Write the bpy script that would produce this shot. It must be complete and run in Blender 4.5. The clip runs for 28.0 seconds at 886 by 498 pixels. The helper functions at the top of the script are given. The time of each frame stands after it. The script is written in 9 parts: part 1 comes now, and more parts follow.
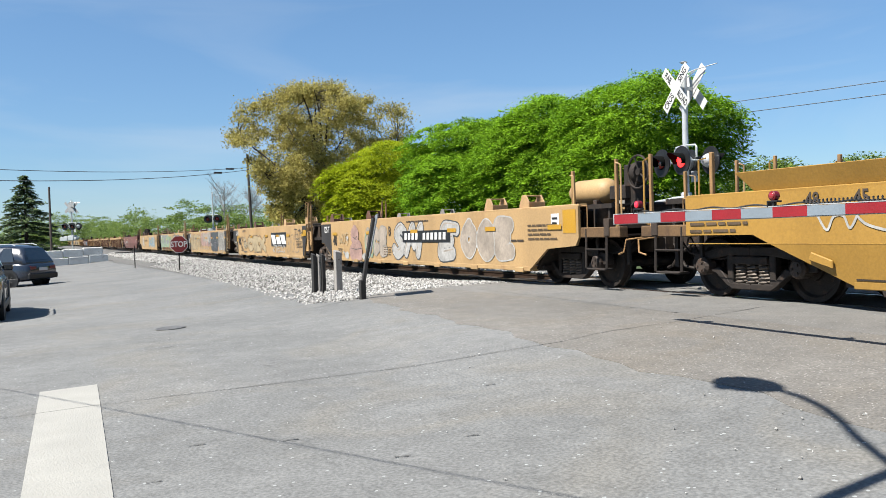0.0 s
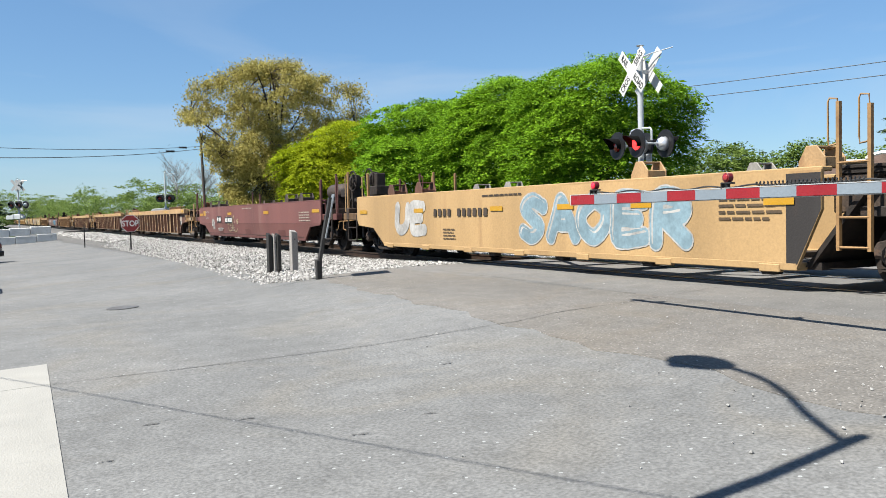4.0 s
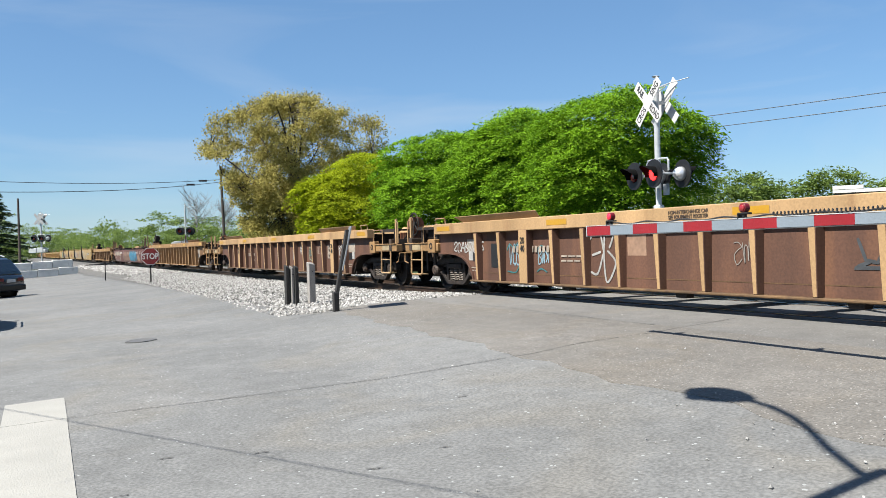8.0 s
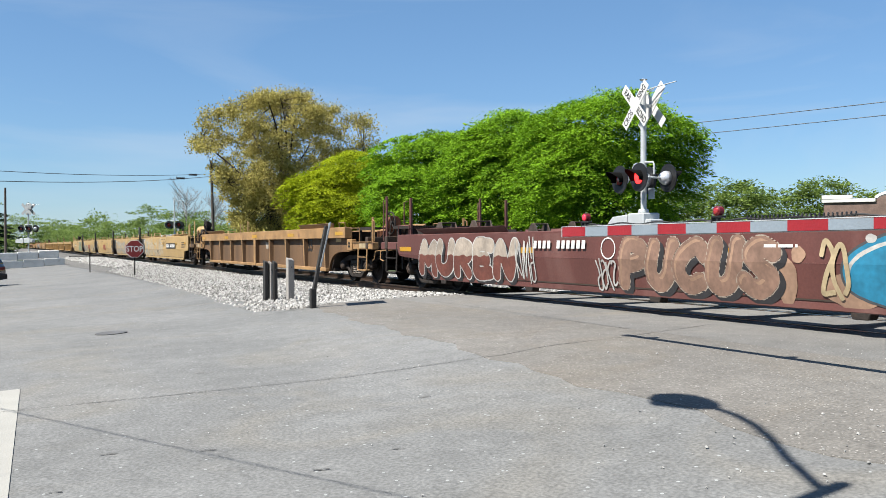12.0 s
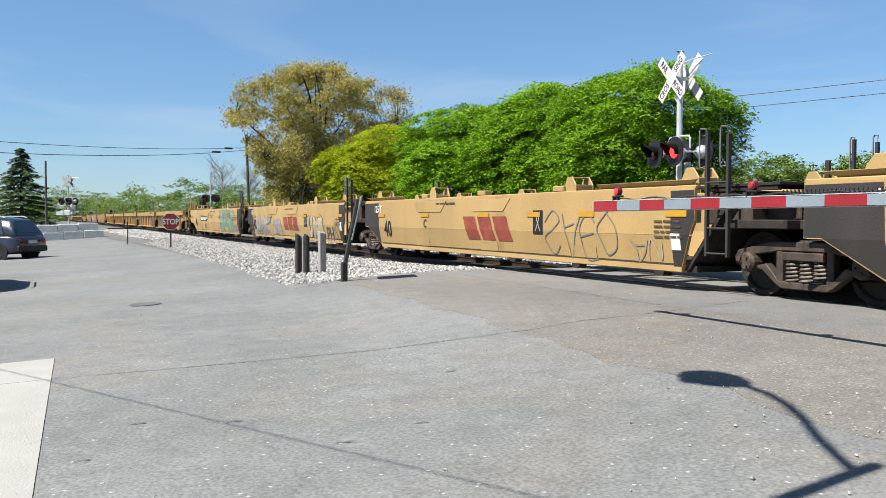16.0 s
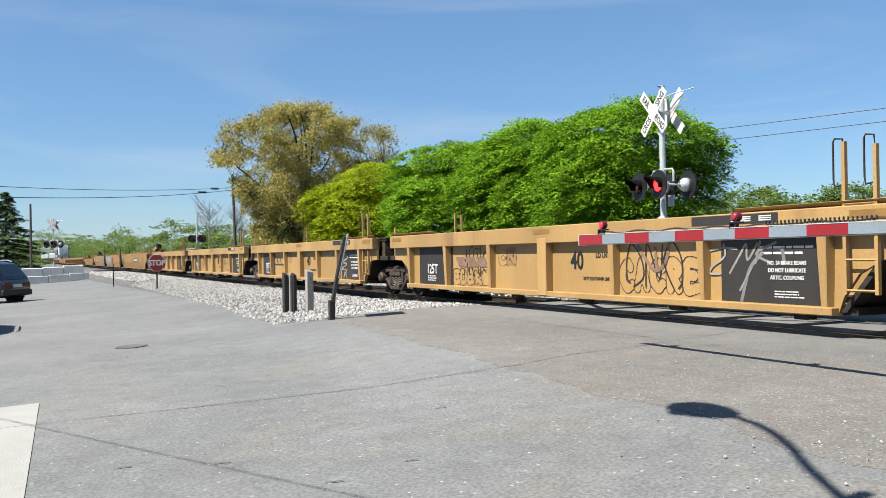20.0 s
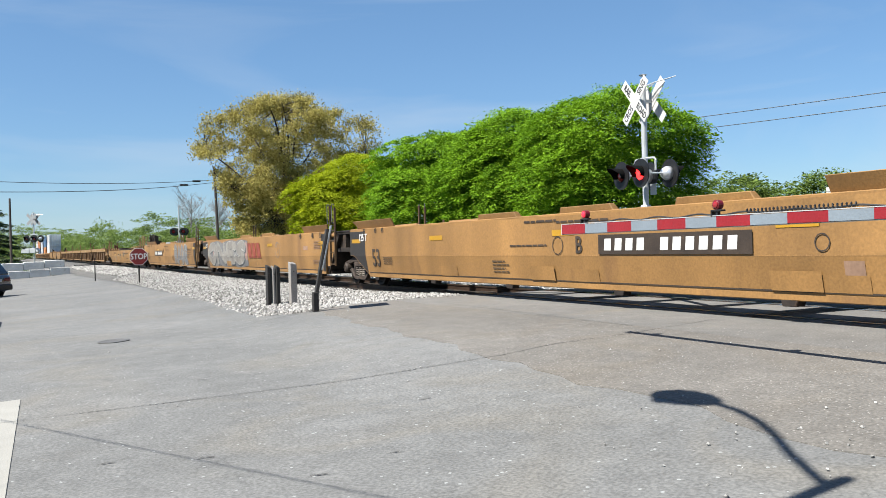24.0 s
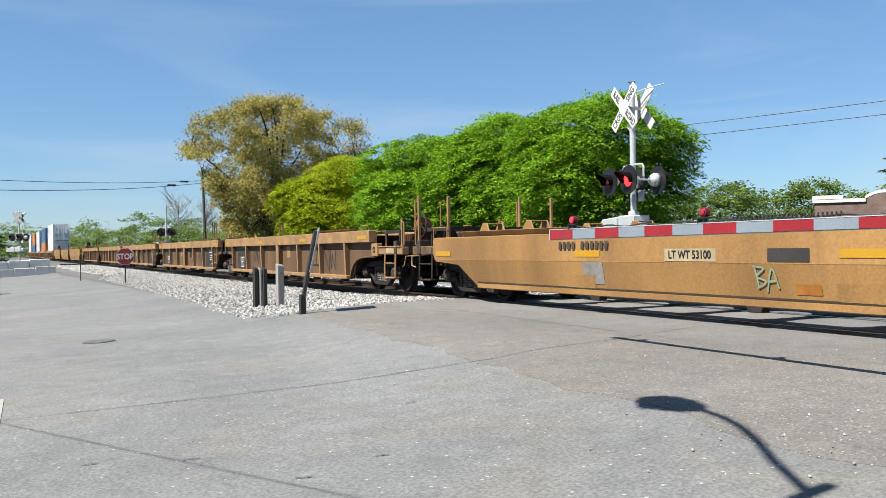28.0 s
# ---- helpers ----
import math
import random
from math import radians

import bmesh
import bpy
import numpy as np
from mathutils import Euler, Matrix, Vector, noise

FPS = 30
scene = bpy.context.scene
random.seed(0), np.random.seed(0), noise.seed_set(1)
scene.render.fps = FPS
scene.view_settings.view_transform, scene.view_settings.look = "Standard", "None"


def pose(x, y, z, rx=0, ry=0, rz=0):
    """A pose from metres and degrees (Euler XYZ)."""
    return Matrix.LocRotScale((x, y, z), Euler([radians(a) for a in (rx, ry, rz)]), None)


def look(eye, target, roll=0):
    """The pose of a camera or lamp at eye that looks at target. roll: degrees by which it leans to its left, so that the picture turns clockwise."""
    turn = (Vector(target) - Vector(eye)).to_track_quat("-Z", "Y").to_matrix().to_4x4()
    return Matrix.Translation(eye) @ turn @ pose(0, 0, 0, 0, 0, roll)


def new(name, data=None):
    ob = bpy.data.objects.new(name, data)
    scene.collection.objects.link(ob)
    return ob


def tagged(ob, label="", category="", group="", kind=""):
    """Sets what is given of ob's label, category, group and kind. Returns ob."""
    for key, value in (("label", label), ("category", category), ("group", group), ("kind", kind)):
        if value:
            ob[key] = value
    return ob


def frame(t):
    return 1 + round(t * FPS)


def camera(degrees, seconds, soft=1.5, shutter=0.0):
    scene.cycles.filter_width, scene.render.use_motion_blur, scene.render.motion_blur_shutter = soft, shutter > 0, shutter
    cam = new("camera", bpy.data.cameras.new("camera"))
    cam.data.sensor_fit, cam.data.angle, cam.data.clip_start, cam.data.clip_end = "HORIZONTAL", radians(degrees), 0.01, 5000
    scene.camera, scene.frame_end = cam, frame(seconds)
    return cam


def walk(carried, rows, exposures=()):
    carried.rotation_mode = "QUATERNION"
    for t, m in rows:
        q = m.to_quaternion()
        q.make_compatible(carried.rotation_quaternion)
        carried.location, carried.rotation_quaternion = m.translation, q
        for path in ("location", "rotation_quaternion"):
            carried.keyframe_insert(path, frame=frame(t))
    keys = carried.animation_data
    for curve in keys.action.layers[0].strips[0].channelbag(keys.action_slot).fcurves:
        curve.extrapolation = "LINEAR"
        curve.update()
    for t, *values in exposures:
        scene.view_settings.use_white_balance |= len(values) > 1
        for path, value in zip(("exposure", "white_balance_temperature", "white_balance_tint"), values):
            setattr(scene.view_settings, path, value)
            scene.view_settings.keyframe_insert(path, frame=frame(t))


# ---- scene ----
cam = camera(54.3, 28.0, 0.7)
PATH = [
    (0, (-0.073, 0.025, 1.687), (0.765, 1.841, 1.646), -1.7),
    (0.5, (-0.078, 0.027, 1.687), (0.791, 1.828, 1.648), -1.5),
    (1, (-0.096, 0.033, 1.685), (0.79, 1.825, 1.649), -1.4),
    (1.5, (-0.096, 0.028, 1.683), (0.811, 1.81, 1.65), -1.5),
    (2, (-0.083, 0.033, 1.68), (0.832, 1.81, 1.637), -1.6),
    (2.5, (-0.078, 0.046, 1.668), (0.839, 1.822, 1.61), -1.5),
    (3, (-0.081, 0.057, 1.664), (0.839, 1.831, 1.585), -1.4),
    (3.5, (-0.083, 0.051, 1.662), (0.838, 1.824, 1.577), -1.3),
    (5.5, (-0.08, 0.036, 1.679), (0.874, 1.792, 1.596), -1.5),
    (6, (-0.081, 0.039, 1.672), (0.861, 1.802, 1.609), -1.5),
    (6.5, (-0.082, 0.023, 1.675), (0.797, 1.818, 1.627), -1.5),
    (7, (-0.059, 0.03, 1.672), (0.816, 1.828, 1.634), -1.4),
    (7.5, (-0.065, 0.025, 1.678), (0.819, 1.819, 1.658), -1.5),
    (8, (-0.056, 0.035, 1.672), (0.836, 1.825, 1.659), -1.6),
    (8.5, (-0.063, 0.027, 1.675), (0.84, 1.811, 1.665), -1.8),
    (9, (-0.062, 0.031, 1.671), (0.852, 1.81, 1.66), -1.9),
    (9.5, (-0.032, 0.042, 1.67), (0.985, 1.764, 1.652), -1.4),
    (10, (-0.009, 0.085, 1.67), (1.228, 1.657, 1.653), -1.2),
    (10.5, (-0.007, 0.094, 1.672), (1.259, 1.642, 1.653), -1.7),
    (11, (0.109, 0.004, 1.657), (1.22, 1.667, 1.623), -1.1),
    (11.5, (0.182, 0.037, 1.66), (1.193, 1.761, 1.615), -0.4),
    (12, (0.208, 0.097, 1.638), (1.117, 1.878, 1.626), -0.2),
    (12.5, (0.259, 0.095, 1.637), (1.077, 1.92, 1.625), 0.2),
    (14.5, (0.278, 0.115, 1.628), (1.109, 1.934, 1.591), -0.0),
    (15, (0.278, 0.124, 1.624), (1.112, 1.941, 1.573), 0.0),
    (15.5, (0.279, 0.13, 1.628), (1.115, 1.946, 1.567), 0.1),
    (16, (0.278, 0.126, 1.63), (1.116, 1.941, 1.559), 0.1),
    (16.5, (0.291, 0.123, 1.633), (1.137, 1.934, 1.582), 0.1),
    (17, (0.287, 0.122, 1.635), (1.137, 1.931, 1.591), -0.2),
    (17.5, (0.288, 0.12, 1.633), (1.138, 1.931, 1.6), -0.3),
    (18, (0.285, 0.111, 1.638), (1.136, 1.921, 1.626), -0.6),
    (18.5, (0.291, 0.112, 1.632), (1.145, 1.92, 1.638), -0.8),
    (19, (0.285, 0.099, 1.637), (1.138, 1.908, 1.644), -0.9),
    (19.5, (0.282, 0.113, 1.627), (1.138, 1.92, 1.638), -0.9),
    (20, (0.276, 0.106, 1.629), (1.141, 1.909, 1.642), -0.9),
    (20.5, (0.282, 0.105, 1.633), (1.147, 1.908, 1.64), -1.1),
    (21, (0.281, 0.108, 1.629), (1.153, 1.908, 1.63), -1.3),
    (21.5, (0.292, 0.114, 1.631), (1.166, 1.913, 1.621), -1.5),
    (23.5, (0.286, 0.104, 1.639), (1.181, 1.892, 1.63), -1.6),
    (24, (0.289, 0.114, 1.633), (1.187, 1.901, 1.623), -1.5),
    (24.5, (0.292, 0.12, 1.632), (1.189, 1.908, 1.623), -1.4),
    (25, (0.285, 0.107, 1.636), (1.183, 1.894, 1.63), -1.3),
    (25.5, (0.284, 0.11, 1.631), (1.185, 1.895, 1.627), -1.2),
    (26, (0.282, 0.107, 1.636), (1.184, 1.892, 1.632), -1.1),
    (26.5, (0.285, 0.103, 1.635), (1.192, 1.885, 1.63), -1.1),
    (27, (0.281, 0.1, 1.633), (1.189, 1.883, 1.629), -0.9),
    (27.5, (0.28, 0.103, 1.631), (1.185, 1.887, 1.629), -0.9),
    (28, (0.283, 0.104, 1.635), (1.206, 1.878, 1.633), -0.8),
]
walk(cam, [(t, look(eye, target, roll)) for t, eye, target, roll in PATH])

# ---- light ----
SUN_WAY = Vector((0.5995, 0.0525, -0.7986))
world = bpy.data.worlds.new("sky")
scene.world = world
world.use_nodes = True
wn, wl = world.node_tree.nodes, world.node_tree.links
sky = wn.new("ShaderNodeTexSky")
sky.sky_type, sky.sun_disc = "NISHITA", False
sky.sun_elevation, sky.sun_rotation = radians(53), radians(265)
sky.air_density, sky.dust_density, sky.ozone_density = 1.0, 0.2, 2.0
# clear spring air: a bluer cast over the whole sky, and thin veils of high cloud
cast = wn.new("ShaderNodeMix")
cast.data_type, cast.blend_type = "RGBA", "MULTIPLY"
cast.inputs["Factor"].default_value = 1.0
cast.inputs["B"].default_value = (1.04, 1.285, 1.56, 1)
wl.new(sky.outputs[0], cast.inputs["A"])
wco, wmap, veil = wn.new("ShaderNodeTexCoord"), wn.new("ShaderNodeMapping"), wn.new("ShaderNodeTexNoise")
wmap.inputs["Rotation"].default_value, wmap.inputs["Scale"].default_value = (0.25, 0.2, 0.5), (0.9, 1.6, 6.0)
veil.inputs["Scale"].default_value, veil.inputs["Detail"].default_value, veil.inputs["Distortion"].default_value = 1.6, 7, 0.8
wl.new(wco.outputs["Generated"], wmap.inputs[0])
wl.new(wmap.outputs[0], veil.inputs["Vector"])
thin = wn.new("ShaderNodeValToRGB")
thin.color_ramp.elements[0].position, thin.color_ramp.elements[1].position = 0.5, 0.85
thin.color_ramp.elements[1].color = (0.45, 0.45, 0.45, 1)
wl.new(veil.outputs[0], thin.inputs[0])
cloudy = wn.new("ShaderNodeMix")
cloudy.data_type = "RGBA"
cloudy.inputs["B"].default_value = (8.0, 8.8, 9.6, 1)
wl.new(thin.outputs[0], cloudy.inputs["Factor"])
even = wn.new("ShaderNodeMix")
even.data_type = "RGBA"
even.inputs["Factor"].default_value = 0.3
even.inputs["B"].default_value = (2.3, 4.75, 7.7, 1)
wl.new(cast.outputs["Result"], even.inputs["A"])
wl.new(even.outputs["Result"], cloudy.inputs["A"])
wl.new(cloudy.outputs["Result"], wn["Background"].inputs[0])
wn["Background"].inputs[1].default_value = 0.034
sun = new("sun", bpy.data.lights.new("sun", "SUN"))
sun.data.energy, sun.data.angle, sun.data.color = 5.0, radians(0.3), (1.0, 0.965, 0.89)
sun.matrix_basis = look((0, 0, 30), Vector((0, 0, 30)) + SUN_WAY)
scene.view_settings.exposure = 1.4

# ---- plan ----
TRACK_X, RAIL_Z = 9.9, 0.6


def ground_z(x, y):
    """Height of the sloping lot; it rises to the crossing and falls away to the far end."""
    a = float(np.interp(x, [-40, -8, 0, 3, 4.3, 5.2, 7, 60], [-0.5, -0.05, 0.28, 0.42, 0.54, 0.59, 0.595, 0.595]))
    k = float(np.interp(x, [5, 8, 18, 40], [1, 0.2, 0.2, 0.6]))
    return a - k * 0.008 * min(max(y - 8, 0), 60)


# ---- materials ----
def material(name, color, rough=0.7, metal=0.0, vary=0.12, scale=3.0, fine=40.0, bump=0.15, dirt=None, dirt_at=0.55, streak=False, coat=0.0, spec=0.4):
    """A painted or rough surface: colour with broad stains, fine grain and relief; streak draws the stains out downwards."""
    m = bpy.data.materials.new(name)
    m.use_nodes = True
    n, l = m.node_tree.nodes, m.node_tree.links
    b = n["Principled BSDF"]
    b.inputs["Roughness"].default_value, b.inputs["Metallic"].default_value = rough, metal
    b.inputs["Specular IOR Level"].default_value = spec
    b.inputs["Coat Weight"].default_value = coat
    geo = n.new("ShaderNodeTexCoord")
    info = n.new("ShaderNodeObjectInfo")
    mapping = n.new("ShaderNodeMapping")
    mapping.inputs["Scale"].default_value = (1, 1, 0.16) if streak else (1, 1, 1)
    l.new(geo.outputs["Object"], mapping.inputs[0])
    shift = n.new("ShaderNodeVectorMath")
    shift.operation = "MULTIPLY_ADD"
    shift.inputs[1].default_value, shift.inputs[2].default_value = (1, 1, 1), (0, 0, 0)
    l.new(mapping.outputs[0], shift.inputs[0])
    rnd = n.new("ShaderNodeMath")
    rnd.operation = "MULTIPLY"
    rnd.inputs[1].default_value = 37.0
    l.new(info.outputs["Random"], rnd.inputs[0])
    l.new(rnd.outputs[0], shift.inputs[2])
    big = n.new("ShaderNodeTexNoise")
    big.inputs["Scale"].default_value, big.inputs["Detail"].default_value = scale, 6
    l.new(shift.outputs[0], big.inputs["Vector"])
    small = n.new("ShaderNodeTexNoise")
    small.inputs["Scale"].default_value, small.inputs["Detail"].default_value = fine, 4
    l.new(geo.outputs["Object"], small.inputs["Vector"])
    lo = [max(0.0, c * (1 - vary * 1.6)) for c in color]
    hi = [min(1.0, c * (1 + vary)) for c in color]
    ramp = n.new("ShaderNodeValToRGB")
    ramp.color_ramp.elements[0].position, ramp.color_ramp.elements[1].position = 0.3, 0.7
    ramp.color_ramp.elements[0].color, ramp.color_ramp.elements[1].color = (*lo, 1), (*hi, 1)
    l.new(big.outputs[0], ramp.inputs[0])
    out = ramp.outputs[0]
    if dirt:
        edge = n.new("ShaderNodeValToRGB")
        edge.color_ramp.elements[0].position, edge.color_ramp.elements[1].position = dirt_at, dirt_at + 0.16
        other = n.new("ShaderNodeTexNoise")
        other.inputs["Scale"].default_value, other.inputs["Detail"].default_value = scale * 1.7, 9
        l.new(shift.outputs[0], other.inputs["Vector"])
        l.new(other.outputs[0], edge.inputs[0])
        mix = n.new("ShaderNodeMix")
        mix.data_type = "RGBA"
        mix.inputs["B"].default_value = (*dirt, 1)
        l.new(edge.outputs[0], mix.inputs["Factor"])
        l.new(out, mix.inputs["A"])
        out = mix.outputs["Result"]
    grain = n.new("ShaderNodeMix")
    grain.data_type, grain.blend_type = "RGBA", "MULTIPLY"
    tone = n.new("ShaderNodeValToRGB")
    tone.color_ramp.elements[0].position, tone.color_ramp.elements[1].position = 0.25, 0.75
    tone.color_ramp.elements[0].color = (1 - vary * 1.5,) * 3 + (1,)
    l.new(small.outputs[0], tone.inputs[0])
    grain.inputs["Factor"].default_value = 1.0
    l.new(out, grain.inputs["A"])
    l.new(tone.outputs[0], grain.inputs["B"])
    l.new(grain.outputs["Result"], b.inputs["Base Color"])
    bu = n.new("ShaderNodeBump")
    bu.inputs["Strength"].default_value, bu.inputs["Distance"].default_value = bump, 0.02
    l.new(small.outputs[0], bu.inputs["Height"])
    l.new(bu.outputs[0], b.inputs["Normal"])
    return m


def asphalt(name, color, speck, speck_at, scale, stain=0.25):
    """Worn paving: fine aggregate with light chips, broad stains, and small relief."""
    m = bpy.data.materials.new(name)
    m.use_nodes = True
    n, l = m.node_tree.nodes, m.node_tree.links
    b = n["Principled BSDF"]
    b.inputs["Roughness"].default_value, b.inputs["Specular IOR Level"].default_value = 0.85, 0.3
    co = n.new("ShaderNodeTexCoord")
    big = n.new("ShaderNodeTexNoise")
    big.inputs["Scale"].default_value, big.inputs["Detail"].default_value = 0.35, 8
    mid = n.new("ShaderNodeTexNoise")
    mid.inputs["Scale"].default_value, mid.inputs["Detail"].default_value = 4.0, 8
    fin = n.new("ShaderNodeTexNoise")
    fin.inputs["Scale"].default_value, fin.inputs["Detail"].default_value = 45.0, 8
    vor = n.new("ShaderNodeTexVoronoi")
    vor.inputs["Scale"].default_value = scale
    for t in (big, mid, fin, vor):
        l.new(co.outputs["Object"], t.inputs["Vector"])
    ramp = n.new("ShaderNodeValToRGB")
    ramp.color_ramp.elements[0].position, ramp.color_ramp.elements[1].position = 0.3, 0.72
    ramp.color_ramp.elements[0].color = (*[c * (1 - stain) for c in color], 1)
    ramp.color_ramp.elements[1].color = (*[c * (1 + stain * 0.4) for c in color], 1)
    l.new(big.outputs[0], ramp.inputs[0])
    out = ramp.outputs[0]
    dust, where = n.new("ShaderNodeTexNoise"), n.new("ShaderNodeValToRGB")
    dust.inputs["Scale"].default_value, dust.inputs["Detail"].default_value, dust.inputs["Distortion"].default_value = 0.55, 6, 1.2
    l.new(co.outputs["Object"], dust.inputs["Vector"])
    where.color_ramp.elements[0].position, where.color_ramp.elements[1].position = 0.5, 0.72
    where.color_ramp.elements[1].color = (0.75, 0.75, 0.75, 1)
    l.new(dust.outputs[0], where.inputs[0])
    brown = n.new("ShaderNodeMix")
    brown.data_type = "RGBA"
    brown.inputs["B"].default_value = (color[0] * 0.98, color[1] * 0.92, color[2] * 0.83, 1)
    l.new(where.outputs[0], brown.inputs["Factor"])
    l.new(out, brown.inputs["A"])
    out = brown.outputs["Result"]
    for tex, low, high, dark in ((mid, 0.3, 0.7, 0.86), (fin, 0.32, 0.68, 0.60)):
        tone = n.new("ShaderNodeValToRGB")
        tone.color_ramp.elements[0].position, tone.color_ramp.elements[1].position = low, high
        tone.color_ramp.elements[0].color, tone.color_ramp.elements[1].color = (dark, dark, dark, 1), (1.06, 1.06, 1.06, 1)
        l.new(tex.outputs[0], tone.inputs[0])
        mul = n.new("ShaderNodeMix")
        mul.data_type, mul.blend_type = "RGBA", "MULTIPLY"
        mul.inputs["Factor"].default_value = 1.0
        l.new(out, mul.inputs["A"])
        l.new(tone.outputs[0], mul.inputs["B"])
        out = mul.outputs["Result"]
    cell = n.new("ShaderNodeSeparateColor")
    l.new(vor.outputs["Color"], cell.inputs[0])
    pick = n.new("ShaderNodeMath")
    pick.operation = "GREATER_THAN"
    pick.inputs[1].default_value = speck_at
    l.new(cell.outputs[0], pick.inputs[0])
    near = n.new("ShaderNodeMath")
    near.operation = "LESS_THAN"
    near.inputs[1].default_value = 0.42
    l.new(vor.outputs["Distance"], near.inputs[0])
    both = n.new("ShaderNodeMath")
    both.operation = "MULTIPLY"
    l.new(pick.outputs[0], both.inputs[0])
    l.new(near.outputs[0], both.inputs[1])
    mix = n.new("ShaderNodeMix")
    mix.data_type = "RGBA"
    mix.inputs["B"].default_value = (*speck, 1)
    l.new(both.outputs[0], mix.inputs["Factor"])
    l.new(out, mix.inputs["A"])
    l.new(mix.outputs["Result"], b.inputs["Base Color"])
    bu = n.new("ShaderNodeBump")
    bu.inputs["Strength"].default_value, bu.inputs["Distance"].default_value = 0.5, 0.012
    l.new(fin.outputs[0], bu.inputs["Height"])
    l.new(bu.outputs[0], b.inputs["Normal"])
    return m


def glow(name, color, strength):
    m = bpy.data.materials.new(name)
    m.use_nodes = True
    b = m.node_tree.nodes["Principled BSDF"]
    b.inputs["Base Color"].default_value, b.inputs["Emission Color"].default_value = (*color, 1), (*color, 1)
    b.inputs["Emission Strength"].default_value, b.inputs["Roughness"].default_value = strength, 0.2
    return m


def leafy(name, dark, light, trans=0.35):
    """Leaves: each clump its own green, some light passing through."""
    m = bpy.data.materials.new(name)
    m.use_nodes = True
    n, l = m.node_tree.nodes, m.node_tree.links
    b = n["Principled BSDF"]
    b.inputs["Roughness"].default_value, b.inputs["Specular IOR Level"].default_value = 0.75, 0.12
    geo = n.new("ShaderNodeNewGeometry")
    co = n.new("ShaderNodeTexCoord")
    no = n.new("ShaderNodeTexNoise")
    no.inputs["Scale"].default_value, no.inputs["Detail"].default_value = 0.5, 4
    l.new(co.outputs["Object"], no.inputs["Vector"])
    add = n.new("ShaderNodeMath")
    add.operation = "MULTIPLY_ADD"
    add.inputs[1].default_value, add.inputs[2].default_value = 0.55, 0.0
    l.new(geo.outputs["Random Per Island"], add.inputs[0])
    l.new(no.outputs[0], add.inputs[2])
    ramp = n.new("ShaderNodeValToRGB")
    ramp.color_ramp.elements[0].position, ramp.color_ramp.elements[1].position = 0.35, 1.0
    ramp.color_ramp.elements[0].color, ramp.color_ramp.elements[1].color = (*dark, 1), (*light, 1)
    l.new(add.outputs[0], ramp.inputs[0])
    l.new(ramp.outputs[0], b.inputs["Base Color"])
    tr = n.new("ShaderNodeBsdfTranslucent")
    l.new(ramp.outputs[0], tr.inputs[0])
    mix = n.new("ShaderNodeMixShader")
    mix.inputs[0].default_value = trans
    l.new(b.outputs[0], mix.inputs[1])
    l.new(tr.outputs[0], mix.inputs[2])
    l.new(mix.outputs[0], n["Material Output"].inputs[0])
    return m


def glass(name, color, rough=0.05):
    m = bpy.data.materials.new(name)
    m.use_nodes = True
    b = m.node_tree.nodes["Principled BSDF"]
    b.inputs["Base Color"].default_value, b.inputs["Roughness"].default_value = (*color, 1), rough
    b.inputs["Specular IOR Level"].default_value, b.inputs["Coat Weight"].default_value = 0.8, 0.6
    return m


LOT = asphalt("pale worn lot paving", (0.162, 0.162, 0.159), (0.242, 0.25, 0.247), 0.985, 40)
ROAD = asphalt("coarse worn road asphalt", (0.152, 0.142, 0.129), (0.24, 0.228, 0.212), 0.93, 60, 0.2)
APRON = asphalt("smooth crossing paving", (0.166, 0.161, 0.153), (0.225, 0.225, 0.214), 0.985, 40)
GRASS = material("grass", (0.0413, 0.0663, 0.0166), 0.9, vary=0.3, scale=0.4, fine=14, bump=0.6)
CRACK = material("worn tar seam", (0.073, 0.0699, 0.0669), 0.9, vary=0.3, scale=6)
IRON = material("worn grey iron", (0.103, 0.0988, 0.0949), 0.6, 0.3, vary=0.2)
LINE_WHITE = material("worn white road paint", (0.252, 0.244, 0.222), 0.7, vary=0.05, scale=2.5, fine=70, bump=0.3, dirt=(0.191, 0.187, 0.176), dirt_at=0.66)
STONE = material("white crushed limestone", (0.321, 0.31, 0.29), 0.85, vary=0.2, scale=6, fine=60, bump=0.4)
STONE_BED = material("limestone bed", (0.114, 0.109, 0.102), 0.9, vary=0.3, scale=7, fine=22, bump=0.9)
TIE_WOOD = material("creosoted tie wood", (0.0372, 0.029, 0.0227), 0.85, vary=0.3, scale=6, fine=60, bump=0.5)
RAIL_STEEL = material("rusty rail", (0.0496, 0.029, 0.0186), 0.6, 0.4, vary=0.25, scale=4)
RAIL_TOP = material("polished rail head", (0.207, 0.198, 0.19), 0.25, 0.9, vary=0.06)
RUST = (0.12, 0.055, 0.028)
TAN = material("faded tan car paint", (0.314, 0.203, 0.0922), 0.6, vary=0.13, scale=0.9, fine=30, bump=0.1, dirt=(0.222, 0.13, 0.0595), dirt_at=0.60, streak=True)
GOLD = material("gold car paint", (0.262, 0.146, 0.0277), 0.5, vary=0.14, scale=0.8, fine=30, bump=0.08, dirt=(0.151, 0.0756, 0.0203), dirt_at=0.6, streak=True)
OCHRE = material("dusty ochre car paint", (0.246, 0.131, 0.042), 0.6, vary=0.2, scale=0.8, fine=30, bump=0.1, dirt=(0.160, 0.083, 0.033), dirt_at=0.58, streak=True)
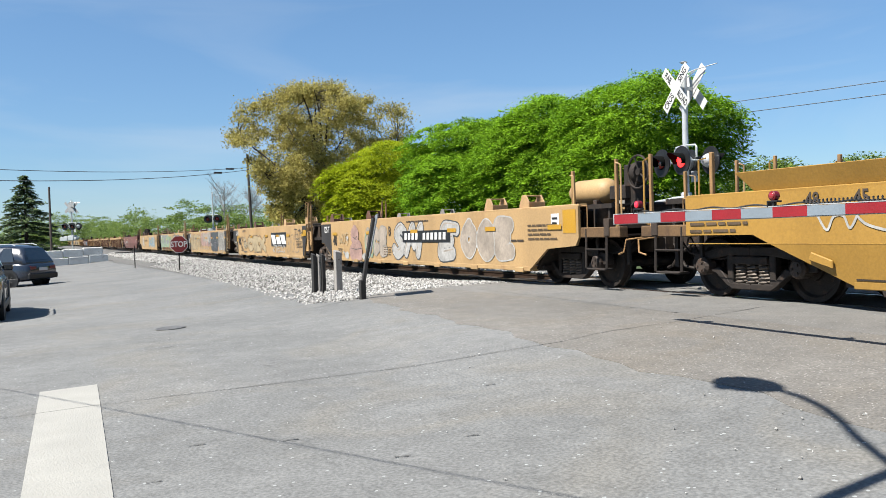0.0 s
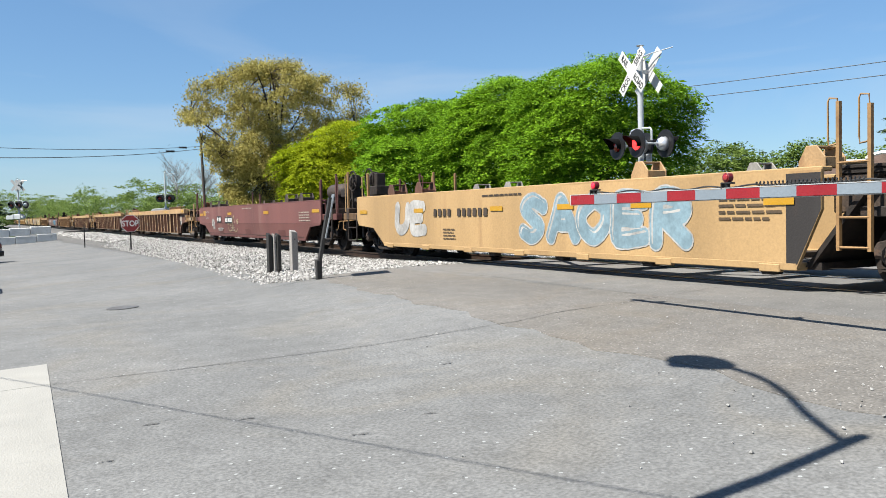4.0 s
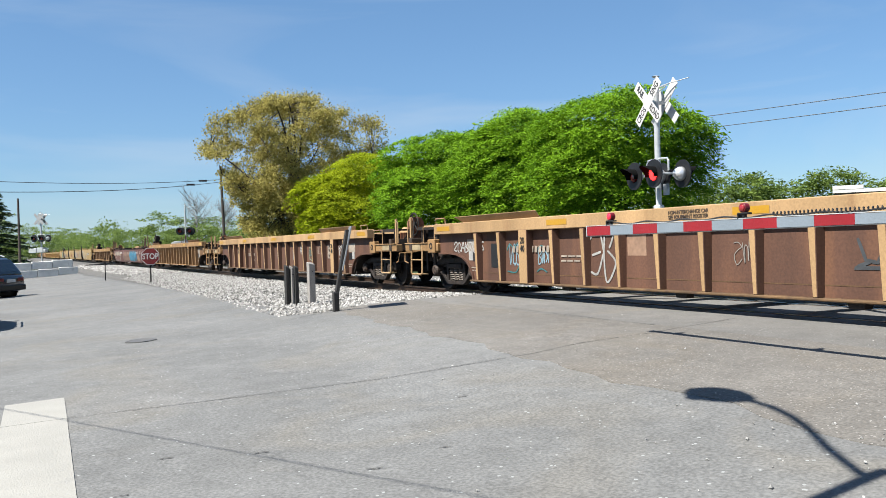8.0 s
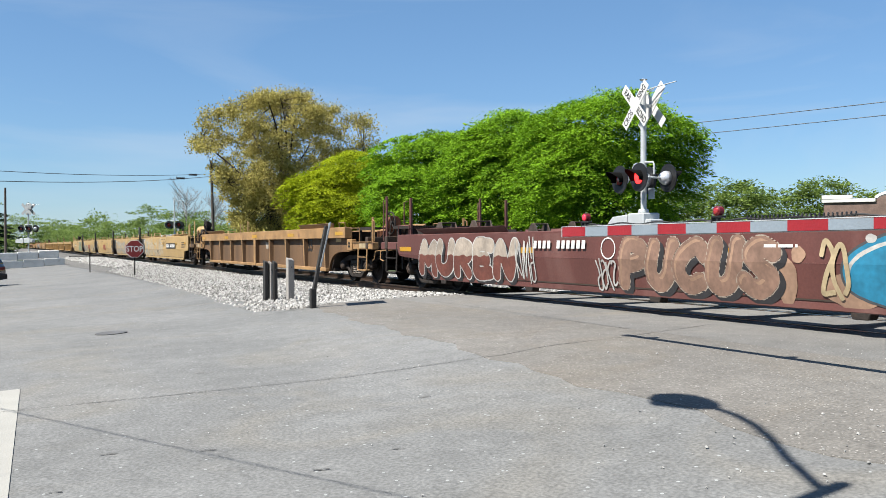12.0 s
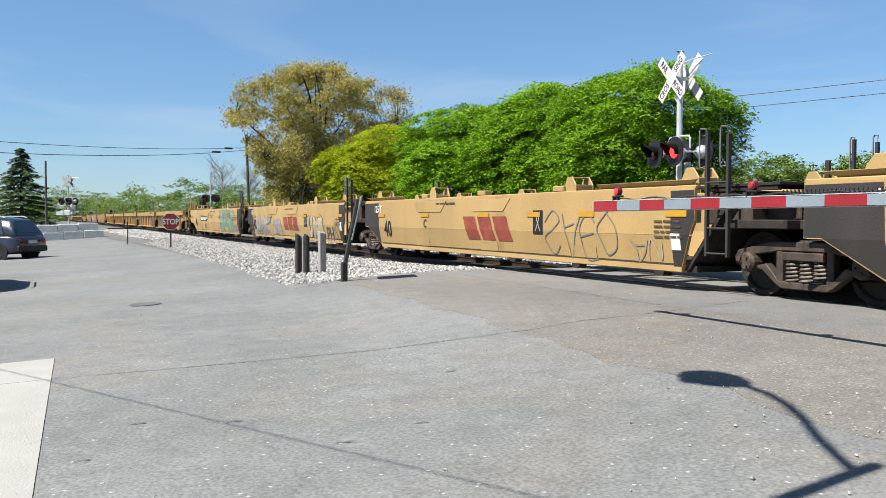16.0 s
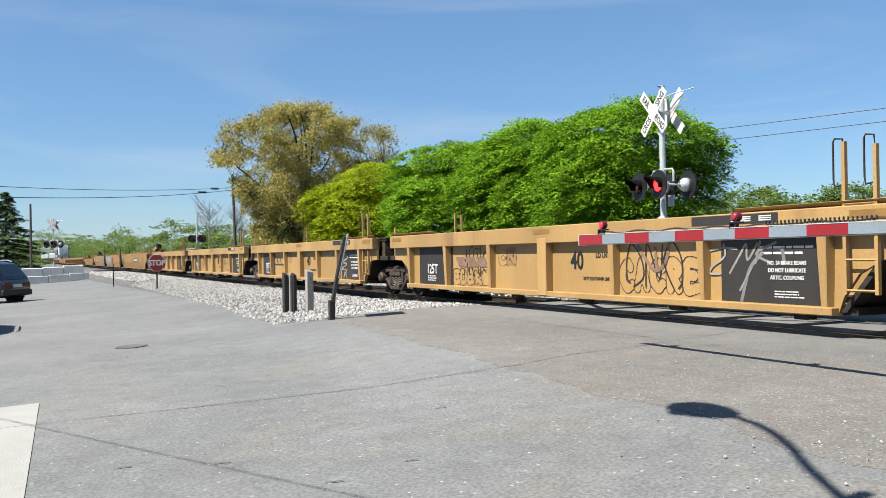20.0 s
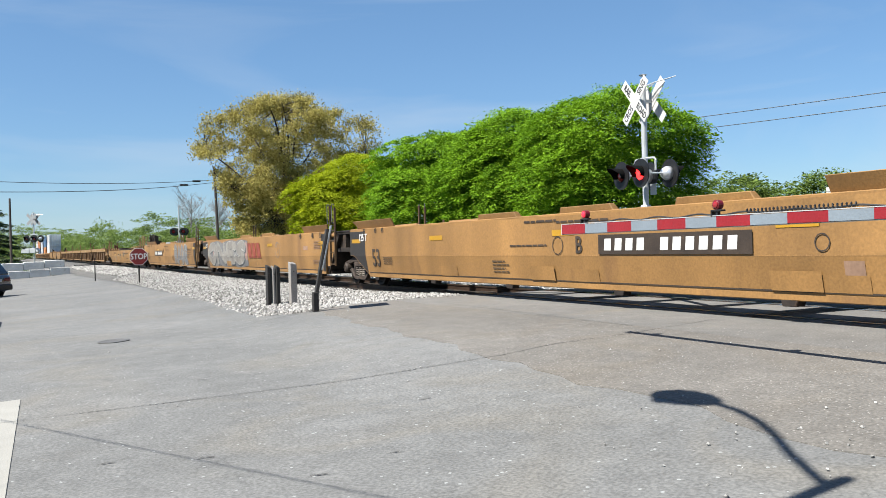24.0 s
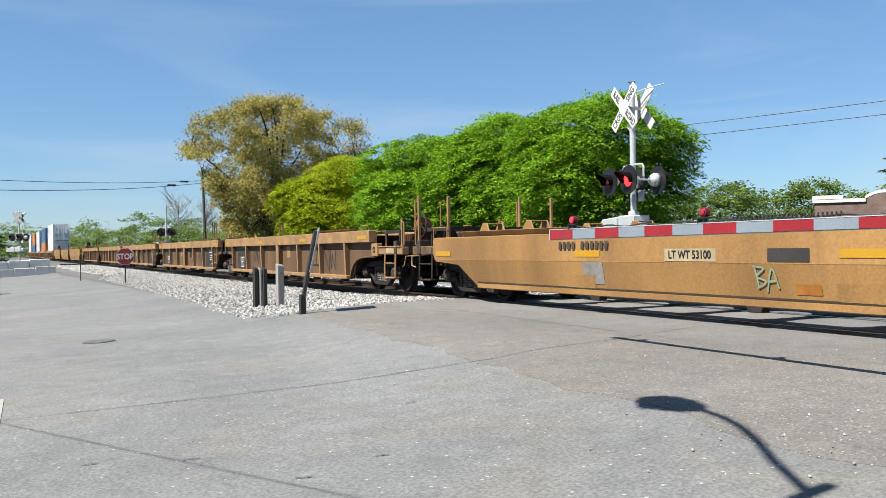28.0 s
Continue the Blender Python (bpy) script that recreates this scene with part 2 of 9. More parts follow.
YELLOW = material("yellow car paint", (0.295, 0.195, 0.078), 0.55, vary=0.1, scale=0.8, fine=30, bump=0.08, dirt=(0.198, 0.116, 0.0372), dirt_at=0.62, streak=True)
YELLOW_NEW = material("fresh yellow car paint", (0.292, 0.178, 0.066), 0.5, vary=0.13, scale=0.8, fine=30, bump=0.06, dirt=(0.19, 0.106, 0.0448), dirt_at=0.60, streak=True)
MAROON = material("maroon car paint", (0.0828, 0.0281, 0.0227), 0.6, vary=0.15, scale=0.8, fine=30, bump=0.1, dirt=(0.108, 0.0496, 0.0413), dirt_at=0.57, streak=True)
# lighter tone of the maroon above, for one car's side panels
PALE_MAROON = material("sun-faded maroon car paint", (0.125, 0.048, 0.041), 0.6, vary=0.14, scale=0.8, fine=30, bump=0.1, dirt=(0.15, 0.075, 0.062), dirt_at=0.57, streak=True)
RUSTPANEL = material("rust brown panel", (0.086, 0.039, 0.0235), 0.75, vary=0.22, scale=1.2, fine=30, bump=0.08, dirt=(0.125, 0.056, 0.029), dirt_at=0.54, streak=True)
DUSTPANEL = material("dusty brown panel", (0.0979, 0.0521, 0.0223), 0.75, vary=0.22, scale=1.4, fine=30, bump=0.15, dirt=(0.0657, 0.0297, 0.0149), dirt_at=0.58, streak=True)
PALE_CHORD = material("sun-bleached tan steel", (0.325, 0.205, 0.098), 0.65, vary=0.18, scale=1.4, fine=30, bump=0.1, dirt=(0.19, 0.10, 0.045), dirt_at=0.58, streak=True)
CHORD = material("weathered tan steel", (0.244, 0.14, 0.0564), 0.65, vary=0.2, scale=2, fine=30, bump=0.12, dirt=RUST, dirt_at=0.6)
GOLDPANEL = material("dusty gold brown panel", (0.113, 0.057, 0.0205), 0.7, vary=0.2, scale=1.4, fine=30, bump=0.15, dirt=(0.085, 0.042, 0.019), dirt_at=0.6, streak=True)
DARKPANEL = material("dark grey car panel", (0.0232, 0.0198, 0.0182), 0.6, vary=0.2, scale=1.5, dirt=(0.0397, 0.0265, 0.0198), dirt_at=0.6, streak=True)
GRIME = material("grimy running gear", (0.0227, 0.0166, 0.0132), 0.75, 0.2, vary=0.3, scale=5, fine=50, bump=0.3, dirt=(0.0496, 0.029, 0.0186), dirt_at=0.56)
RUSTGEAR = material("rusty brown gear", (0.058, 0.042, 0.033), 0.7, 0.2, vary=0.35, scale=5, fine=50, bump=0.3, dirt=(0.10, 0.055, 0.032), dirt_at=0.56)
DECK = material("dirty brown deck steel", (0.0456, 0.0304, 0.0213), 0.75, 0.1, vary=0.3, scale=4, fine=40, bump=0.25, dirt=(0.0973, 0.0578, 0.0304), dirt_at=0.56)
SILL = material("rust-streaked tan sill", (0.108, 0.0612, 0.0259), 0.7, vary=0.25, scale=2, fine=30, bump=0.2, dirt=(0.0504, 0.0259, 0.0144), dirt_at=0.52)
SPRING = material("worn spring steel", (0.108, 0.0866, 0.0705), 0.6, 0.3, vary=0.2)
BRAKE_RUST = material("orange rust steel", (0.152, 0.0494, 0.019), 0.8, vary=0.3, scale=5, bump=0.3)
BLACK = material("black paint", (0.00912, 0.00912, 0.00988), 0.5, vary=0.15)
WHITE = material("white paint", (0.484, 0.476, 0.458), 0.55, vary=0.05)
ALU = material("aluminium grey paint", (0.422, 0.437, 0.442), 0.4, 0.3, vary=0.07)
RED_SHEET = material("red reflective sheeting", (0.207, 0.00828, 0.0124), 0.35, vary=0.08, coat=0.3)
GREY_SHEET = material("grey white reflective sheeting", (0.152, 0.179, 0.205), 0.35, vary=0.06, coat=0.2)
SIGN_RED = material("faded red sign sheeting", (0.174, 0.0144, 0.0124), 0.5, vary=0.15, scale=3, dirt=(0.207, 0.0496, 0.0372), dirt_at=0.62)
OLD_TAPE = material("browned reflector tape", (0.20, 0.105, 0.026), 0.5, vary=0.12)
REFLECT = material("yellow reflector tape", (0.331, 0.174, 0.00828), 0.35, vary=0.05, coat=0.3)
GREY_TEXT = material("faded dark lettering", (0.0413, 0.029, 0.0207), 0.7, vary=0.2)
FADED_TEXT = material("faded brown stencilling", (0.085, 0.055, 0.03), 0.7, vary=0.3)
# timber tone raised to stand in for sun on the pale stub faces
WOOD_SUNLIT = material("weathered grey timber", (0.248, 0.232, 0.216), 0.9, vary=0.25, scale=5, fine=50, bump=0.5, streak=True)
WOOD_DARK = material("blackened timber", (0.0186, 0.0174, 0.0166), 0.85, vary=0.3, scale=5, fine=50, bump=0.5, streak=True)
POLE_WOOD = material("brown pole timber", (0.0663, 0.0537, 0.0454), 0.9, vary=0.2, scale=4, bump=0.4, streak=True)
CONCRETE = material("pale concrete block", (0.547, 0.547, 0.529), 0.85, vary=0.1, scale=2, dirt=(0.383, 0.373, 0.347), dirt_at=0.62)
CABLE = material("black cable", (0.0124, 0.0124, 0.0132), 0.6)
BROWN_PANEL = material("worn brown-black lettering panel", (0.034, 0.023, 0.016), 0.6, vary=0.2, scale=5, dirt=(0.07, 0.045, 0.025), dirt_at=0.62)
PANEL_GREY = material("dull grey reflective panel", (0.17, 0.18, 0.19), 0.4, vary=0.15)
# distance haze is mixed into this cable colour
WIRE = material("weathered grey cable", (0.07, 0.075, 0.08), 0.6)
BARK = material("tree bark", (0.0454, 0.0351, 0.0269), 0.9, vary=0.3, scale=5, bump=0.6)
LAMP_RED = glow("lit red lamp", (1.0, 0.02, 0.02), 2.2)
LAMP_GATE = glow("dim red lamp", (0.7, 0.02, 0.04), 0.5)
LENS_RED = glass("unlit red lens", (0.22, 0.01, 0.01), 0.15)
RED_PAINT = material("red lamp housing", (0.12, 0.004, 0.008), 0.35, vary=0.08, coat=0.15)
SILVER = material("silver lamp housing", (0.62, 0.63, 0.65), 0.3, 0.6, vary=0.06)


# ---- building helpers ----
class Shape:
    """Collects simple solids into one mesh."""

    def __init__(self):
        self.v, self.f = [], []

    def add(self, verts, faces):
        o = len(self.v)
        self.v += [tuple(p) for p in verts]
        self.f += [[i + o for i in q] for q in faces]
        return self

    def box(self, a, b):
        (x0, y0, z0), (x1, y1, z1) = a, b
        return self.add([(x0, y0, z0), (x1, y0, z0), (x1, y1, z0), (x0, y1, z0), (x0, y0, z1), (x1, y0, z1), (x1, y1, z1), (x0, y1, z1)],
                        [(0, 3, 2, 1), (4, 5, 6, 7), (0, 1, 5, 4), (1, 2, 6, 5), (2, 3, 7, 6), (3, 0, 4, 7)])

    def prism(self, poly, x0, x1, lean=None):
        """A plate with outline poly in y, z between x0 and x1; lean(z) shifts it sideways."""
        n, s = len(poly), lean or (lambda z: 0.0)
        verts = [(x + s(z), y, z) for x in (x0, x1) for y, z in poly]
        return self.add(verts, [list(range(n))[::-1], list(range(n, 2 * n))] + [(i, (i + 1) % n, n + (i + 1) % n, n + i) for i in range(n)])

    def flat(self, poly, x):
        """A thin face with outline poly in y, z that looks towards -x."""
        return self.add([(x, y, z) for y, z in poly], [list(range(len(poly)))])

    def cyl(self, c, axis, r, h, n=14, r2=None):
        a = "xyz".index(axis)
        u, w = [k for k in range(3) if k != a]
        verts = []
        for off, rad in ((-h / 2, r), (h / 2, r if r2 is None else r2)):
            for i in range(n):
                p = list(c)
                p[a] += off
                p[u] += rad * math.cos(2 * math.pi * i / n)
                p[w] += rad * math.sin(2 * math.pi * i / n)
                verts.append(p)
        return self.add(verts, [list(range(n))[::-1], list(range(n, 2 * n))] + [(i, (i + 1) % n, n + (i + 1) % n, n + i) for i in range(n)])

    def lathe(self, c, axis, profile, n=20):
        """profile: (along, radius) pairs turned round the axis through c."""
        a = "xyz".index(axis)
        u, w = [k for k in range(3) if k != a]
        verts = []
        for off, rad in profile:
            for i in range(n):
                p = list(c)
                p[a] += off
                p[u] += rad * math.cos(2 * math.pi * i / n)
                p[w] += rad * math.sin(2 * math.pi * i / n)
                verts.append(p)
        m = len(profile)
        faces = [(k * n + i, k * n + (i + 1) % n, (k + 1) * n + (i + 1) % n, (k + 1) * n + i) for k in range(m - 1) for i in range(n)]
        return self.add(verts, faces + [list(range(n))[::-1], list(range((m - 1) * n, m * n))])

    def tube(self, pts, r, n=6, r2=None):
        pts = [Vector(p) for p in pts]
        verts, m = [], len(pts)
        for k, p in enumerate(pts):
            way = (pts[min(k + 1, m - 1)] - pts[max(k - 1, 0)]).normalized()
            side = way.cross(Vector((0, 0, 1)) if abs(way.z) < 0.9 else Vector((1, 0, 0))).normalized()
            up = way.cross(side)
            rad = r if r2 is None else r + (r2 - r) * k / (m - 1)
            verts += [p + rad * (math.cos(2 * math.pi * i / n) * side + math.sin(2 * math.pi * i / n) * up) for i in range(n)]
        faces = [(k * n + i, k * n + (i + 1) % n, (k + 1) * n + (i + 1) % n, (k + 1) * n + i) for k in range(m - 1) for i in range(n)]
        return self.add(verts, faces + [list(range(n)), list(range((m - 1) * n, m * n))[::-1]])

    def mesh(self, name, mat, bevel=0.0, smooth=False):
        me = bpy.data.meshes.new(name)
        me.from_pydata(self.v, [], self.f)
        bm = bmesh.new()
        bm.from_mesh(me)
        bmesh.ops.recalc_face_normals(bm, faces=bm.faces)
        if bevel:
            bmesh.ops.bevel(bm, geom=list(bm.edges), offset=bevel, segments=1, affect="EDGES", clamp_overlap=True)
        if smooth:
            for q in bm.faces:
                q.smooth = True
        bm.to_mesh(me)
        bm.free()
        me.materials.append(mat)
        return me


def place(name, me, parent=None, label="", m=None):
    ob = new(name, me)
    ob.parent = parent
    if m is not None:
        ob.matrix_basis = m
    if label:
        ob["label"] = label
    return ob


def part(name, shape, mat, parent=None, label="", bevel=0.0, smooth=False, m=None):
    return place(name, shape.mesh(name, mat, bevel, smooth), parent, label, m)


def thing(name, m, label, category, group="", kind=""):
    ob = new(name)
    ob.empty_display_size = 0.3
    ob.matrix_basis = m
    return tagged(ob, label, category, group, kind)


TEXTS = {}


def text_mesh(words, size, mat, wide=1.0):
    """Lettering as a flat mesh, centred, in the built-in font."""
    key = (words, size, mat.name, wide)
    if key not in TEXTS:
        cu = bpy.data.curves.new("lettering", "FONT")
        cu.body, cu.size, cu.align_x, cu.align_y = words, size * 1.38, "CENTER", "CENTER"
        cu.offset, cu.resolution_u, cu.extrude = size * 0.02, 3, 0.002
        ob = bpy.data.objects.new("lettering", cu)
        me = bpy.data.meshes.new_from_object(ob)
        for v in me.vertices:
            v.co.x *= wide
        me.materials.clear()
        me.materials.append(mat)
        bpy.data.objects.remove(ob)
        TEXTS[key] = me
    return TEXTS[key]


SIDE_TURN = Matrix(((0, 0, -1, 0), (-1, 0, 0, 0), (0, 1, 0, 0), (0, 0, 0, 1)))


def side_text(words, size, mat, parent, y, z, x=None, wide=0.9, label=""):
    """Lettering on a car's side; it follows the sheet where that leans in below the crease."""
    face, lean = skin(parent)
    flat = text_mesh(words, size, mat, wide)
    if x is None and lean is lean_low and z - size * 0.6 < 0.8:
        key = (words, size, mat.name, wide, round(z, 2))
        if key not in TEXTS:
            me = flat.copy()
            for v in me.vertices:
                v.co.z -= lean_low(z + v.co.y)
            TEXTS[key] = me
        flat = TEXTS[key]
    return place("lettering", flat, parent, label, Matrix.Translation((face - 0.006 if x is None else x, y, z)) @ SIDE_TURN)


# ---- ground ----
def sheet(name, xs, ys, mat, lift=0.0, zf=ground_z):
    nx = len(xs)
    verts = [(x, y, zf(x, y) + lift) for y in ys for x in xs]
    faces = [(j * nx + i, j * nx + i + 1, (j + 1) * nx + i + 1, (j + 1) * nx + i) for j in range(len(ys) - 1) for i in range(nx - 1)]
    me = bpy.data.meshes.new(name)
    me.from_pydata(verts, [], faces)
    me.materials.append(mat)
    for q in me.polygons:
        q.use_smooth = True
    return tagged(new(name, me), kind="structure")


def ribbon(name, pts, width, mat, lift=0.006, wiggle=0.0, step=0.25, seed=1):
    """A thin strip on the ground along pts."""
    rnd = random.Random(seed)
    line = []
    for (x0, y0), (x1, y1) in zip(pts, pts[1:]):
        n = max(1, int(math.hypot(x1 - x0, y1 - y0) / step))
        line += [(x0 + (x1 - x0) * k / n + rnd.uniform(-wiggle, wiggle), y0 + (y1 - y0) * k / n + rnd.uniform(-wiggle, wiggle)) for k in range(n)]
    line.append(pts[-1])
    verts = []
    for k, (x, y) in enumerate(line):
        a, b = line[max(k - 1, 0)], line[min(k + 1, len(line) - 1)]
        dx, dy = b[0] - a[0], b[1] - a[1]
        d = math.hypot(dx, dy) or 1.0
        w = width / 2 * (1 if not wiggle else rnd.uniform(0.5, 1.3))
        for s in (-1, 1):
            px, py = x - s * dy / d * w, y + s * dx / d * w
            verts.append((px, py, ground_z(px, py) + lift))
    me = bpy.data.meshes.new(name)
    me.from_pydata(verts, [], [(2 * k, 2 * k + 1, 2 * k + 3, 2 * k + 2) for k in range(len(line) - 1)])
    me.materials.append(mat)
    return tagged(new(name, me), kind="structure")


def grid_steps(*spans):
    out = []
    for a, b, s in spans:
        out += list(np.arange(a, b, s))
    return [float(v) for v in out] + [float(spans[-1][1])]


GX = grid_steps((-900, -40, 80), (-40, 0, 2), (0, 8, 0.25), (8, 40, 2), (40, 900, 80))
GY = grid_steps((-300, -10, 20), (-10, 20, 0.5), (20, 80, 3), (80, 1200, 70))


def lot_z(x, y):
    return ground_z(x, y) - (0.3 if 4.9 < x < 13.6 and (y > 16.4 or y < -8) else 0.002 if x > 3.5 else 0.0)


sheet("ground", GX, GY, LOT, zf=lot_z)
sheet("grass_verge", grid_steps((13.5, 60, 3)), grid_steps((16, 260, 8)), GRASS, 0.02, zf=lambda x, y: ground_z(x, y))
sheet("grass_verge", grid_steps((-90, 3.5, 6)), grid_steps((82, 260, 8)), GRASS, 0.02)


def road_sheet():
    """The coarse road strip beside the lot, with its curved seam."""
    ys = grid_steps((-8, 14.6, 0.4))
    seam = [float(np.interp(y, [-8, 2.6, 3.5, 4.8, 6.3, 8.3, 12.3, 14.6], [4.4, 4.14, 4.1, 4.26, 4.27, 4.5, 4.8, 5.1])) for y in ys]
    verts, n = [], 12
    for y, s in zip(ys, seam):
        s += 0.06 * math.sin(y * 3.1) + 0.04 * math.sin(y * 7.7)
        for i in range(n + 1):
            x = s + (7.0 - s) * max(i - 1, 0) / (n - 1)
            verts.append((x, y, ground_z(x, y) + (0.003 if i else -0.03)))
    me = bpy.data.meshes.new("road")
    me.from_pydata(verts, [], [(j * (n + 1) + i, j * (n + 1) + i + 1, (j + 1) * (n + 1) + i + 1, (j + 1) * (n + 1) + i) for j in range(len(ys) - 1) for i in range(n)])
    me.materials.append(ROAD)
    tagged(new("road", me), kind="structure")


road_sheet()
corner = Shape()
for x in np.arange(5.1, 7.0, 0.19):
    edge = [float(np.interp(v, [5.0, 6.1, 7.0], [14.7, 15.5, 15.7])) for v in (x, x + 0.19)]
    corner.add([(x, 14.6, ground_z(x, 14.6) + 0.003), (x + 0.19, 14.6, ground_z(x + 0.19, 14.6) + 0.003), (x + 0.19, edge[1], ground_z(x + 0.19, edge[1]) + 0.003), (x, edge[0], ground_z(x, edge[0]) + 0.003)], [(0, 1, 2, 3)])
tagged(part("road_corner", corner, ROAD), kind="structure")
sheet("crossing_apron", grid_steps((7.0, 8.98, 0.33)), grid_steps((-8, 15.72, 0.8)), APRON, 0.004)
sheet("crossing_panel", grid_steps((9.28, 10.52, 0.31)), grid_steps((-8, 15.6, 0.8)), APRON, 0.002)
sheet("crossing_apron", grid_steps((10.82, 15, 0.5)), grid_steps((-8, 13.6, 0.8)), APRON, 0.004)

ribbon("paving_seam", [(-3.5, 8.1), (0.36, 7.9), (4.48, 7.3), (6.32, 7.72)], 0.012, CRACK, wiggle=0.008, seed=3)
ribbon("paving_seam", [(6.32, 7.72), (8.3, 8.35)], 0.012, CRACK, 0.009, wiggle=0.012, seed=4)
ribbon("paving_seam", [(7.3, 14.4), (7.1, 11.0), (6.98, 8.4)], 0.012, CRACK, 0.009, wiggle=0.012, seed=5)
ribbon("paving_seam", [(4.0, 14.0), (4.6, 14.4), (5.4, 14.6)], 0.02, CRACK, wiggle=0.02, seed=6)
for k, (x, y, a) in enumerate(((1.3, 5.6, 0.1), (0.75, 5.9, 0.1), (0.4, 5.2, 0.09), (1.75, 4.75, 0.1), (2.3, 4.9, 0.08), (0.9, 11.5, 0.5), (1.9, 8.8, 0.1), (3.1, 6.2, 0.1))):
    ribbon("paving_seam", [(x, y), (x + a * 0.6, y - a * 0.1), (x + a, y - 0.02)], 0.014, CRACK, wiggle=0.006, step=0.04, seed=20 + k)
# crossing stripe
stripe = Shape()
for y0, y1 in zip(np.arange(1.6, 9.1, 0.5), np.arange(2.1, 9.6, 0.5)):
    y1 = min(y1, 9.1)
    a = [(-0.25 + 0.022 * (y - 5), y) for y in (y0, y1)] + [(0.22 + 0.032 * (y - 5), y) for y in (y1, y0)]
    stripe.add([(x, y, ground_z(x, y) + 0.006) for x, y in a], [(3, 2, 1, 0)])
tagged(part("road_marking", stripe, LINE_WHITE), kind="structure")

# manhole cover
lid = thing("manhole_cover", pose(1.66, 13.9, ground_z(1.66, 13.9), 0, -2.67, 0), "round dark iron manhole cover set in the lot paving", "manhole cover")
part("frame", Shape().lathe((0, 0, 0.004), "z", [(-0.02, 0.23), (0.008, 0.23), (0.009, 0.20), (0.006, 0.195)], 24), IRON, lid)
part("cover", Shape().cyl((0, 0, 0.004), "z", 0.19, 0.008, 24), IRON, lid)


# ---- ballast, ties, rails ----
def bed_z(x, y):
    g = ground_z(4.6, y)
    z = float(np.interp(x, [3.9, 4.5, 5.2, 6.2, 8.3, 11.5, 12.6, 14.1], [ground_z(3.9, y) - 0.08, ground_z(4.5, y) - 0.02, g + 0.04, 0.50, 0.44, 0.44, 0.40, 0.42]))
    if 3.9 < x < 9 and y > 0:
        near = min(1.0, max(0.0, (y - 15.5) / 6))
        z = near * z + (1 - near) * (ground_z(x, y) - 0.02)
    return z + 0.02 * noise.noise((x * 1.3, y * 1.3, 0))


def stones(name, spots, label, mat=STONE):
    """Loose crushed stones as one mesh; spots: x, y, z, size."""
    rnd = random.Random(5)
    base = [Vector(p).normalized() for p in ((0, 0, 1), (0, 0, -1), (1, 0, 0.25), (-1, 0.15, -0.2), (0.2, 1, 0.1), (-0.1, -1, -0.1), (0.7, -0.7, 0.5), (-0.7, 0.7, 0.5))]
    tris = [(0, 2, 4), (0, 4, 7), (0, 7, 3), (0, 3, 5), (0, 5, 6), (0, 6, 2), (1, 4, 2), (1, 7, 4), (1, 3, 7), (1, 5, 3), (1, 6, 5), (1, 2, 6)]
    shapes = []
    for _ in range(14):
        turn = Euler([rnd.uniform(0, 6.3) for _ in range(3)]).to_matrix()
        squash = Vector([rnd.uniform(0.55, 1.1) for _ in range(3)])
        shapes.append(np.array([turn @ Vector([p[i] * squash[i] * rnd.uniform(0.8, 1.15) for i in range(3)]) for p in base]))
    n = len(spots)
    arr = np.array(spots, float)
    pick = np.array([rnd.randrange(14) for _ in range(n)])
    v = np.array(shapes)[pick] * arr[:, 3][:, None, None] + arr[:, :3][:, None]
    me = bpy.data.meshes.new(name)
    f = (np.array(tris)[None] + 8 * np.arange(n)[:, None, None]).reshape(-1, 3)
    me.from_pydata(v.reshape(-1, 3).tolist(), [], f.tolist())
    me.materials.append(mat)
    return tagged(new(name, me), label, "gravel", kind="stuff")


def island(name, dark, light):
    m = bpy.data.materials.new(name)
    m.use_nodes = True
    n, l = m.node_tree.nodes, m.node_tree.links
    b = n["Principled BSDF"]
    b.inputs["Roughness"].default_value = 0.85
    geo, ramp = n.new("ShaderNodeNewGeometry"), n.new("ShaderNodeValToRGB")
    co, no = n.new("ShaderNodeTexCoord"), n.new("ShaderNodeTexNoise")
    no.inputs["Scale"].default_value = 30
    l.new(co.outputs["Object"], no.inputs["Vector"])
    mix = n.new("ShaderNodeMath")
    mix.operation = "MULTIPLY_ADD"
    mix.inputs[1].default_value = 0.3
    l.new(no.outputs[0], mix.inputs[0])
    l.new(geo.outputs["Random Per Island"], mix.inputs[2])
    ramp.color_ramp.elements[0].position, ramp.color_ramp.elements[1].position = 0.1, 1.0
    ramp.color_ramp.elements[0].color, ramp.color_ramp.elements[1].color = (*dark, 1), (*light, 1)
    l.new(mix.outputs[0], ramp.inputs[0])
    l.new(ramp.outputs[0], b.inputs["Base Color"])
    return m


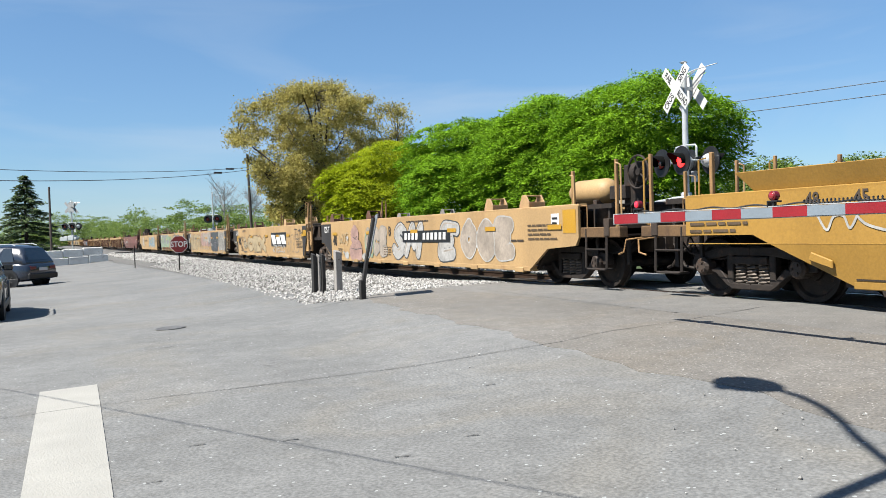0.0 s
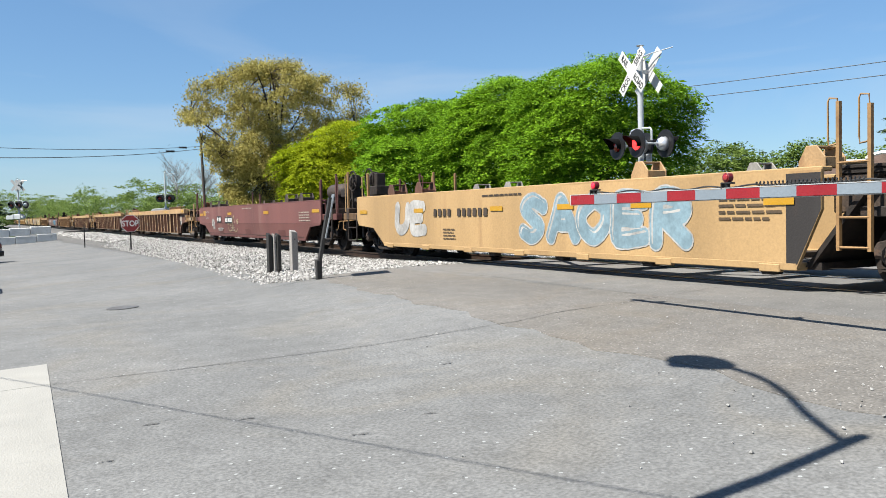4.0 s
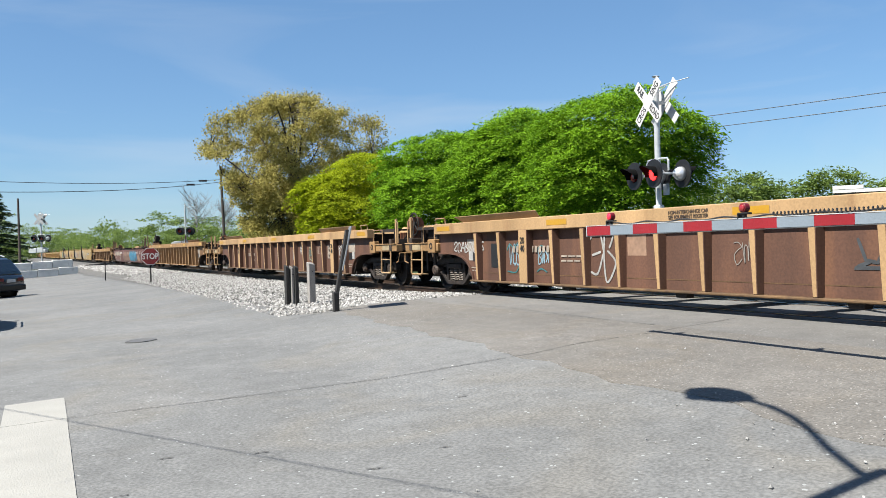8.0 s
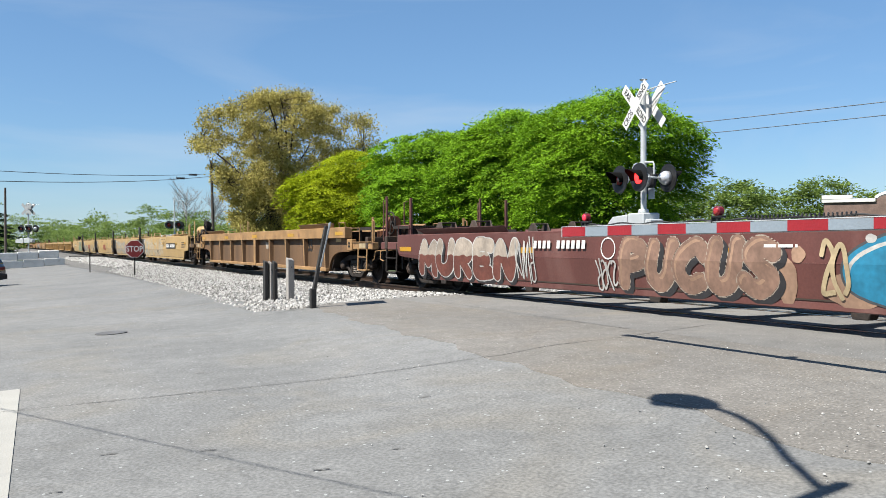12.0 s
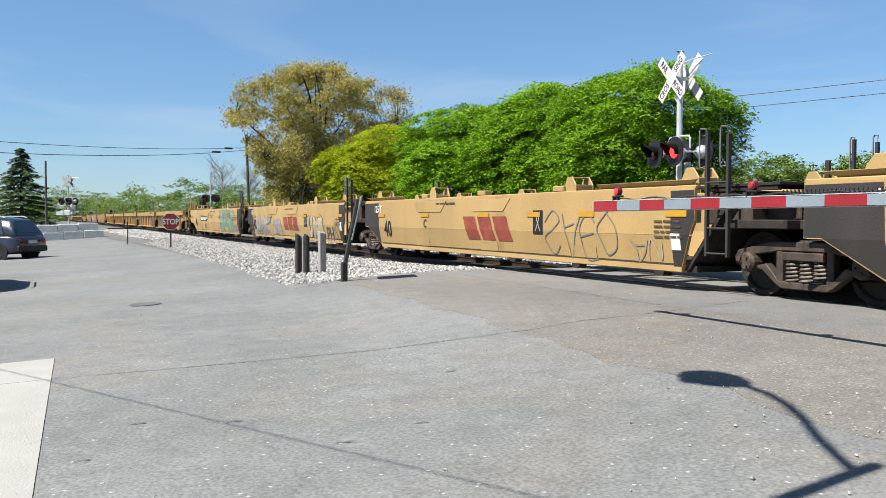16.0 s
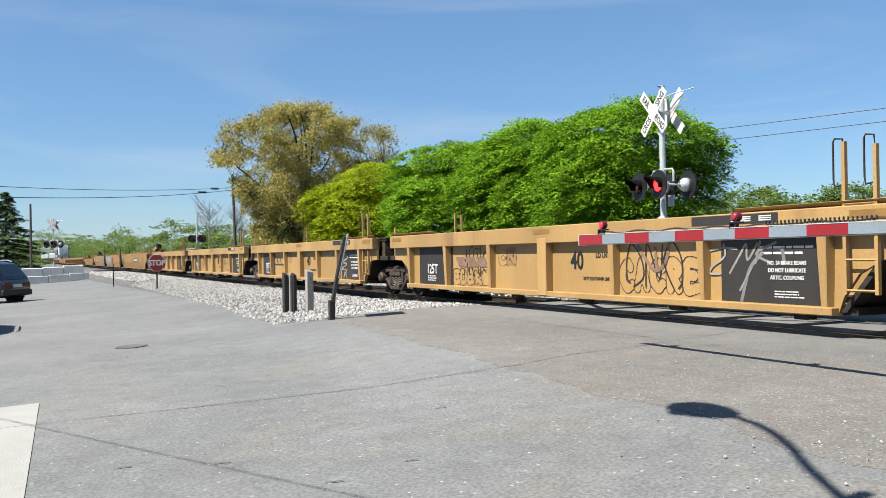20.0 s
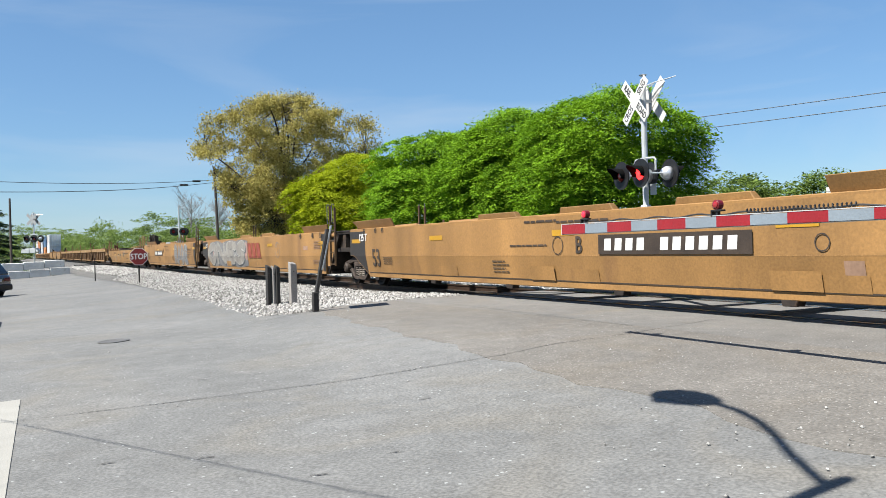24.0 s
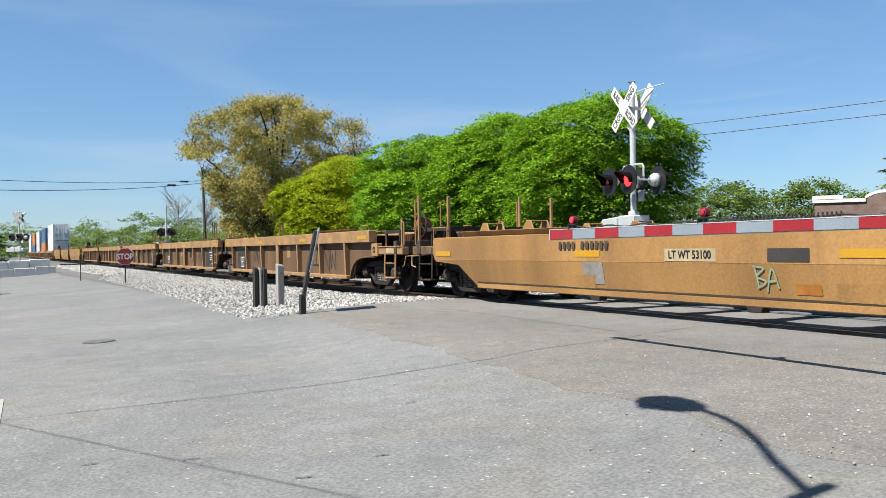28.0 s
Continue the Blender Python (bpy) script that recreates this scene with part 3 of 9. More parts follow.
STONE_ISLAND = island("crushed white stones", (0.075, 0.07, 0.064), (0.315, 0.306, 0.29))
CHIP = island("pale chippings", (0.146, 0.143, 0.137), (0.304, 0.298, 0.286))
track = thing("track", Matrix.Identity(4), "railway track on white ballast", "track", kind="structure")
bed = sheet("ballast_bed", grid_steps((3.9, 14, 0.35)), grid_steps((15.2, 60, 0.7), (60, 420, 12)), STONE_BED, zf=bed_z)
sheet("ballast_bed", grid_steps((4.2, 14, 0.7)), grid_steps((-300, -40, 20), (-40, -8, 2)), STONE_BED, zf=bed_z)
rnd = random.Random(11)
spots = []
for _ in range(30000):
    y = 14.6 + 34 * rnd.random() ** 1.7
    left = float(np.interp(y, [14.4, 14.9, 18, 24, 36, 66], [5.2, 4.1, 4.15, 4.5, 4.8, 5.3]))
    x = left + (8.75 - left) * rnd.random() ** 0.9
    if y < float(np.interp(x, [4.0, 5.0, 6.1, 7.3, 9], [14.6, 14.75, 15.55, 15.75, 15.75])) + rnd.uniform(-0.12, 0.1):
        continue
    spots.append((x, y, (bed_z(x, y) if y > 15.3 else ground_z(x, y) - 0.01) + rnd.uniform(-0.012, 0.03), rnd.uniform(0.02, 0.046)))
for _ in range(6500):
    y, x = 49 + 45 * rnd.random(), 5.6 + 3.0 * rnd.random()
    spots.append((x, y, bed_z(x, y) + 0.02, rnd.uniform(0.06, 0.1)))
for _ in range(2500):
    y, x = 15.4 + 25 * rnd.random(), 11 + 2.6 * rnd.random()
    spots.append((x, y, bed_z(x, y) + 0.02, rnd.uniform(0.04, 0.07)))
stones("ballast_stone", spots, "loose white crushed limestone ballast beside the track", STONE_ISLAND)
spots = []
for _ in range(7500):
    x, y = 4.1 + 6 * rnd.random(), 2.95 - 6 * rnd.random() ** 1.3
    d = (x - 4.0) - max(0, (y - 1.9)) * 1.3 - 0.35 * noise.noise((x * 2, y * 2, 3))
    if d > 0.25 and x < 8.6:
        spots.append((x, y, ground_z(x, y) + 0.02 + 0.04 * min(d, 1), rnd.uniform(0.022, 0.05)))
stones("gravel_patch", spots, "patch of white crushed gravel at the road edge", STONE_ISLAND)
spots = []
for _ in range(700):
    x, y = 1.2 + 6.4 * rnd.random(), 1.5 + 13 * rnd.random()
    if rnd.random() < (0.9 if x > 3 and y < 8 else 0.25):
        spots.append((x, y, ground_z(x, y) + 0.006, 0.004 + 0.010 * rnd.random() ** 4))
for _ in range(70):
    a, q = rnd.uniform(0, 6.28), rnd.random() ** 0.7
    x, y = 4.6 + 1.6 * q * math.cos(a), 2.6 + 1.5 * q * math.sin(a)
    spots.append((x, y, ground_z(x, y) + 0.008, rnd.uniform(0.006, 0.015)))
stones("loose_chipping", spots, "stray pale stone chippings scattered on the paving", CHIP)

tie_me = Shape().box((-1.3, -0.11, 0), (1.3, 0.11, 0.17)).mesh("tie", TIE_WOOD, 0.012)
for k in range(130):
    place("tie", tie_me, track, m=Matrix.Translation((TRACK_X, 15.9 + 0.54 * k, 0.30 + 0.012 * math.sin(k * 5.1))))
rail = [(-0.07, -0.17), (0.07, -0.17), (0.07, -0.155), (0.012, -0.135), (0.012, -0.04), (0.035, -0.03), (0.035, 0), (-0.035, 0), (-0.035, -0.03), (-0.012, -0.04), (-0.012, -0.135), (-0.07, -0.155)]
for s in (-0.7525, 0.7525):
    n = len(rail)
    sh = Shape().add([(TRACK_X + s + a, y, RAIL_Z - 0.002 + z) for y in (-300, 420) for a, z in rail], [list(range(n)), list(range(n, 2 * n))[::-1]] + [(i, (i + 1) % n, n + (i + 1) % n, n + i) for i in range(n)])
    part("rail", sh, RAIL_STEEL, track)
    part("rail_head", Shape().box((TRACK_X + s - 0.03, -300, RAIL_Z - 0.002), (TRACK_X + s + 0.03, 420, RAIL_Z + 0.001)), RAIL_TOP, track, "polished running surface")


# ---- train ----
GEAR = {}


def gear():
    """Meshes of the running gear, shared by all trucks."""
    if GEAR:
        return GEAR
    half = [(0.0, 0.74), (0.0, 0.62), (0.40, 0.62), (0.62, 0.585), (0.84, 0.555), (0.86, 0.46), (0.74, 0.42), (0.62, 0.45), (0.40, 0.235), (0.0, 0.225), (0.0, 0.14), (0.36, 0.14), (0.46, 0.19), (0.68, 0.36), (0.80, 0.38), (0.99, 0.41), (1.15, 0.42), (1.17, 0.52), (1.12, 0.61), (0.80, 0.68), (0.52, 0.74)]
    sf = Shape()
    for q in (-1, 1):
        sf.prism([(q * y, z) for y, z in half[:5] + half[5:7] + half[14:]], -0.07, 0.07)
        sf.prism([(q * y, z) for y, z in half[6:16]], -0.065, 0.065)
        sf.box((-0.06, min(q * 0.34, q * 0.45), 0.22), (0.06, max(q * 0.34, q * 0.45), 0.64))
    GEAR["side_frame"] = sf.box((-0.09, -0.33, 0.50), (0.09, 0.33, 0.61)).mesh("side_frame", RUSTGEAR, 0.012)
    # darker copy for the car ends: grime, plus shade under the arch put into the colour
    GEAR["side_frame_dark"] = sf.mesh("side_frame", GRIME, 0.012)
    GEAR["bolster"] = Shape().box((-1.02, -0.17, 0.5), (1.02, 0.17, 0.76)).cyl((0, 0, 0.8), "z", 0.25, 0.1).mesh("bolster", GRIME, 0.02)
    wheel = [(-0.07, 0.05), (-0.07, 0.13), (-0.03, 0.14), (-0.02, 0.33), (-0.06, 0.36), (-0.06, 0.425), (0.04, 0.43), (0.055, 0.46), (0.075, 0.46), (0.075, 0.36), (0.03, 0.33), (0.05, 0.13), (0.09, 0.12), (0.09, 0.05)]
    GEAR["wheel"] = Shape().lathe((0, 0, 0), "x", wheel, 26).mesh("wheel", GRIME)
    GEAR["axle"] = Shape().cyl((0, 0, 0), "x", 0.08, 2.2, 12).mesh("axle", GRIME)
    box = Shape().lathe((0, 0, 0), "x", [(-0.10, 0.05), (-0.10, 0.10), (-0.06, 0.135), (0.08, 0.135)], 14)
    for k in range(3):
        a = k * 2.1
        box.cyl((-0.105, 0.06 * math.cos(a), 0.06 * math.sin(a)), "x", 0.018, 0.03, 6)
    GEAR["bearing"] = box.mesh("bearing", RUSTGEAR)
    coils = Shape()
    for y in (-0.22, 0.0, 0.22):
        pts = [(0.062 * math.cos(a), y + 0.085 * math.sin(a), 0.225 + 0.275 * k / 45) for k in range(46) for a in [2 * math.pi * 5.5 * k / 45]]
        coils.tube(pts, 0.02, 5)
    GEAR["spring"] = coils.mesh("spring", SPRING)
    GEAR["brake_beam"] = Shape().box((-0.7, -0.03, 0.36), (0.7, 0.03, 0.44)).box((-0.8, -0.1, 0.3), (-0.7, 0.0, 0.55)).box((0.7, -0.1, 0.3), (0.8, 0.0, 0.55)).mesh("brake_beam", GRIME, 0.01)
    GEAR["coupler"] = Shape().box((-0.12, -0.05, 0.72), (0.12, 0.9, 0.95)).box((-0.19, -0.28, 0.68), (0.15, 0.0, 0.99)).box((0.03, -0.42, 0.72), (0.16, -0.2, 0.95)).mesh("coupler", GRIME, 0.03)
    GEAR["hose"] = Shape().tube([(0.3, 0.25, 0.75), (0.34, 0.05, 0.55), (0.33, -0.15, 0.42), (0.3, -0.3, 0.45)], 0.025).mesh("hose", CABLE)
    return GEAR


def truck(parent, y, grimy=False):
    g = gear()
    bol = place("truck", g["bolster"], parent, "two-axle truck with coil springs", Matrix.Translation((0, y, 0)))
    for s in (-1, 1):
        place("side_frame", g["side_frame_dark" if grimy else "side_frame"], bol, m=Matrix.Translation((s * 1.0, 0, 0)))
        place("spring", g["spring"], bol, m=Matrix.Translation((s * 1.0, 0, 0)))
        place("brake_beam", g["brake_beam"], bol, m=Matrix.Translation((0, s * 0.42, 0)))
        place("axle", g["axle"], bol, m=Matrix.Translation((0, s * 0.89, 0.43)))
        for q in (-1, 1):
            turn = Matrix.Rotation(math.pi if q > 0 else 0, 4, "Z")
            place("wheel", g["wheel"], bol, m=Matrix.Translation((q * 0.76, s * 0.89, 0.43)) @ turn)
            place("bearing", g["bearing"], bol, m=Matrix.Translation((q * 1.06, s * 0.89, 0.46)) @ turn)
    return bol


CACHE = {}


def cached(key, make):
    if key not in CACHE:
        CACHE[key] = make()
    return CACHE[key]


def lean_low(z):
    return max(0.0, 0.80 - z) * 0.17


RIBBED, FLAT = set(), set()


def upright(z):
    return 0.0


CREASE = 0.80


def lay(shape, poly, x, lean, off):
    """Lays a flat patch (y, z) on a side sheet, cut where the sheet breaks at its crease."""
    for up in (True, False):
        out = []
        for (ya, za), (yb, zb) in zip(poly, poly[1:] + poly[:1]):
            inside_a, inside_b = (za >= CREASE, zb >= CREASE) if up else (za <= CREASE, zb <= CREASE)
            if inside_a:
                out.append((ya, za))
            if inside_a != inside_b:
                t = (CREASE - za) / (zb - za)
                if 1e-6 < t < 1 - 1e-6:
                    out.append((ya + (yb - ya) * t, CREASE))
        if len(out) > 2 and max(z for _, z in out) - min(z for _, z in out) > 1e-4:
            shape.add([(x + lean(z) - off, y, z) for y, z in out], [list(range(len(out)))])
    return shape



def skin(car):
    """The outer face of a car's side, and how it leans in below the crease."""
    return (-1.3275, upright) if car.name in RIBBED else (-1.4555, upright if car.name in FLAT else lean_low)


def end_lines(style, kind):
    """Bottom outline from the end inwards: distance along, height."""
    if style == "rib":
        return [(2.05, 0.86), (2.6, 0.86), (2.92, 0.835), (3.18, 0.775), (3.38, 0.68), (3.52, 0.55), (3.61, 0.41), (3.64, 0.30)] if kind == "c" else [(0.62, 0.92), (1.05, 0.90), (1.35, 0.74), (1.55, 0.48), (1.62, 0.30)]
    if kind == "f":
        return [(1.55, 1.0), (1.9, 0.30)]
    if kind == "c":
        return [(1.4, 0.92), (2.7, 0.92), (4.2, 0.30)] if style == "long" else [(1.4, 0.90), (1.5, 0.76), (2.45, 0.70), (3.1, 0.30)]
    return [(0.35, 0.80), (0.6, 0.80), (1.5, 0.30)]


def side_shape(style, L, front, rear, x0, x1, lean, top=1.46, low_from=None):
    f, r = end_lines(style, front), end_lines(style, rear)
    line = [(d, z) for d, z in f] + [(L - d, z) for d, z in reversed(r)] + [(L - r[0][0], top), (f[0][0], top)]
    if lean is None:
        return Shape().prism(line, x0, x1, lean)
    # the sheet breaks at the crease: an upright strip above, a leaning one below
    def split(pts, ends):
        out = []
        for (a, z0), (b, z1) in zip(pts, pts[1:]):
            out.append((a, z0))
            if (z0 - 0.8) * (z1 - 0.8) < 0:
                out.append((a + (b - a) * (0.8 - z0) / (z1 - z0), 0.8))
        return out + [pts[-1]]
    fs, rs = split(f, 0), split(r, 0)
    up = [p for p in fs if p[1] >= 0.8] + [(L - d, z) for d, z in reversed(rs) if z >= 0.8] + [(L - r[0][0], top), (f[0][0], top)]
    low = [p for p in fs if p[1] <= 0.8] + [(L - d, z) for d, z in reversed(rs) if z <= 0.8]
    return Shape().prism(up, x0, x1).prism(low, x0, x1, lean)


def strip(shape, pts, r, x, lean, off):
    """A flat ribbon of width 2r along pts (y, z) on a car's side, off in front of it."""
    n, base = len(pts), len(shape.v)
    for k in range(n):
        (ya, za), (yb, zb) = pts[max(k - 1, 0)], pts[min(k + 1, n - 1)]
        d = math.hypot(yb - ya, zb - za) or 1.0
        w = r * (0.75 if k in (0, n - 1) else 1.0)
        ny, nz = -(zb - za) / d * w, (yb - ya) / d * w
        for q in (1, -1):
            y, z = pts[k][0] + q * ny, pts[k][1] + q * nz
            shape.v.append((x + lean(z) - off - 0.0012 * k / n, y, z))
    shape.f += [[base + 2 * k, base + 2 * k + 1, base + 2 * k + 3, base + 2 * k + 2] for k in range(n - 1)]


def bend(pts, n=6):
    """A smooth curve through pts."""
    fine = []
    for k in range(len(pts) - 1):
        p0, p1, p2, p3 = pts[max(k - 1, 0)], pts[k], pts[k + 1], pts[min(k + 2, len(pts) - 1)]
        for t in np.linspace(0, 1, n + 1)[:-1]:
            fine.append(tuple(0.5 * (2 * p1[i] + (p2[i] - p0[i]) * t + (2 * p0[i] - 5 * p1[i] + 4 * p2[i] - p3[i]) * t * t + (3 * p1[i] - p0[i] - 3 * p2[i] + p3[i]) * t ** 3) for i in (0, 1)))
    return fine + [tuple(pts[-1])]


# loose letter-like spines in a unit square
SPINES = [
    [[(0.9, 0.85), (0.5, 1.0), (0.12, 0.78), (0.5, 0.52), (0.9, 0.28), (0.5, 0.0), (0.05, 0.12)]],
    [[(0.15, 0.0), (0.12, 0.5), (0.18, 1.0), (0.75, 0.95), (0.85, 0.68), (0.3, 0.5)], [(0.35, 0.48), (0.6, 0.25), (0.95, 0.0)]],
    [[(0.5, 1.0), (0.1, 0.75), (0.1, 0.25), (0.5, 0.0), (0.9, 0.25), (0.9, 0.75), (0.55, 1.0)]],
    [[(0.9, 0.95), (0.35, 1.0), (0.12, 0.6), (0.12, 0.3), (0.4, 0.0), (0.95, 0.08)], [(0.15, 0.52), (0.75, 0.5)]],
    [[(0.0, 0.0), (0.3, 0.55), (0.5, 1.0), (0.72, 0.5), (1.0, 0.0)], [(0.2, 0.34), (0.8, 0.34)]],
    [[(0.05, 1.0), (0.2, 0.1), (0.42, 0.6), (0.55, 0.65), (0.75, 0.05), (0.98, 1.0)]],
    [[(0.12, 1.0), (0.1, 0.0)], [(0.9, 1.0), (0.2, 0.5), (0.95, 0.0)]],
    [[(0.05, 0.95), (0.95, 0.95)], [(0.5, 0.95), (0.52, 0.4), (0.4, 0.0), (0.1, 0.1)]],
    [[(0.1, 0.0), (0.15, 1.0), (0.8, 0.1), (0.9, 1.0)]],
]


# letter-like skeletons for fat spray-painted forms
GLYPHS = {
    "A": [[(0.0, 0.0), (0.28, 0.6), (0.5, 1.0), (0.72, 0.6), (1.0, 0.0)], [(0.25, 0.33), (0.75, 0.33)]],
    "B": [[(0.05, 0.0), (0.05, 1.0), (0.7, 0.95), (0.72, 0.6), (0.1, 0.53), (0.85, 0.42), (0.85, 0.06), (0.05, 0.0)]],
    "C": [[(0.95, 0.82), (0.6, 1.0), (0.1, 0.7), (0.1, 0.3), (0.5, 0.0), (0.95, 0.15)]],
    "D": [[(0.08, 0.0), (0.08, 1.0), (0.7, 0.88), (0.95, 0.5), (0.7, 0.1), (0.08, 0.0)]],
    "E": [[(0.95, 0.95), (0.12, 1.0), (0.08, 0.5), (0.12, 0.0), (0.98, 0.05)], [(0.1, 0.52), (0.75, 0.52)]],
    "K": [[(0.1, 1.0), (0.08, 0.0)], [(0.9, 1.0), (0.15, 0.5), (1.0, 0.0)]],
    "M": [[(0.0, 0.0), (0.14, 1.0), (0.5, 0.35), (0.86, 1.0), (1.0, 0.0)]],
    "N": [[(0.08, 0.0), (0.1, 1.0), (0.88, 0.05), (0.92, 1.0)]],
    "O": [[(0.5, 1.0), (0.08, 0.7), (0.08, 0.3), (0.5, 0.0), (0.92, 0.3), (0.92, 0.7), (0.5, 1.0)]],
    "P": [[(0.1, 0.0), (0.1, 1.0), (0.85, 0.9), (0.85, 0.6), (0.12, 0.45)]],
    "R": [[(0.1, 0.0), (0.1, 1.0), (0.8, 0.92), (0.8, 0.6), (0.15, 0.5)], [(0.4, 0.48), (0.95, 0.0)]],
    "S": [[(0.92, 0.85), (0.5, 1.0), (0.12, 0.78), (0.5, 0.52), (0.9, 0.27), (0.5, 0.0), (0.06, 0.14)]],
    "T": [[(0.0, 0.95), (1.0, 0.95)], [(0.5, 0.95), (0.5, 0.0)]],
    "U": [[(0.08, 1.0), (0.1, 0.25), (0.5, 0.0), (0.9, 0.25), (0.92, 1.0)]],
    "V": [[(0.0, 1.0), (0.5, 0.0), (1.0, 1.0)]],
    "X": [[(0.05, 1.0), (0.95, 0.0)], [(0.95, 1.0), (0.05, 0.0)]],
    "I": [[(0.5, 1.0), (0.5, 0.0)]],
    "G": [[(0.92, 0.82), (0.55, 1.0), (0.1, 0.7), (0.1, 0.3), (0.5, 0.0), (0.92, 0.15), (0.92, 0.45), (0.55, 0.45)]],
    "H": [[(0.1, 1.0), (0.1, 0.0)], [(0.9, 1.0), (0.9, 0.0)], [(0.1, 0.5), (0.9, 0.5)]],
}
LAYER = {}


def next_layer(car):
    """Each coat of paint on a car lies a little above the one before."""
    LAYER[car.name] = LAYER.get(car.name, 0.0016) + 0.0007
    return LAYER[car.name]


def contour(shape, Y, Z, F, x, lean, off):
    """Adds the region F > 0 of a grid (rows Z, columns Y) as clean flat polygons on a car's side."""
    ins = F > 0
    full = ins[:-1, :-1] & ins[1:, :-1] & ins[:-1, 1:] & ins[1:, 1:]
    some = ins[:-1, :-1] | ins[1:, :-1] | ins[:-1, 1:] | ins[1:, 1:]
    at = lambda y, z: (x + lean(z) - off, float(y), float(z))
    for r in range(len(Z) - 1):
        row, c = full[r], 0
        edges = np.flatnonzero(np.diff(np.concatenate(([0], row.astype(np.int8), [0]))))
        for a, b in zip(edges[::2], edges[1::2]):
            shape.add([at(Y[a], Z[r]), at(Y[b], Z[r]), at(Y[b], Z[r + 1]), at(Y[a], Z[r + 1])], [(0, 1, 2, 3)])
        for c in np.flatnonzero(some[r] & ~row):
            ring = [(Y[c], Z[r], F[r, c]), (Y[c + 1], Z[r], F[r, c + 1]), (Y[c + 1], Z[r + 1], F[r + 1, c + 1]), (Y[c], Z[r + 1], F[r + 1, c])]
            out = []
            for (ya, za, fa), (yb, zb, fb) in zip(ring, ring[1:] + ring[:1]):
                if fa > 0:
                    out.append(at(ya, za))
                if (fa > 0) != (fb > 0):
                    t = fa / (fa - fb)
                    out.append(at(ya + (yb - ya) * t, za + (zb - za) * t))
            if len(out) > 2:
                shape.add(out, [list(range(len(out)))])
    return shape


def near_lines(Y, Z, lines):
    """Distance from each grid point to a set of bent lines (y, z)."""
    D = np.full((len(Z), len(Y)), 9.0)
    GY_, GZ_ = np.meshgrid(Y, Z)
    for pts in lines:
        for (ya, za), (yb, zb) in zip(pts, pts[1:]):
            dy, dz = yb - ya, zb - za
            t = np.clip(((GY_ - ya) * dy + (GZ_ - za) * dz) / (dy * dy + dz * dz + 1e-9), 0, 1)
            D = np.minimum(D, np.hypot(GY_ - ya - t * dy, GZ_ - za - t * dz))
    return D


def piece(car, word, y0, y1, z0, z1, fill=None, edge=None, fat=0.13, thin=0.03, shine=None, low=None, shadow=None, slant=0.0, seed=1, bulge=1.12, step=0.022, wear=0.004):
    """Spray-painted bubble letters: each overlaps the one before, with an outline, a highlight, a second colour below and a drop shadow."""
    rnd, (x, lean) = random.Random(seed), skin(car)
    grid = lambda a, b: np.arange(math.floor((a - 0.8) / step) - 1, math.ceil((b - 0.8) / step) + 2) * step + 0.8
    Y, Z = grid(y0 - 0.15, y1 + 0.15), grid(max(z0 - 0.1, 0.30), min(z1 + 0.1, 1.455))
    GY_, GZ_ = np.meshgrid(Y, Z)
    rough = wear * (np.sin(GY_ * 23 + 3 * np.sin(GZ_ * 17 + seed)) + np.sin(GZ_ * 31 + 2 * np.sin(GY_ * 13))) * 0.5
    E = np.full(GY_.shape, -9.0)
    P, H, SH = E.copy(), E.copy(), E.copy()
    w, h, n = (y1 - y0) / len(word), z1 - z0, len(word)
    for k, ch in enumerate(word):
        if ch not in GLYPHS:
            continue
        left = y1 - w * k - (w - w * bulge) / 2
        inner, tilt = fat + (thin if edge else 0), rnd.uniform(-0.12, 0.12)
        lo, hi = z0 + inner + rnd.uniform(0, 0.05) * h, z1 - inner - rnd.uniform(0, 0.05) * h
        lines = []
        for spine in GLYPHS[ch]:
            pts = [(left - inner - max(w * bulge - 2 * inner, 0.05) * (a + tilt * (v - 0.5) + rnd.uniform(-0.05, 0.05)) - slant * (v - 0.5) * h, lo + (hi - lo) * (v + rnd.uniform(-0.03, 0.03))) for a, v in spine]
            lines.append(bend(pts, 5))
        D = near_lines(Y, Z, lines) + rough
        rim = fat + (thin if edge else 0)
        E, P, H = np.minimum(E, D - rim), np.minimum(P, D - rim), np.minimum(H, D - rim)
        if edge:
            E = np.maximum(E, np.minimum(rim - D, D - fat))
        if fill:
            P = np.maximum(P, fat - D)
        if shine:
            H = np.maximum(H, np.minimum(fat * 0.72 - D, near_lines(Y, Z, [[(a - 0.035, b - 0.035) for a, b in q] for q in lines]) - fat * 0.74))
        SH = np.maximum(SH, rim - near_lines(Y, Z, [[(a - 0.07, b - 0.06) for a, b in q] for q in lines]))
    off = next_layer(car)
    jobs = [(P if low is None else np.minimum(P, GZ_ - low[1] + rough * 6), fill, "spray_fill", "faded spray-painted letter forms", off + 0.0006)] if fill else []
    if fill and low is not None:
        jobs.append((np.minimum(P, low[1] - GZ_ - rough * 6), low[0], "spray_fill", "lower part of the letters in a second colour", off + 0.0006))
    if edge:
        jobs.append((E, edge, "spray_outline", "spray-painted letter outlines", off + 0.0006))
    if shine:
        jobs.append((H, shine, "spray_highlight", "pale highlight strokes", off + 0.0012))
    if shadow:
        jobs.append((SH, shadow, "spray_shadow", "dark drop-shadow paint", off))
    for F, mat, name, text, o in jobs:
        sh = contour(Shape(), Y, Z, F, x, lean, o)
        if sh.f:
            tagged(part(name, sh, mat, car, text), kind="stuff")
    LAYER[car.name] = off + 0.0012


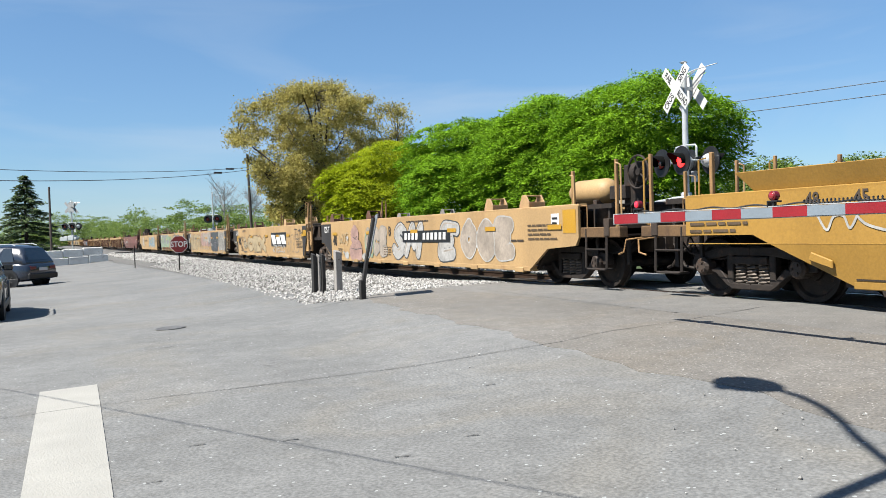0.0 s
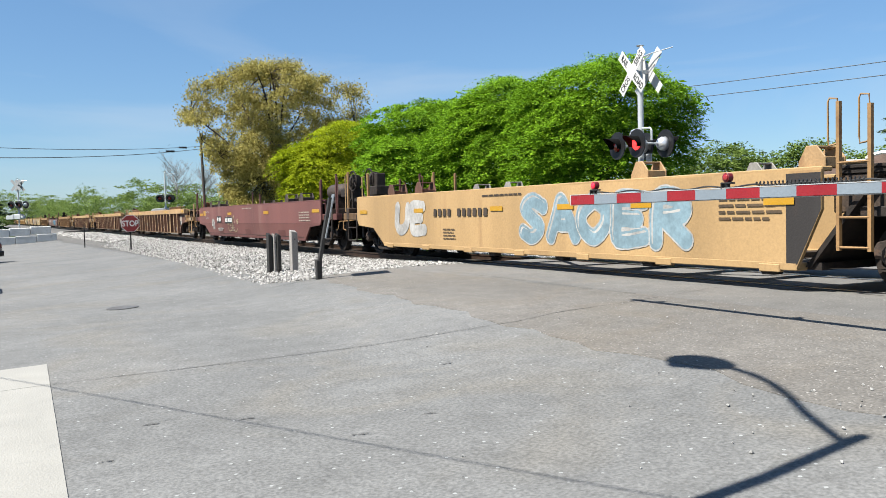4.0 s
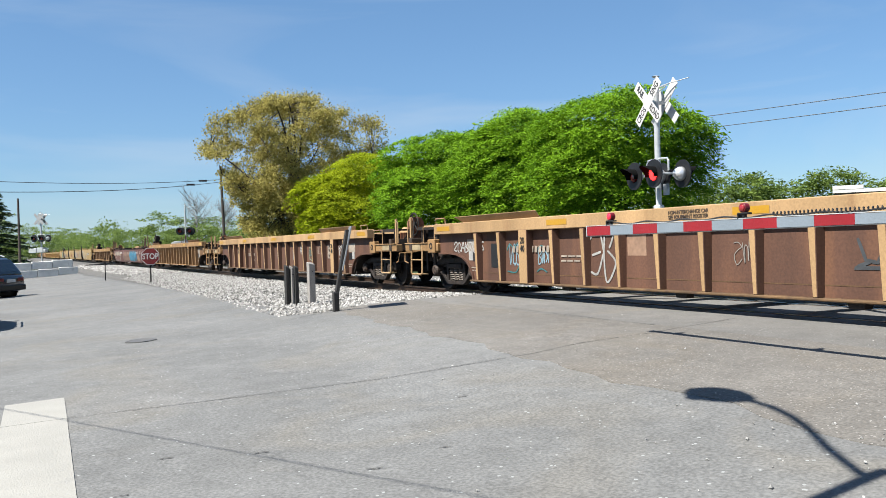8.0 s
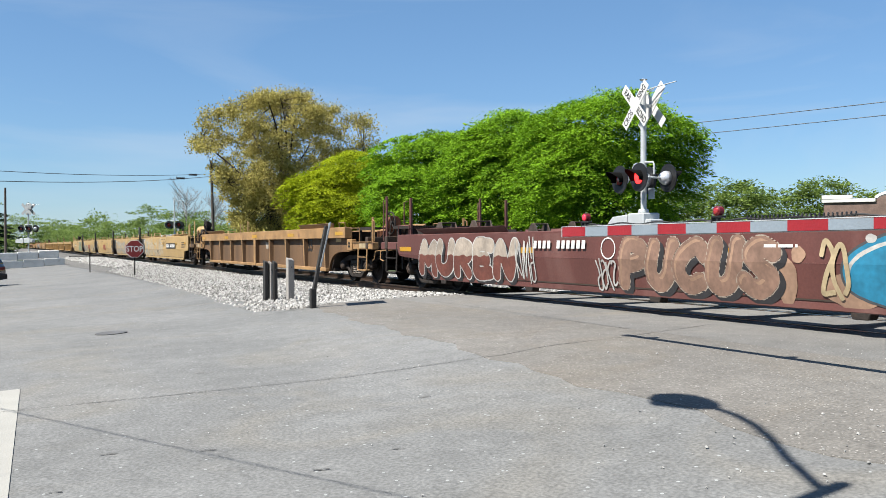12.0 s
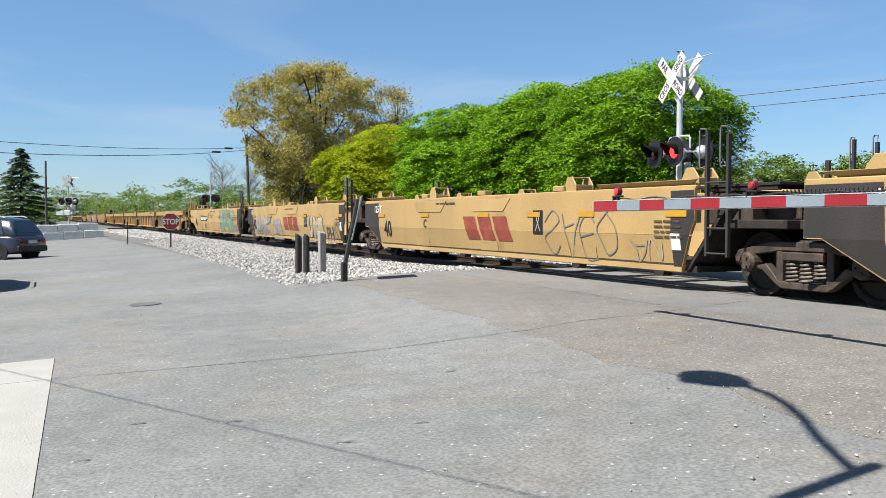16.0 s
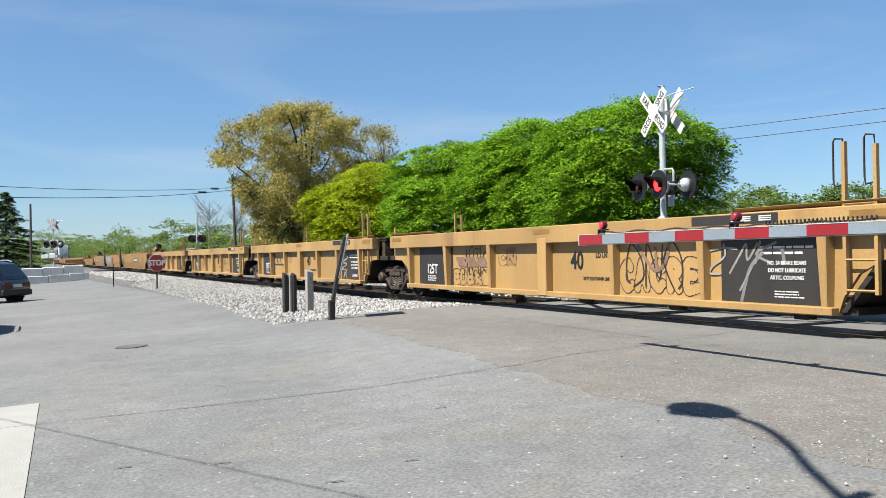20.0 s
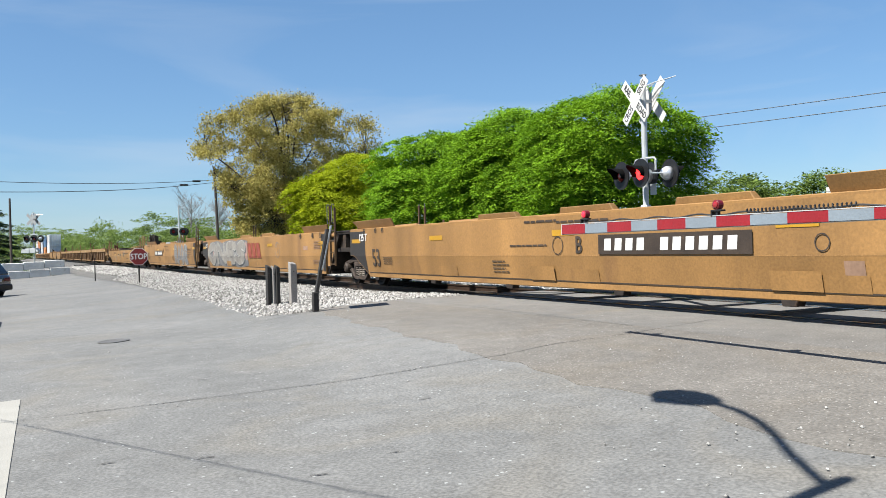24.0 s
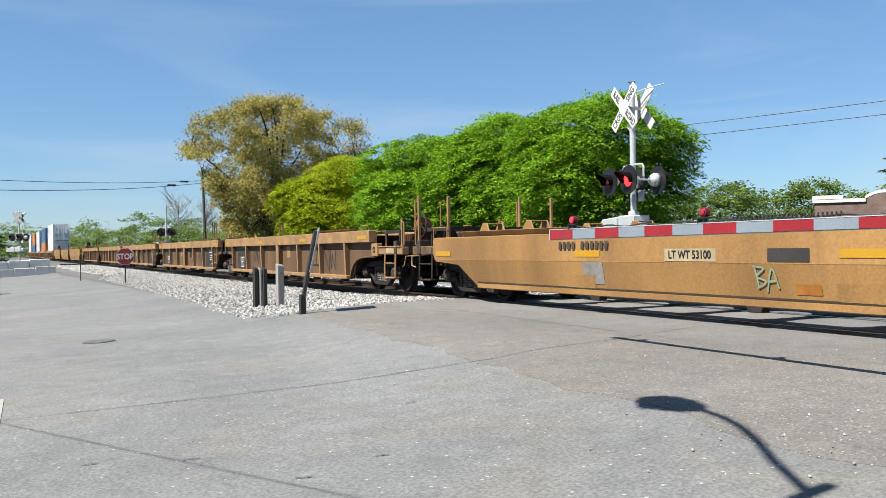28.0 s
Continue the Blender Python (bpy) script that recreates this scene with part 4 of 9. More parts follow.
def blot(car, rings, mat, label, name="paint_patch", hole=None, step=0.025):
    """Painted patches from discs (y, z, ry, rz); hole cuts a smaller disc share out of each."""
    (x, lean), off = skin(car), next_layer(car)
    sh = Shape()
    for y, z, ry, rz in rings:
        Y = np.arange(math.floor((y - ry - 0.8) / step) - 1, math.ceil((y + ry - 0.8) / step) + 2) * step + 0.8
        Z = np.arange(math.floor((max(z - rz, 0.3) - 0.8) / step), math.ceil((min(z + rz, 1.45) - 0.8) / step) + 1) * step + 0.8
        GY_, GZ_ = np.meshgrid(Y, Z)
        a = np.arctan2(GZ_ - z, GY_ - y)
        R = np.hypot((GY_ - y) / ry, (GZ_ - z) / rz) + 0.05 * np.sin(3 * a + y * 7) + 0.04 * np.sin(5 * a + z * 9)
        F = 1 - R if hole is None else np.minimum(1 - R, R - hole)
        contour(sh, Y, Z, F * min(ry, rz), x, lean, off)
        off += 0.0002
    LAYER[car.name] = off
    tagged(part(name, sh, mat, car, label), kind="stuff")


def graffiti(car, y0, y1, z0, z1, fill, edge, n, seed, slant=0.12):
    """A loose row of letter-like spray forms."""
    rnd = random.Random(seed)
    word = "".join(rnd.choice("ABCDEKMNOPRSUX") for _ in range(n))
    w, h = (y1 - y0) / n, z1 - z0
    piece(car, word, y0, y1, z0, z1, fill, edge, min(0.2 * w, 0.15 * h) * (1.0 if fill else 0.8), 0.022, slant=slant * 0.5, seed=seed)


def strokes(car, lines, r, mat, off, label, name="spray_stroke"):
    """Single painted strokes, each given by a few turning points (y, z)."""
    sh, (x, lean) = Shape(), skin(car)
    for k, pts in enumerate(lines):
        fine = [tuple(a + (b - a) * t for a, b in zip(p, q)) for p, q in zip(pts, pts[1:]) for t in (0.0, 0.2, 0.4, 0.6, 0.8)] + [pts[-1]]
        strip(sh, fine, r, x, lean, off + 0.0015 * (k % 2))
    tagged(part(name, sh, mat, car, label), kind="stuff")


def ribbon_plate(car, y, z):
    """A black plate with a pale looped ribbon on it."""
    plate(car, y, z, 0.34, 0.44, BLACK, label="black plate with a pale looped ribbon")
    strokes(car, [[(y + a, z + b) for a, b in ((-0.08, -0.16), (0.03, 0.04), (0.05, 0.12), (0.0, 0.17), (-0.05, 0.12), (-0.03, 0.04), (0.08, -0.16))]], 0.014, S["pale"], 0.004, "pale looped ribbon", "ribbon")


def tag_lines(car, y0, y1, z0, z1, mat, n, seed, r=0.012):
    """A thin spray-can scrawl."""
    rnd, (x, lean) = random.Random(seed), skin(car)
    lines, w, base = Shape(), (y1 - y0) / n, next_layer(car) + 0.002
    for k in range(n):
        flip, tip = rnd.random() < 0.5, rnd.random() < 0.5
        for q, spine in enumerate(rnd.choice(SPINES)):
            spine = [(1 - a if flip else a, 1 - v if tip else v) for a, v in spine]
            pts = [(y1 - w * k - w * 1.05 * (a + rnd.uniform(-0.12, 0.12)), z0 + (z1 - z0) * min(1.1, max(-0.1, v + rnd.uniform(-0.12, 0.12)))) for a, v in spine]
            strip(lines, bend(pts), r, x, lean, base + 0.0008 * ((k + q) % 3))
    tagged(part("spray_tag", lines, mat, car, "thin spray-can scrawl"), kind="stuff")


def block(car, y0, y1, z0, z1, mat, seed, label):
    """A rolled-on block of paint with uneven edges."""
    rnd, (x, lean) = random.Random(seed), skin(car)
    top = [(a, z1 - abs(rnd.gauss(0, 0.05))) for a in np.linspace(y1, y0, 12)]
    bottom = [(a, z0 + abs(rnd.gauss(0, 0.04))) for a in np.linspace(y0 + 0.08, y1 - 0.12, 12)]
    tagged(part("paint_block", lay(Shape(), [(float(a), float(z)) for a, z in top + bottom], x, lean, next_layer(car)), mat, car, label), kind="stuff")


def wash(car, y0, y1, z0, z1, mat, n, seed):
    """Pale rolled-on or dusty patches under the graffiti, irregular and overlapping."""
    rnd = random.Random(seed)
    blot(car, [(rnd.uniform(y0, y1), rnd.uniform(z0 + 0.2, z1 - 0.2), (y1 - y0) / n * rnd.uniform(0.6, 1.3), (z1 - z0) * rnd.uniform(0.2, 0.42)) for _ in range(n)], mat, "faded patches of pale paint", "paint_wash")


def bars(car, y, z, wide, high, mat, rows=1, seed=0):
    """Unreadable small stencilling: plain bars."""
    mat = FADED_TEXT if mat is GREY_TEXT and rows > 1 else mat
    rnd, sh, (x, lean) = random.Random(seed + int(y * 10)), Shape(), skin(car)
    step = high / rows
    for k in range(rows):
        zz, yy, end = z + high / 2 - step * (k + 0.5), y + wide / 2, y - wide / 2 + (rnd.random() * 0.25 * wide if rows > 1 else 0)
        while yy > end + 0.02:
            w = min(rnd.uniform(0.6, 1.5) * step * 2.0, yy - end)
            sh.add([(x - 0.008 + lean(q), p, q) for p, q in ((yy, zz - step * 0.2), (yy - w, zz - step * 0.2), (yy - w, zz + step * 0.2), (yy, zz + step * 0.2))], [(0, 1, 2, 3)])
            yy -= w + step * 0.35
    tagged(part("stencil_bar", sh, mat, car), kind="stuff")


def plate(car, y, z, wide, high, mat, x=None, label="", name="panel_patch"):
    face, lean = skin(car)
    x = face - 0.001 if x is None else x
    sh = lay(Shape(), [(y + wide / 2, z - high / 2), (y - wide / 2, z - high / 2), (y - wide / 2, z + high / 2), (y + wide / 2, z + high / 2)], x, lean, 0.0)
    part(name, sh, mat, car, label)


def number_panel(car, y, z, wide, high, back, mark):
    """A reporting panel, its letters and figures as plain slanted bars: four, a gap, then six."""
    face, lean = skin(car)
    off = next_layer(car) + 0.012
    if back:
        plate(car, y, z, wide, high, back, face - off, "dark reporting-mark panel")
    n, sh, w = 11, Shape(), wide * 0.9 / 11
    for k in range(n):
        if k == 4:
            continue
        a, t = y + wide * 0.45 - k * w, high * 0.03
        for b, d in ((0.0, 0.64),):
            sh.add([(face - off - 0.002 + lean(q), p, q) for p, q in ((a + t - w * b, z - high * 0.30), (a + t - w * d, z - high * 0.30), (a - t - w * d, z + high * 0.30), (a - t - w * b, z + high * 0.30))], [(0, 1, 2, 3)])
    tagged(part("number_bar", sh, mark, car), kind="stuff")


def emblem(car, y, z, wide, high, mat, back=None):
    """A maker's mark as three plain slanted shapes."""
    if back:
        plate(car, y, z, wide * 1.12, high * 1.5, back, label="dark emblem panel")
    sh, (x, lean), off = Shape(), skin(car), next_layer(car) + 0.002
    for a, b in ((0.5, 0.21), (0.15, -0.14), (-0.2, -0.5)):
        t, u, q = y + wide * a, y + wide * b, 0.06 * wide
        lay(sh, [(t + q, z + high * 0.5), (t - q, z - high * 0.5), (u - q, z - high * 0.5), (u + q, z + high * 0.5)], x, lean, off)
    tagged(part("emblem", sh, mat, car, "plain painted emblem shapes"), kind="stuff")


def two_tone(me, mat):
    """Gives the outward face of a rib a second material; its sides keep the first."""
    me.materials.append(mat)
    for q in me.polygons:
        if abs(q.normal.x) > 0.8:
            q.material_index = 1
    return me


def well_car(y0, y1, style, front, rear, paint, panel, label, floor="truss", dark=None, guides=0, tank=False, wheel=True, gear_mat=None, pitch=1.95, lead=2.25, ribs=None):
    """One unit of a container well car; y runs backwards from its front joint, z from the rail head."""
    L, chordmat = y1 - y0, paint
    if style != "rib" and front == "a":
        front = "f"
    crown = 1.21 if style == "low" else 1.46
    lift = Matrix.Translation((0, 0, crown - 1.46))
    rod = gear_mat or GRIME
    postmat = CHORD if paint in (TAN, OCHRE, GOLD) else paint
    car = thing("well_car", Matrix.Translation((TRACK_X, y0, RAIL_Z)), label, "freight car", "train of well cars")
    CARS.append((car, y0))
    if style == "rib":
        RIBBED.add(car.name)
    if style == "flat":
        FLAT.add(car.name)
    key = (style, round(L, 2), front, rear)
    fd, rd = end_lines(style, front)[-1][0], end_lines(style, rear)[-1][0]
    ft, rt = end_lines(style, front)[0][0], end_lines(style, rear)[0][0]
    inset = -1.325 if style == "rib" else -1.45
    slim = style == "rib" and pitch < 1.5
    for s in (1, -1):
        m = Matrix.Diagonal((s, 1, 1, 1))
        place("side_panel", cached((*key, "side", panel.name), lambda: side_shape(style, L, front, rear, inset, inset + 0.05, None if style in ("rib", "flat") else lean_low, crown).mesh("side_panel", panel)), car, m=m)
        place("top_chord", cached((*key, "chord", slim, paint.name), lambda: Shape().box((-1.47 if style == "rib" else -1.44, ft, 1.27 if slim else 1.20 if style == "rib" else 1.44), (-1.25, L - rt, 1.50)).mesh("top_chord", paint, 0.012)), car, m=lift @ m)
        place("bottom_sill", cached((*key, "sill", slim, paint.name), lambda: Shape().box((-1.455 if style in ("rib", "flat") else -1.375, fd, 0.26), (-1.25, L - rd, 0.30 if slim else 0.36)).mesh("bottom_sill", SILL if paint is PALE_CHORD else paint, 0.012)), car, m=m)
        if style == "rib":
            span = L - fd - rd
            n, rim = round(span / pitch), 0.3 if slim else 0.12
            first, last = fd + rim, L - rd - rim
            wide_at = (1, n - 1) if slim else (n // 2,)
            if ribs:
                first, last, n, wide_at = ribs
            for k in range(n + 1):
                big = k in wide_at
                me = cached(("rib", big, slim, paint.name, panel.name), lambda: Shape().add(
                    [(-1.47, -0.07, 1.26), (-1.47, 0.07, 1.26), (-1.32, 0.085, 1.26), (-1.32, -0.085, 1.26), (-1.43, -0.04, 0.30), (-1.43, 0.04, 0.30), (-1.32, 0.055, 0.30), (-1.32, -0.055, 0.30)]
                    if not (big or slim) else [(-1.46, -0.05, 1.29), (-1.46, 0.05, 1.29), (-1.32, 0.06, 1.29), (-1.32, -0.06, 1.29), (-1.41, -0.035, 0.28), (-1.41, 0.035, 0.28), (-1.32, 0.045, 0.28), (-1.32, -0.045, 0.28)] if not big else [(-1.475, -0.145, 1.29), (-1.475, 0.145, 1.29), (-1.32, 0.145, 1.29), (-1.32, -0.145, 1.29), (-1.47, -0.14, 0.28), (-1.47, 0.14, 0.28), (-1.32, 0.14, 0.28), (-1.32, -0.14, 0.28)],
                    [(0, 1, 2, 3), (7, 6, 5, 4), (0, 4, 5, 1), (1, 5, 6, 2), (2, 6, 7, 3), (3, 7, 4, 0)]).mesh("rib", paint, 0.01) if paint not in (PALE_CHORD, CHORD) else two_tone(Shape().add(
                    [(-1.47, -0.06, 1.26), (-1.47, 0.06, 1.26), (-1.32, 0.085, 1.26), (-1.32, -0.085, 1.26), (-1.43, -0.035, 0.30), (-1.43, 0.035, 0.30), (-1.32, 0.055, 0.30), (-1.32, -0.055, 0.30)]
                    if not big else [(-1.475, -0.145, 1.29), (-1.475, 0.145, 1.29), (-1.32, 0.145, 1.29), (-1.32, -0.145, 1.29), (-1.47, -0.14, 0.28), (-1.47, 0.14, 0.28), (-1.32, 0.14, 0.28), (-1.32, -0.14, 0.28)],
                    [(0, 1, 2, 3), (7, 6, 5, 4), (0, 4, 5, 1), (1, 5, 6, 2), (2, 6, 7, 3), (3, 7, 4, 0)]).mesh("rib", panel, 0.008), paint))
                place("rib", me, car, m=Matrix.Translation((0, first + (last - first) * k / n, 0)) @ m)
        elif style != "flat":
            place("crease", cached((*key, "crease", paint.name), lambda: Shape().tube([(-1.446, ft + 0.05, 0.80), (-1.446, L - rt - 0.05, 0.80)], 0.007, 5).mesh("crease", paint)), car, m=m)
    # floor with openings
    def make_floor():
        sh, a, b = Shape(), fd + 0.1, L - rd - 0.1
        n = max(6, round((b - a) / 1.55))
        st = (b - a) / n
        if floor == "oval":
            for k in range(n):
                cy, k0 = a + st * (k + 0.5), len(sh.v)
                sq, ci = [], []
                for i in range(24):
                    t = 2 * math.pi * i / 24
                    c, s = math.cos(t), math.sin(t)
                    q = 1 / max(abs(c), abs(s))
                    sq.append((1.25 * c * q, cy + st / 2 * s * q, 0.30))
                    ci.append((0.95 * c, cy + st * 0.40 * s, 0.30))
                sh.add(sq + ci, [(i, (i + 1) % 24, 24 + (i + 1) % 24, 24 + i) for i in range(24)])
        else:
            for k in range(n + 1):
                y = a + st * k
                sh.box((-1.26, y - (0.16 if k % 3 else 0.3), 0.27), (1.26, y + (0.16 if k % 3 else 0.3), 0.36))
            for k in range(0, n, 3):
                y, s = a + st * k, 1 if k % 2 else -1
                sh.add([(-1.2 * s, y, 0.29), (-1.05 * s, y, 0.29), (1.2 * s, y + 3 * st, 0.29), (1.05 * s, y + 3 * st, 0.29)], [(0, 1, 2, 3)])
            sh.box((0.75, a, 0.28), (1.26, b, 0.34)).box((-1.26, a, 0.285), (-1.0, b, 0.34))
        return sh.mesh("well_floor", rod)
    place("well_floor", cached((*key, floor, rod.name), make_floor), car)
    for side in (0, 1):
        kind = (front, rear)[side]
        m = Matrix.Identity(4) if side == 0 else Matrix.Translation((0, L, 0)) @ Matrix.Diagonal((1, -1, 1, 1))
        dd = end_lines(style, kind)[-1][0]
        place("end_wall", cached(("wall", kind, style, rod.name), lambda: Shape().add(
            [(-1.3, dd - 0.9, 1.38), (1.3, dd - 0.9, 1.38), (1.3, dd, 0.3), (-1.3, dd, 0.3), (-1.3, dd - 0.98, 1.38), (1.3, dd - 0.98, 1.38), (1.3, dd - 0.08, 0.3), (-1.3, dd - 0.08, 0.3)],
            [(0, 1, 2, 3), (7, 6, 5, 4), (0, 4, 5, 1), (1, 5, 6, 2), (2, 6, 7, 3), (3, 7, 4, 0)]).mesh("end_wall", rod)), car, m=m)
        if kind == "c":
            place("end_deck", cached(("deck_c",), lambda: Shape().box((-1.30, 0.55, 0.94), (1.30, 3.1, 1.06)).box((-1.42, 0.55, 0.92), (1.42, 0.70, 1.22)).box((-0.28, 0.5, 0.62), (0.28, 3.6, 0.94)).mesh("end_deck", DECK, 0.012)), car, m=m)
            tagged(place("walkway", cached(("walk", rod.name), lambda: walkway_shape().mesh("walkway", rod)), car, m=m), kind="stuff")
            place("coupler", gear()["coupler"], car, m=m)
            place("hose", gear()["hose"], car, m=m)
            # this truck stands below the arch, so its frames take the shade-darkened copy
            truck(car, lead if side == 0 else L - 2.25, True)
            for name, make in (("brake_cylinder", lambda: Shape().lathe((-0.62, 1.25, 0.74), "y", [(-0.3, 0.05), (-0.26, 0.13), (0.2, 0.13), (0.24, 0.07), (0.5, 0.03)], 12)),
                               ("train_line", lambda: Shape().tube([(0.35, 0.2, 0.74), (0.42, 0.7, 0.70), (0.5, 1.4, 0.62), (0.45, 2.6, 0.60), (0.4, 4.0, 0.42)], 0.025, 6)),
                               ("branch_pipe", lambda: Shape().tube([(-0.9, 0.62, 0.86), (-0.95, 0.9, 0.64), (-1.0, 1.6, 0.56), (-0.98, 2.1, 0.62)], 0.018, 5)),
                               ("brake_lever", lambda: Shape().box((-0.98, 0.58, 0.42), (-0.94, 0.66, 0.98))),
                               ("pipe_hanger", lambda: Shape().box((-1.12, 1.30, 0.60), (-1.08, 1.36, 0.95))),
                               ("uncoupling_lever", lambda: Shape().tube([(-1.36, 0.36, 0.62), (-1.38, 0.20, 0.66), (-1.36, 0.16, 0.86), (-0.9, 0.16, 0.90), (-0.25, 0.02, 0.94), (-0.12, -0.10, 0.98)], 0.016, 6)),
                               ("air_hose", lambda: Shape().tube([(-0.32, 0.22, 0.76), (-0.40, 0.02, 0.60), (-0.42, -0.16, 0.40), (-0.36, -0.34, 0.36)], 0.026, 6)),
                               ("signal_hose", lambda: Shape().tube([(0.55, 0.3, 0.72), (0.58, 0.1, 0.50), (0.5, -0.1, 0.36)], 0.02, 6)),
                               ("chain", lambda: Shape().tube([(-0.75, 0.62, 1.55), (-0.78, 0.60, 1.2), (-0.74, 0.66, 0.9), (-0.8, 0.9, 0.66)], 0.014, 5))):
                place(name, cached((name, "end", rod.name), lambda: make().mesh(name, postmat if name == "uncoupling_lever" else GRIME)), car, m=m)
            # corner posts, grab irons and step
            for s in (-1, 1):
                mm = m @ Matrix.Diagonal((s, 1, 1, 1))
                place("corner_post", cached(("post", style, postmat.name), lambda: Shape().box((1.28, 0.42, 1.0), (1.335, 0.475, 1.72 if style == "rib" else 2.2)).mesh("corner_post", postmat, 0.008)), car, m=mm)
                place("end_sill", cached(("esill", style == "rib", chordmat.name), lambda: Shape().box((1.22, 0.28, 0.90), (1.40, 1.42 if style != "rib" else 2.06, 1.08)).mesh("end_sill", MAROON if chordmat is MAROON else CHORD if style == "rib" else SILL, 0.015)), car, m=mm)
                place("hand_rail", cached(("hrail", style, chordmat.name), lambda: Shape().tube([(1.36, 1.25, 1.08), (1.36, 1.25, 1.46), (1.36, 1.85, 1.46), (1.36, 1.85, 1.08)], 0.014).mesh("hand_rail", postmat)), car, m=mm)
                if style == "rib":
                    place("jacking_block", cached(("jblock", chordmat.name), lambda: Shape().box((1.30, 1.62, 0.86), (1.44, 1.98, 1.17)).box((1.36, 0.30, 1.075), (1.43, 1.62, 1.10)).mesh("jacking_block", CHORD if chordmat is PALE_CHORD else chordmat, 0.02)), car, m=mm)
                    # no hole is cut here: a dark disc paints the shade inside it
                    place("lifting_eye", cached(("jhole",), lambda: Shape().lathe((1.442, 1.80, 1.02), "x", [(-0.01, 0.075), (0.006, 0.075), (0.006, 0.045), (-0.004, 0.04)], 16).mesh("lifting_eye", GRIME)), car, "dark disc standing in for a shaded lifting hole", m=mm)
                    place("stencil_plate", cached(("splate",), lambda: Shape().box((1.401, 0.62, 0.935), (1.406, 1.16, 1.055)).mesh("stencil_plate", S["cream"])), car, "pale stencil plate", m=mm)
                    place("arch_flange", cached(("aflange", chordmat.name), lambda: Shape().prism([(d, z) for d, z in end_lines("rib", "c")] + [(d - 0.035, z - 0.03) for d, z in reversed(end_lines("rib", "c"))], 1.30, 1.365).mesh("arch_flange", panel)), car, m=mm)
                if style != "rib":
                    place("guide_post", cached(("gpost", postmat.name), lambda: Shape().box((1.25, 1.75, 1.0), (1.31, 1.81, 2.1)).mesh("guide_post", postmat, 0.008)), car, m=mm)
                place("grab_iron", cached(("grab", style, chordmat.name), lambda: Shape().tube([(1.33, 0.42, 1.1), (1.33, 0.30, 1.12), (1.33, 0.30, 1.62 if style == "rib" else 2.1), (1.33, 0.42, 1.66 if style == "rib" else 2.14)], 0.016).mesh("grab_iron", chordmat)), car, m=mm)
                place("grab_iron", cached(("grab2", style, chordmat.name), lambda: Shape().tube([(1.43, 2.1, 1.5), (1.45, 2.1, 1.62), (1.45, 2.55, 1.62), (1.43, 2.55, 1.5)] if style == "rib" else [(1.38, 1.70, 1.5), (1.38, 1.62, 1.5), (1.38, 1.62, 2.0), (1.36, 1.75, 2.02)], 0.014).mesh("grab_iron", chordmat)), car, m=mm)
                stepmat = chordmat if style == "rib" else rod
                place("step", cached(("step", stepmat.name), lambda: Shape().tube([(1.39, 0.64, 1.05), (1.41, 0.64, 0.38), (1.41, 0.70, 0.36), (1.41, 1.18, 0.36), (1.41, 1.24, 0.38), (1.39, 1.24, 1.05)], 0.022).box((1.24, 0.66, 0.35), (1.42, 1.22, 0.375)).tube([(1.41, 0.64, 0.70), (1.41, 1.24, 0.70)], 0.016).mesh("step", stepmat)), car, m=mm)
                if style == "long":
                    place("jack_pad", cached(("jack", paint.name), lambda: Shape().prism([(3.62, 0.60), (3.66, 0.70), (3.98, 0.60), (3.98, 0.50)], 1.43, 1.465).mesh("jack_pad", paint, 0.01)), car, m=mm)
            if side == (0 if front == "c" else 1) and wheel:
                low = style == "rib"
                dz, dy = (-0.42, 0.0) if low else (0.0, 0.0)
                mb = m @ Matrix.Translation((0, dy, dz))
                place("brake_stand", cached(("bstand", low, rod.name), lambda: Shape().box((-0.72, 0.75, 1.0 - dz), (-0.46, 1.05, 2.15)).box((-0.85, 0.85, 1.55), (-0.3, 1.3, 1.8)).cyl((-0.62, 0.72, 2.0), "y", 0.2, 0.12, 14).mesh("brake_stand", BRAKE_RUST if low else rod, 0.02)), car, "rusty brake housing", m=mb)
                place("brake_wheel", cached(("bwheel", rod.name), lambda: brake_wheel_shape().mesh("brake_wheel", GRIME)), car, m=mb @ Matrix.Translation((-0.75, 0.6, 2.0)))
                place("valve_box", cached(("vbox",), lambda: Shape().box((-0.2, 0.9, 1.06), (0.45, 1.5, 1.5)).mesh("valve_box", RUSTGEAR, 0.02)), car, m=m)
                place("air_reservoir", cached(("vres",), lambda: Shape().lathe((0.75, 1.2, 1.3), "y", [(-0.38, 0.04), (-0.34, 0.13), (-0.26, 0.16), (0.26, 0.16), (0.34, 0.13), (0.38, 0.04)], 14).mesh("air_reservoir", RUSTGEAR)), car, m=m)
                place("brake_rod", cached(("brod",), lambda: Shape().tube([(-0.75, 0.7, 1.5), (-0.9, 0.9, 1.2), (-1.0, 1.4, 0.95), (-0.8, 2.2, 0.8)], 0.022).mesh("brake_rod", GRIME)), car, m=m)
            if tank and side == 0:
                place("air_tank", cached(("tank", chordmat.name), lambda: Shape().lathe((-0.55, 2.2, 1.74), "y", [(-0.62, 0.06), (-0.58, 0.17), (-0.45, 0.235), (0.45, 0.235), (0.58, 0.17), (0.62, 0.06)], 18).mesh("air_tank", RUSTGEAR if chordmat is MAROON else chordmat, smooth=True)), car, m=m)
                for d in (1.85, 2.55):
                    place("tank_cradle", cached(("cradle",), lambda: Shape().box((-0.78, -0.05, 1.0), (-0.32, 0.05, 1.58)).mesh("tank_cradle", RUSTGEAR, 0.01)), car, m=m @ Matrix.Translation((0, d, 0)))
        else:
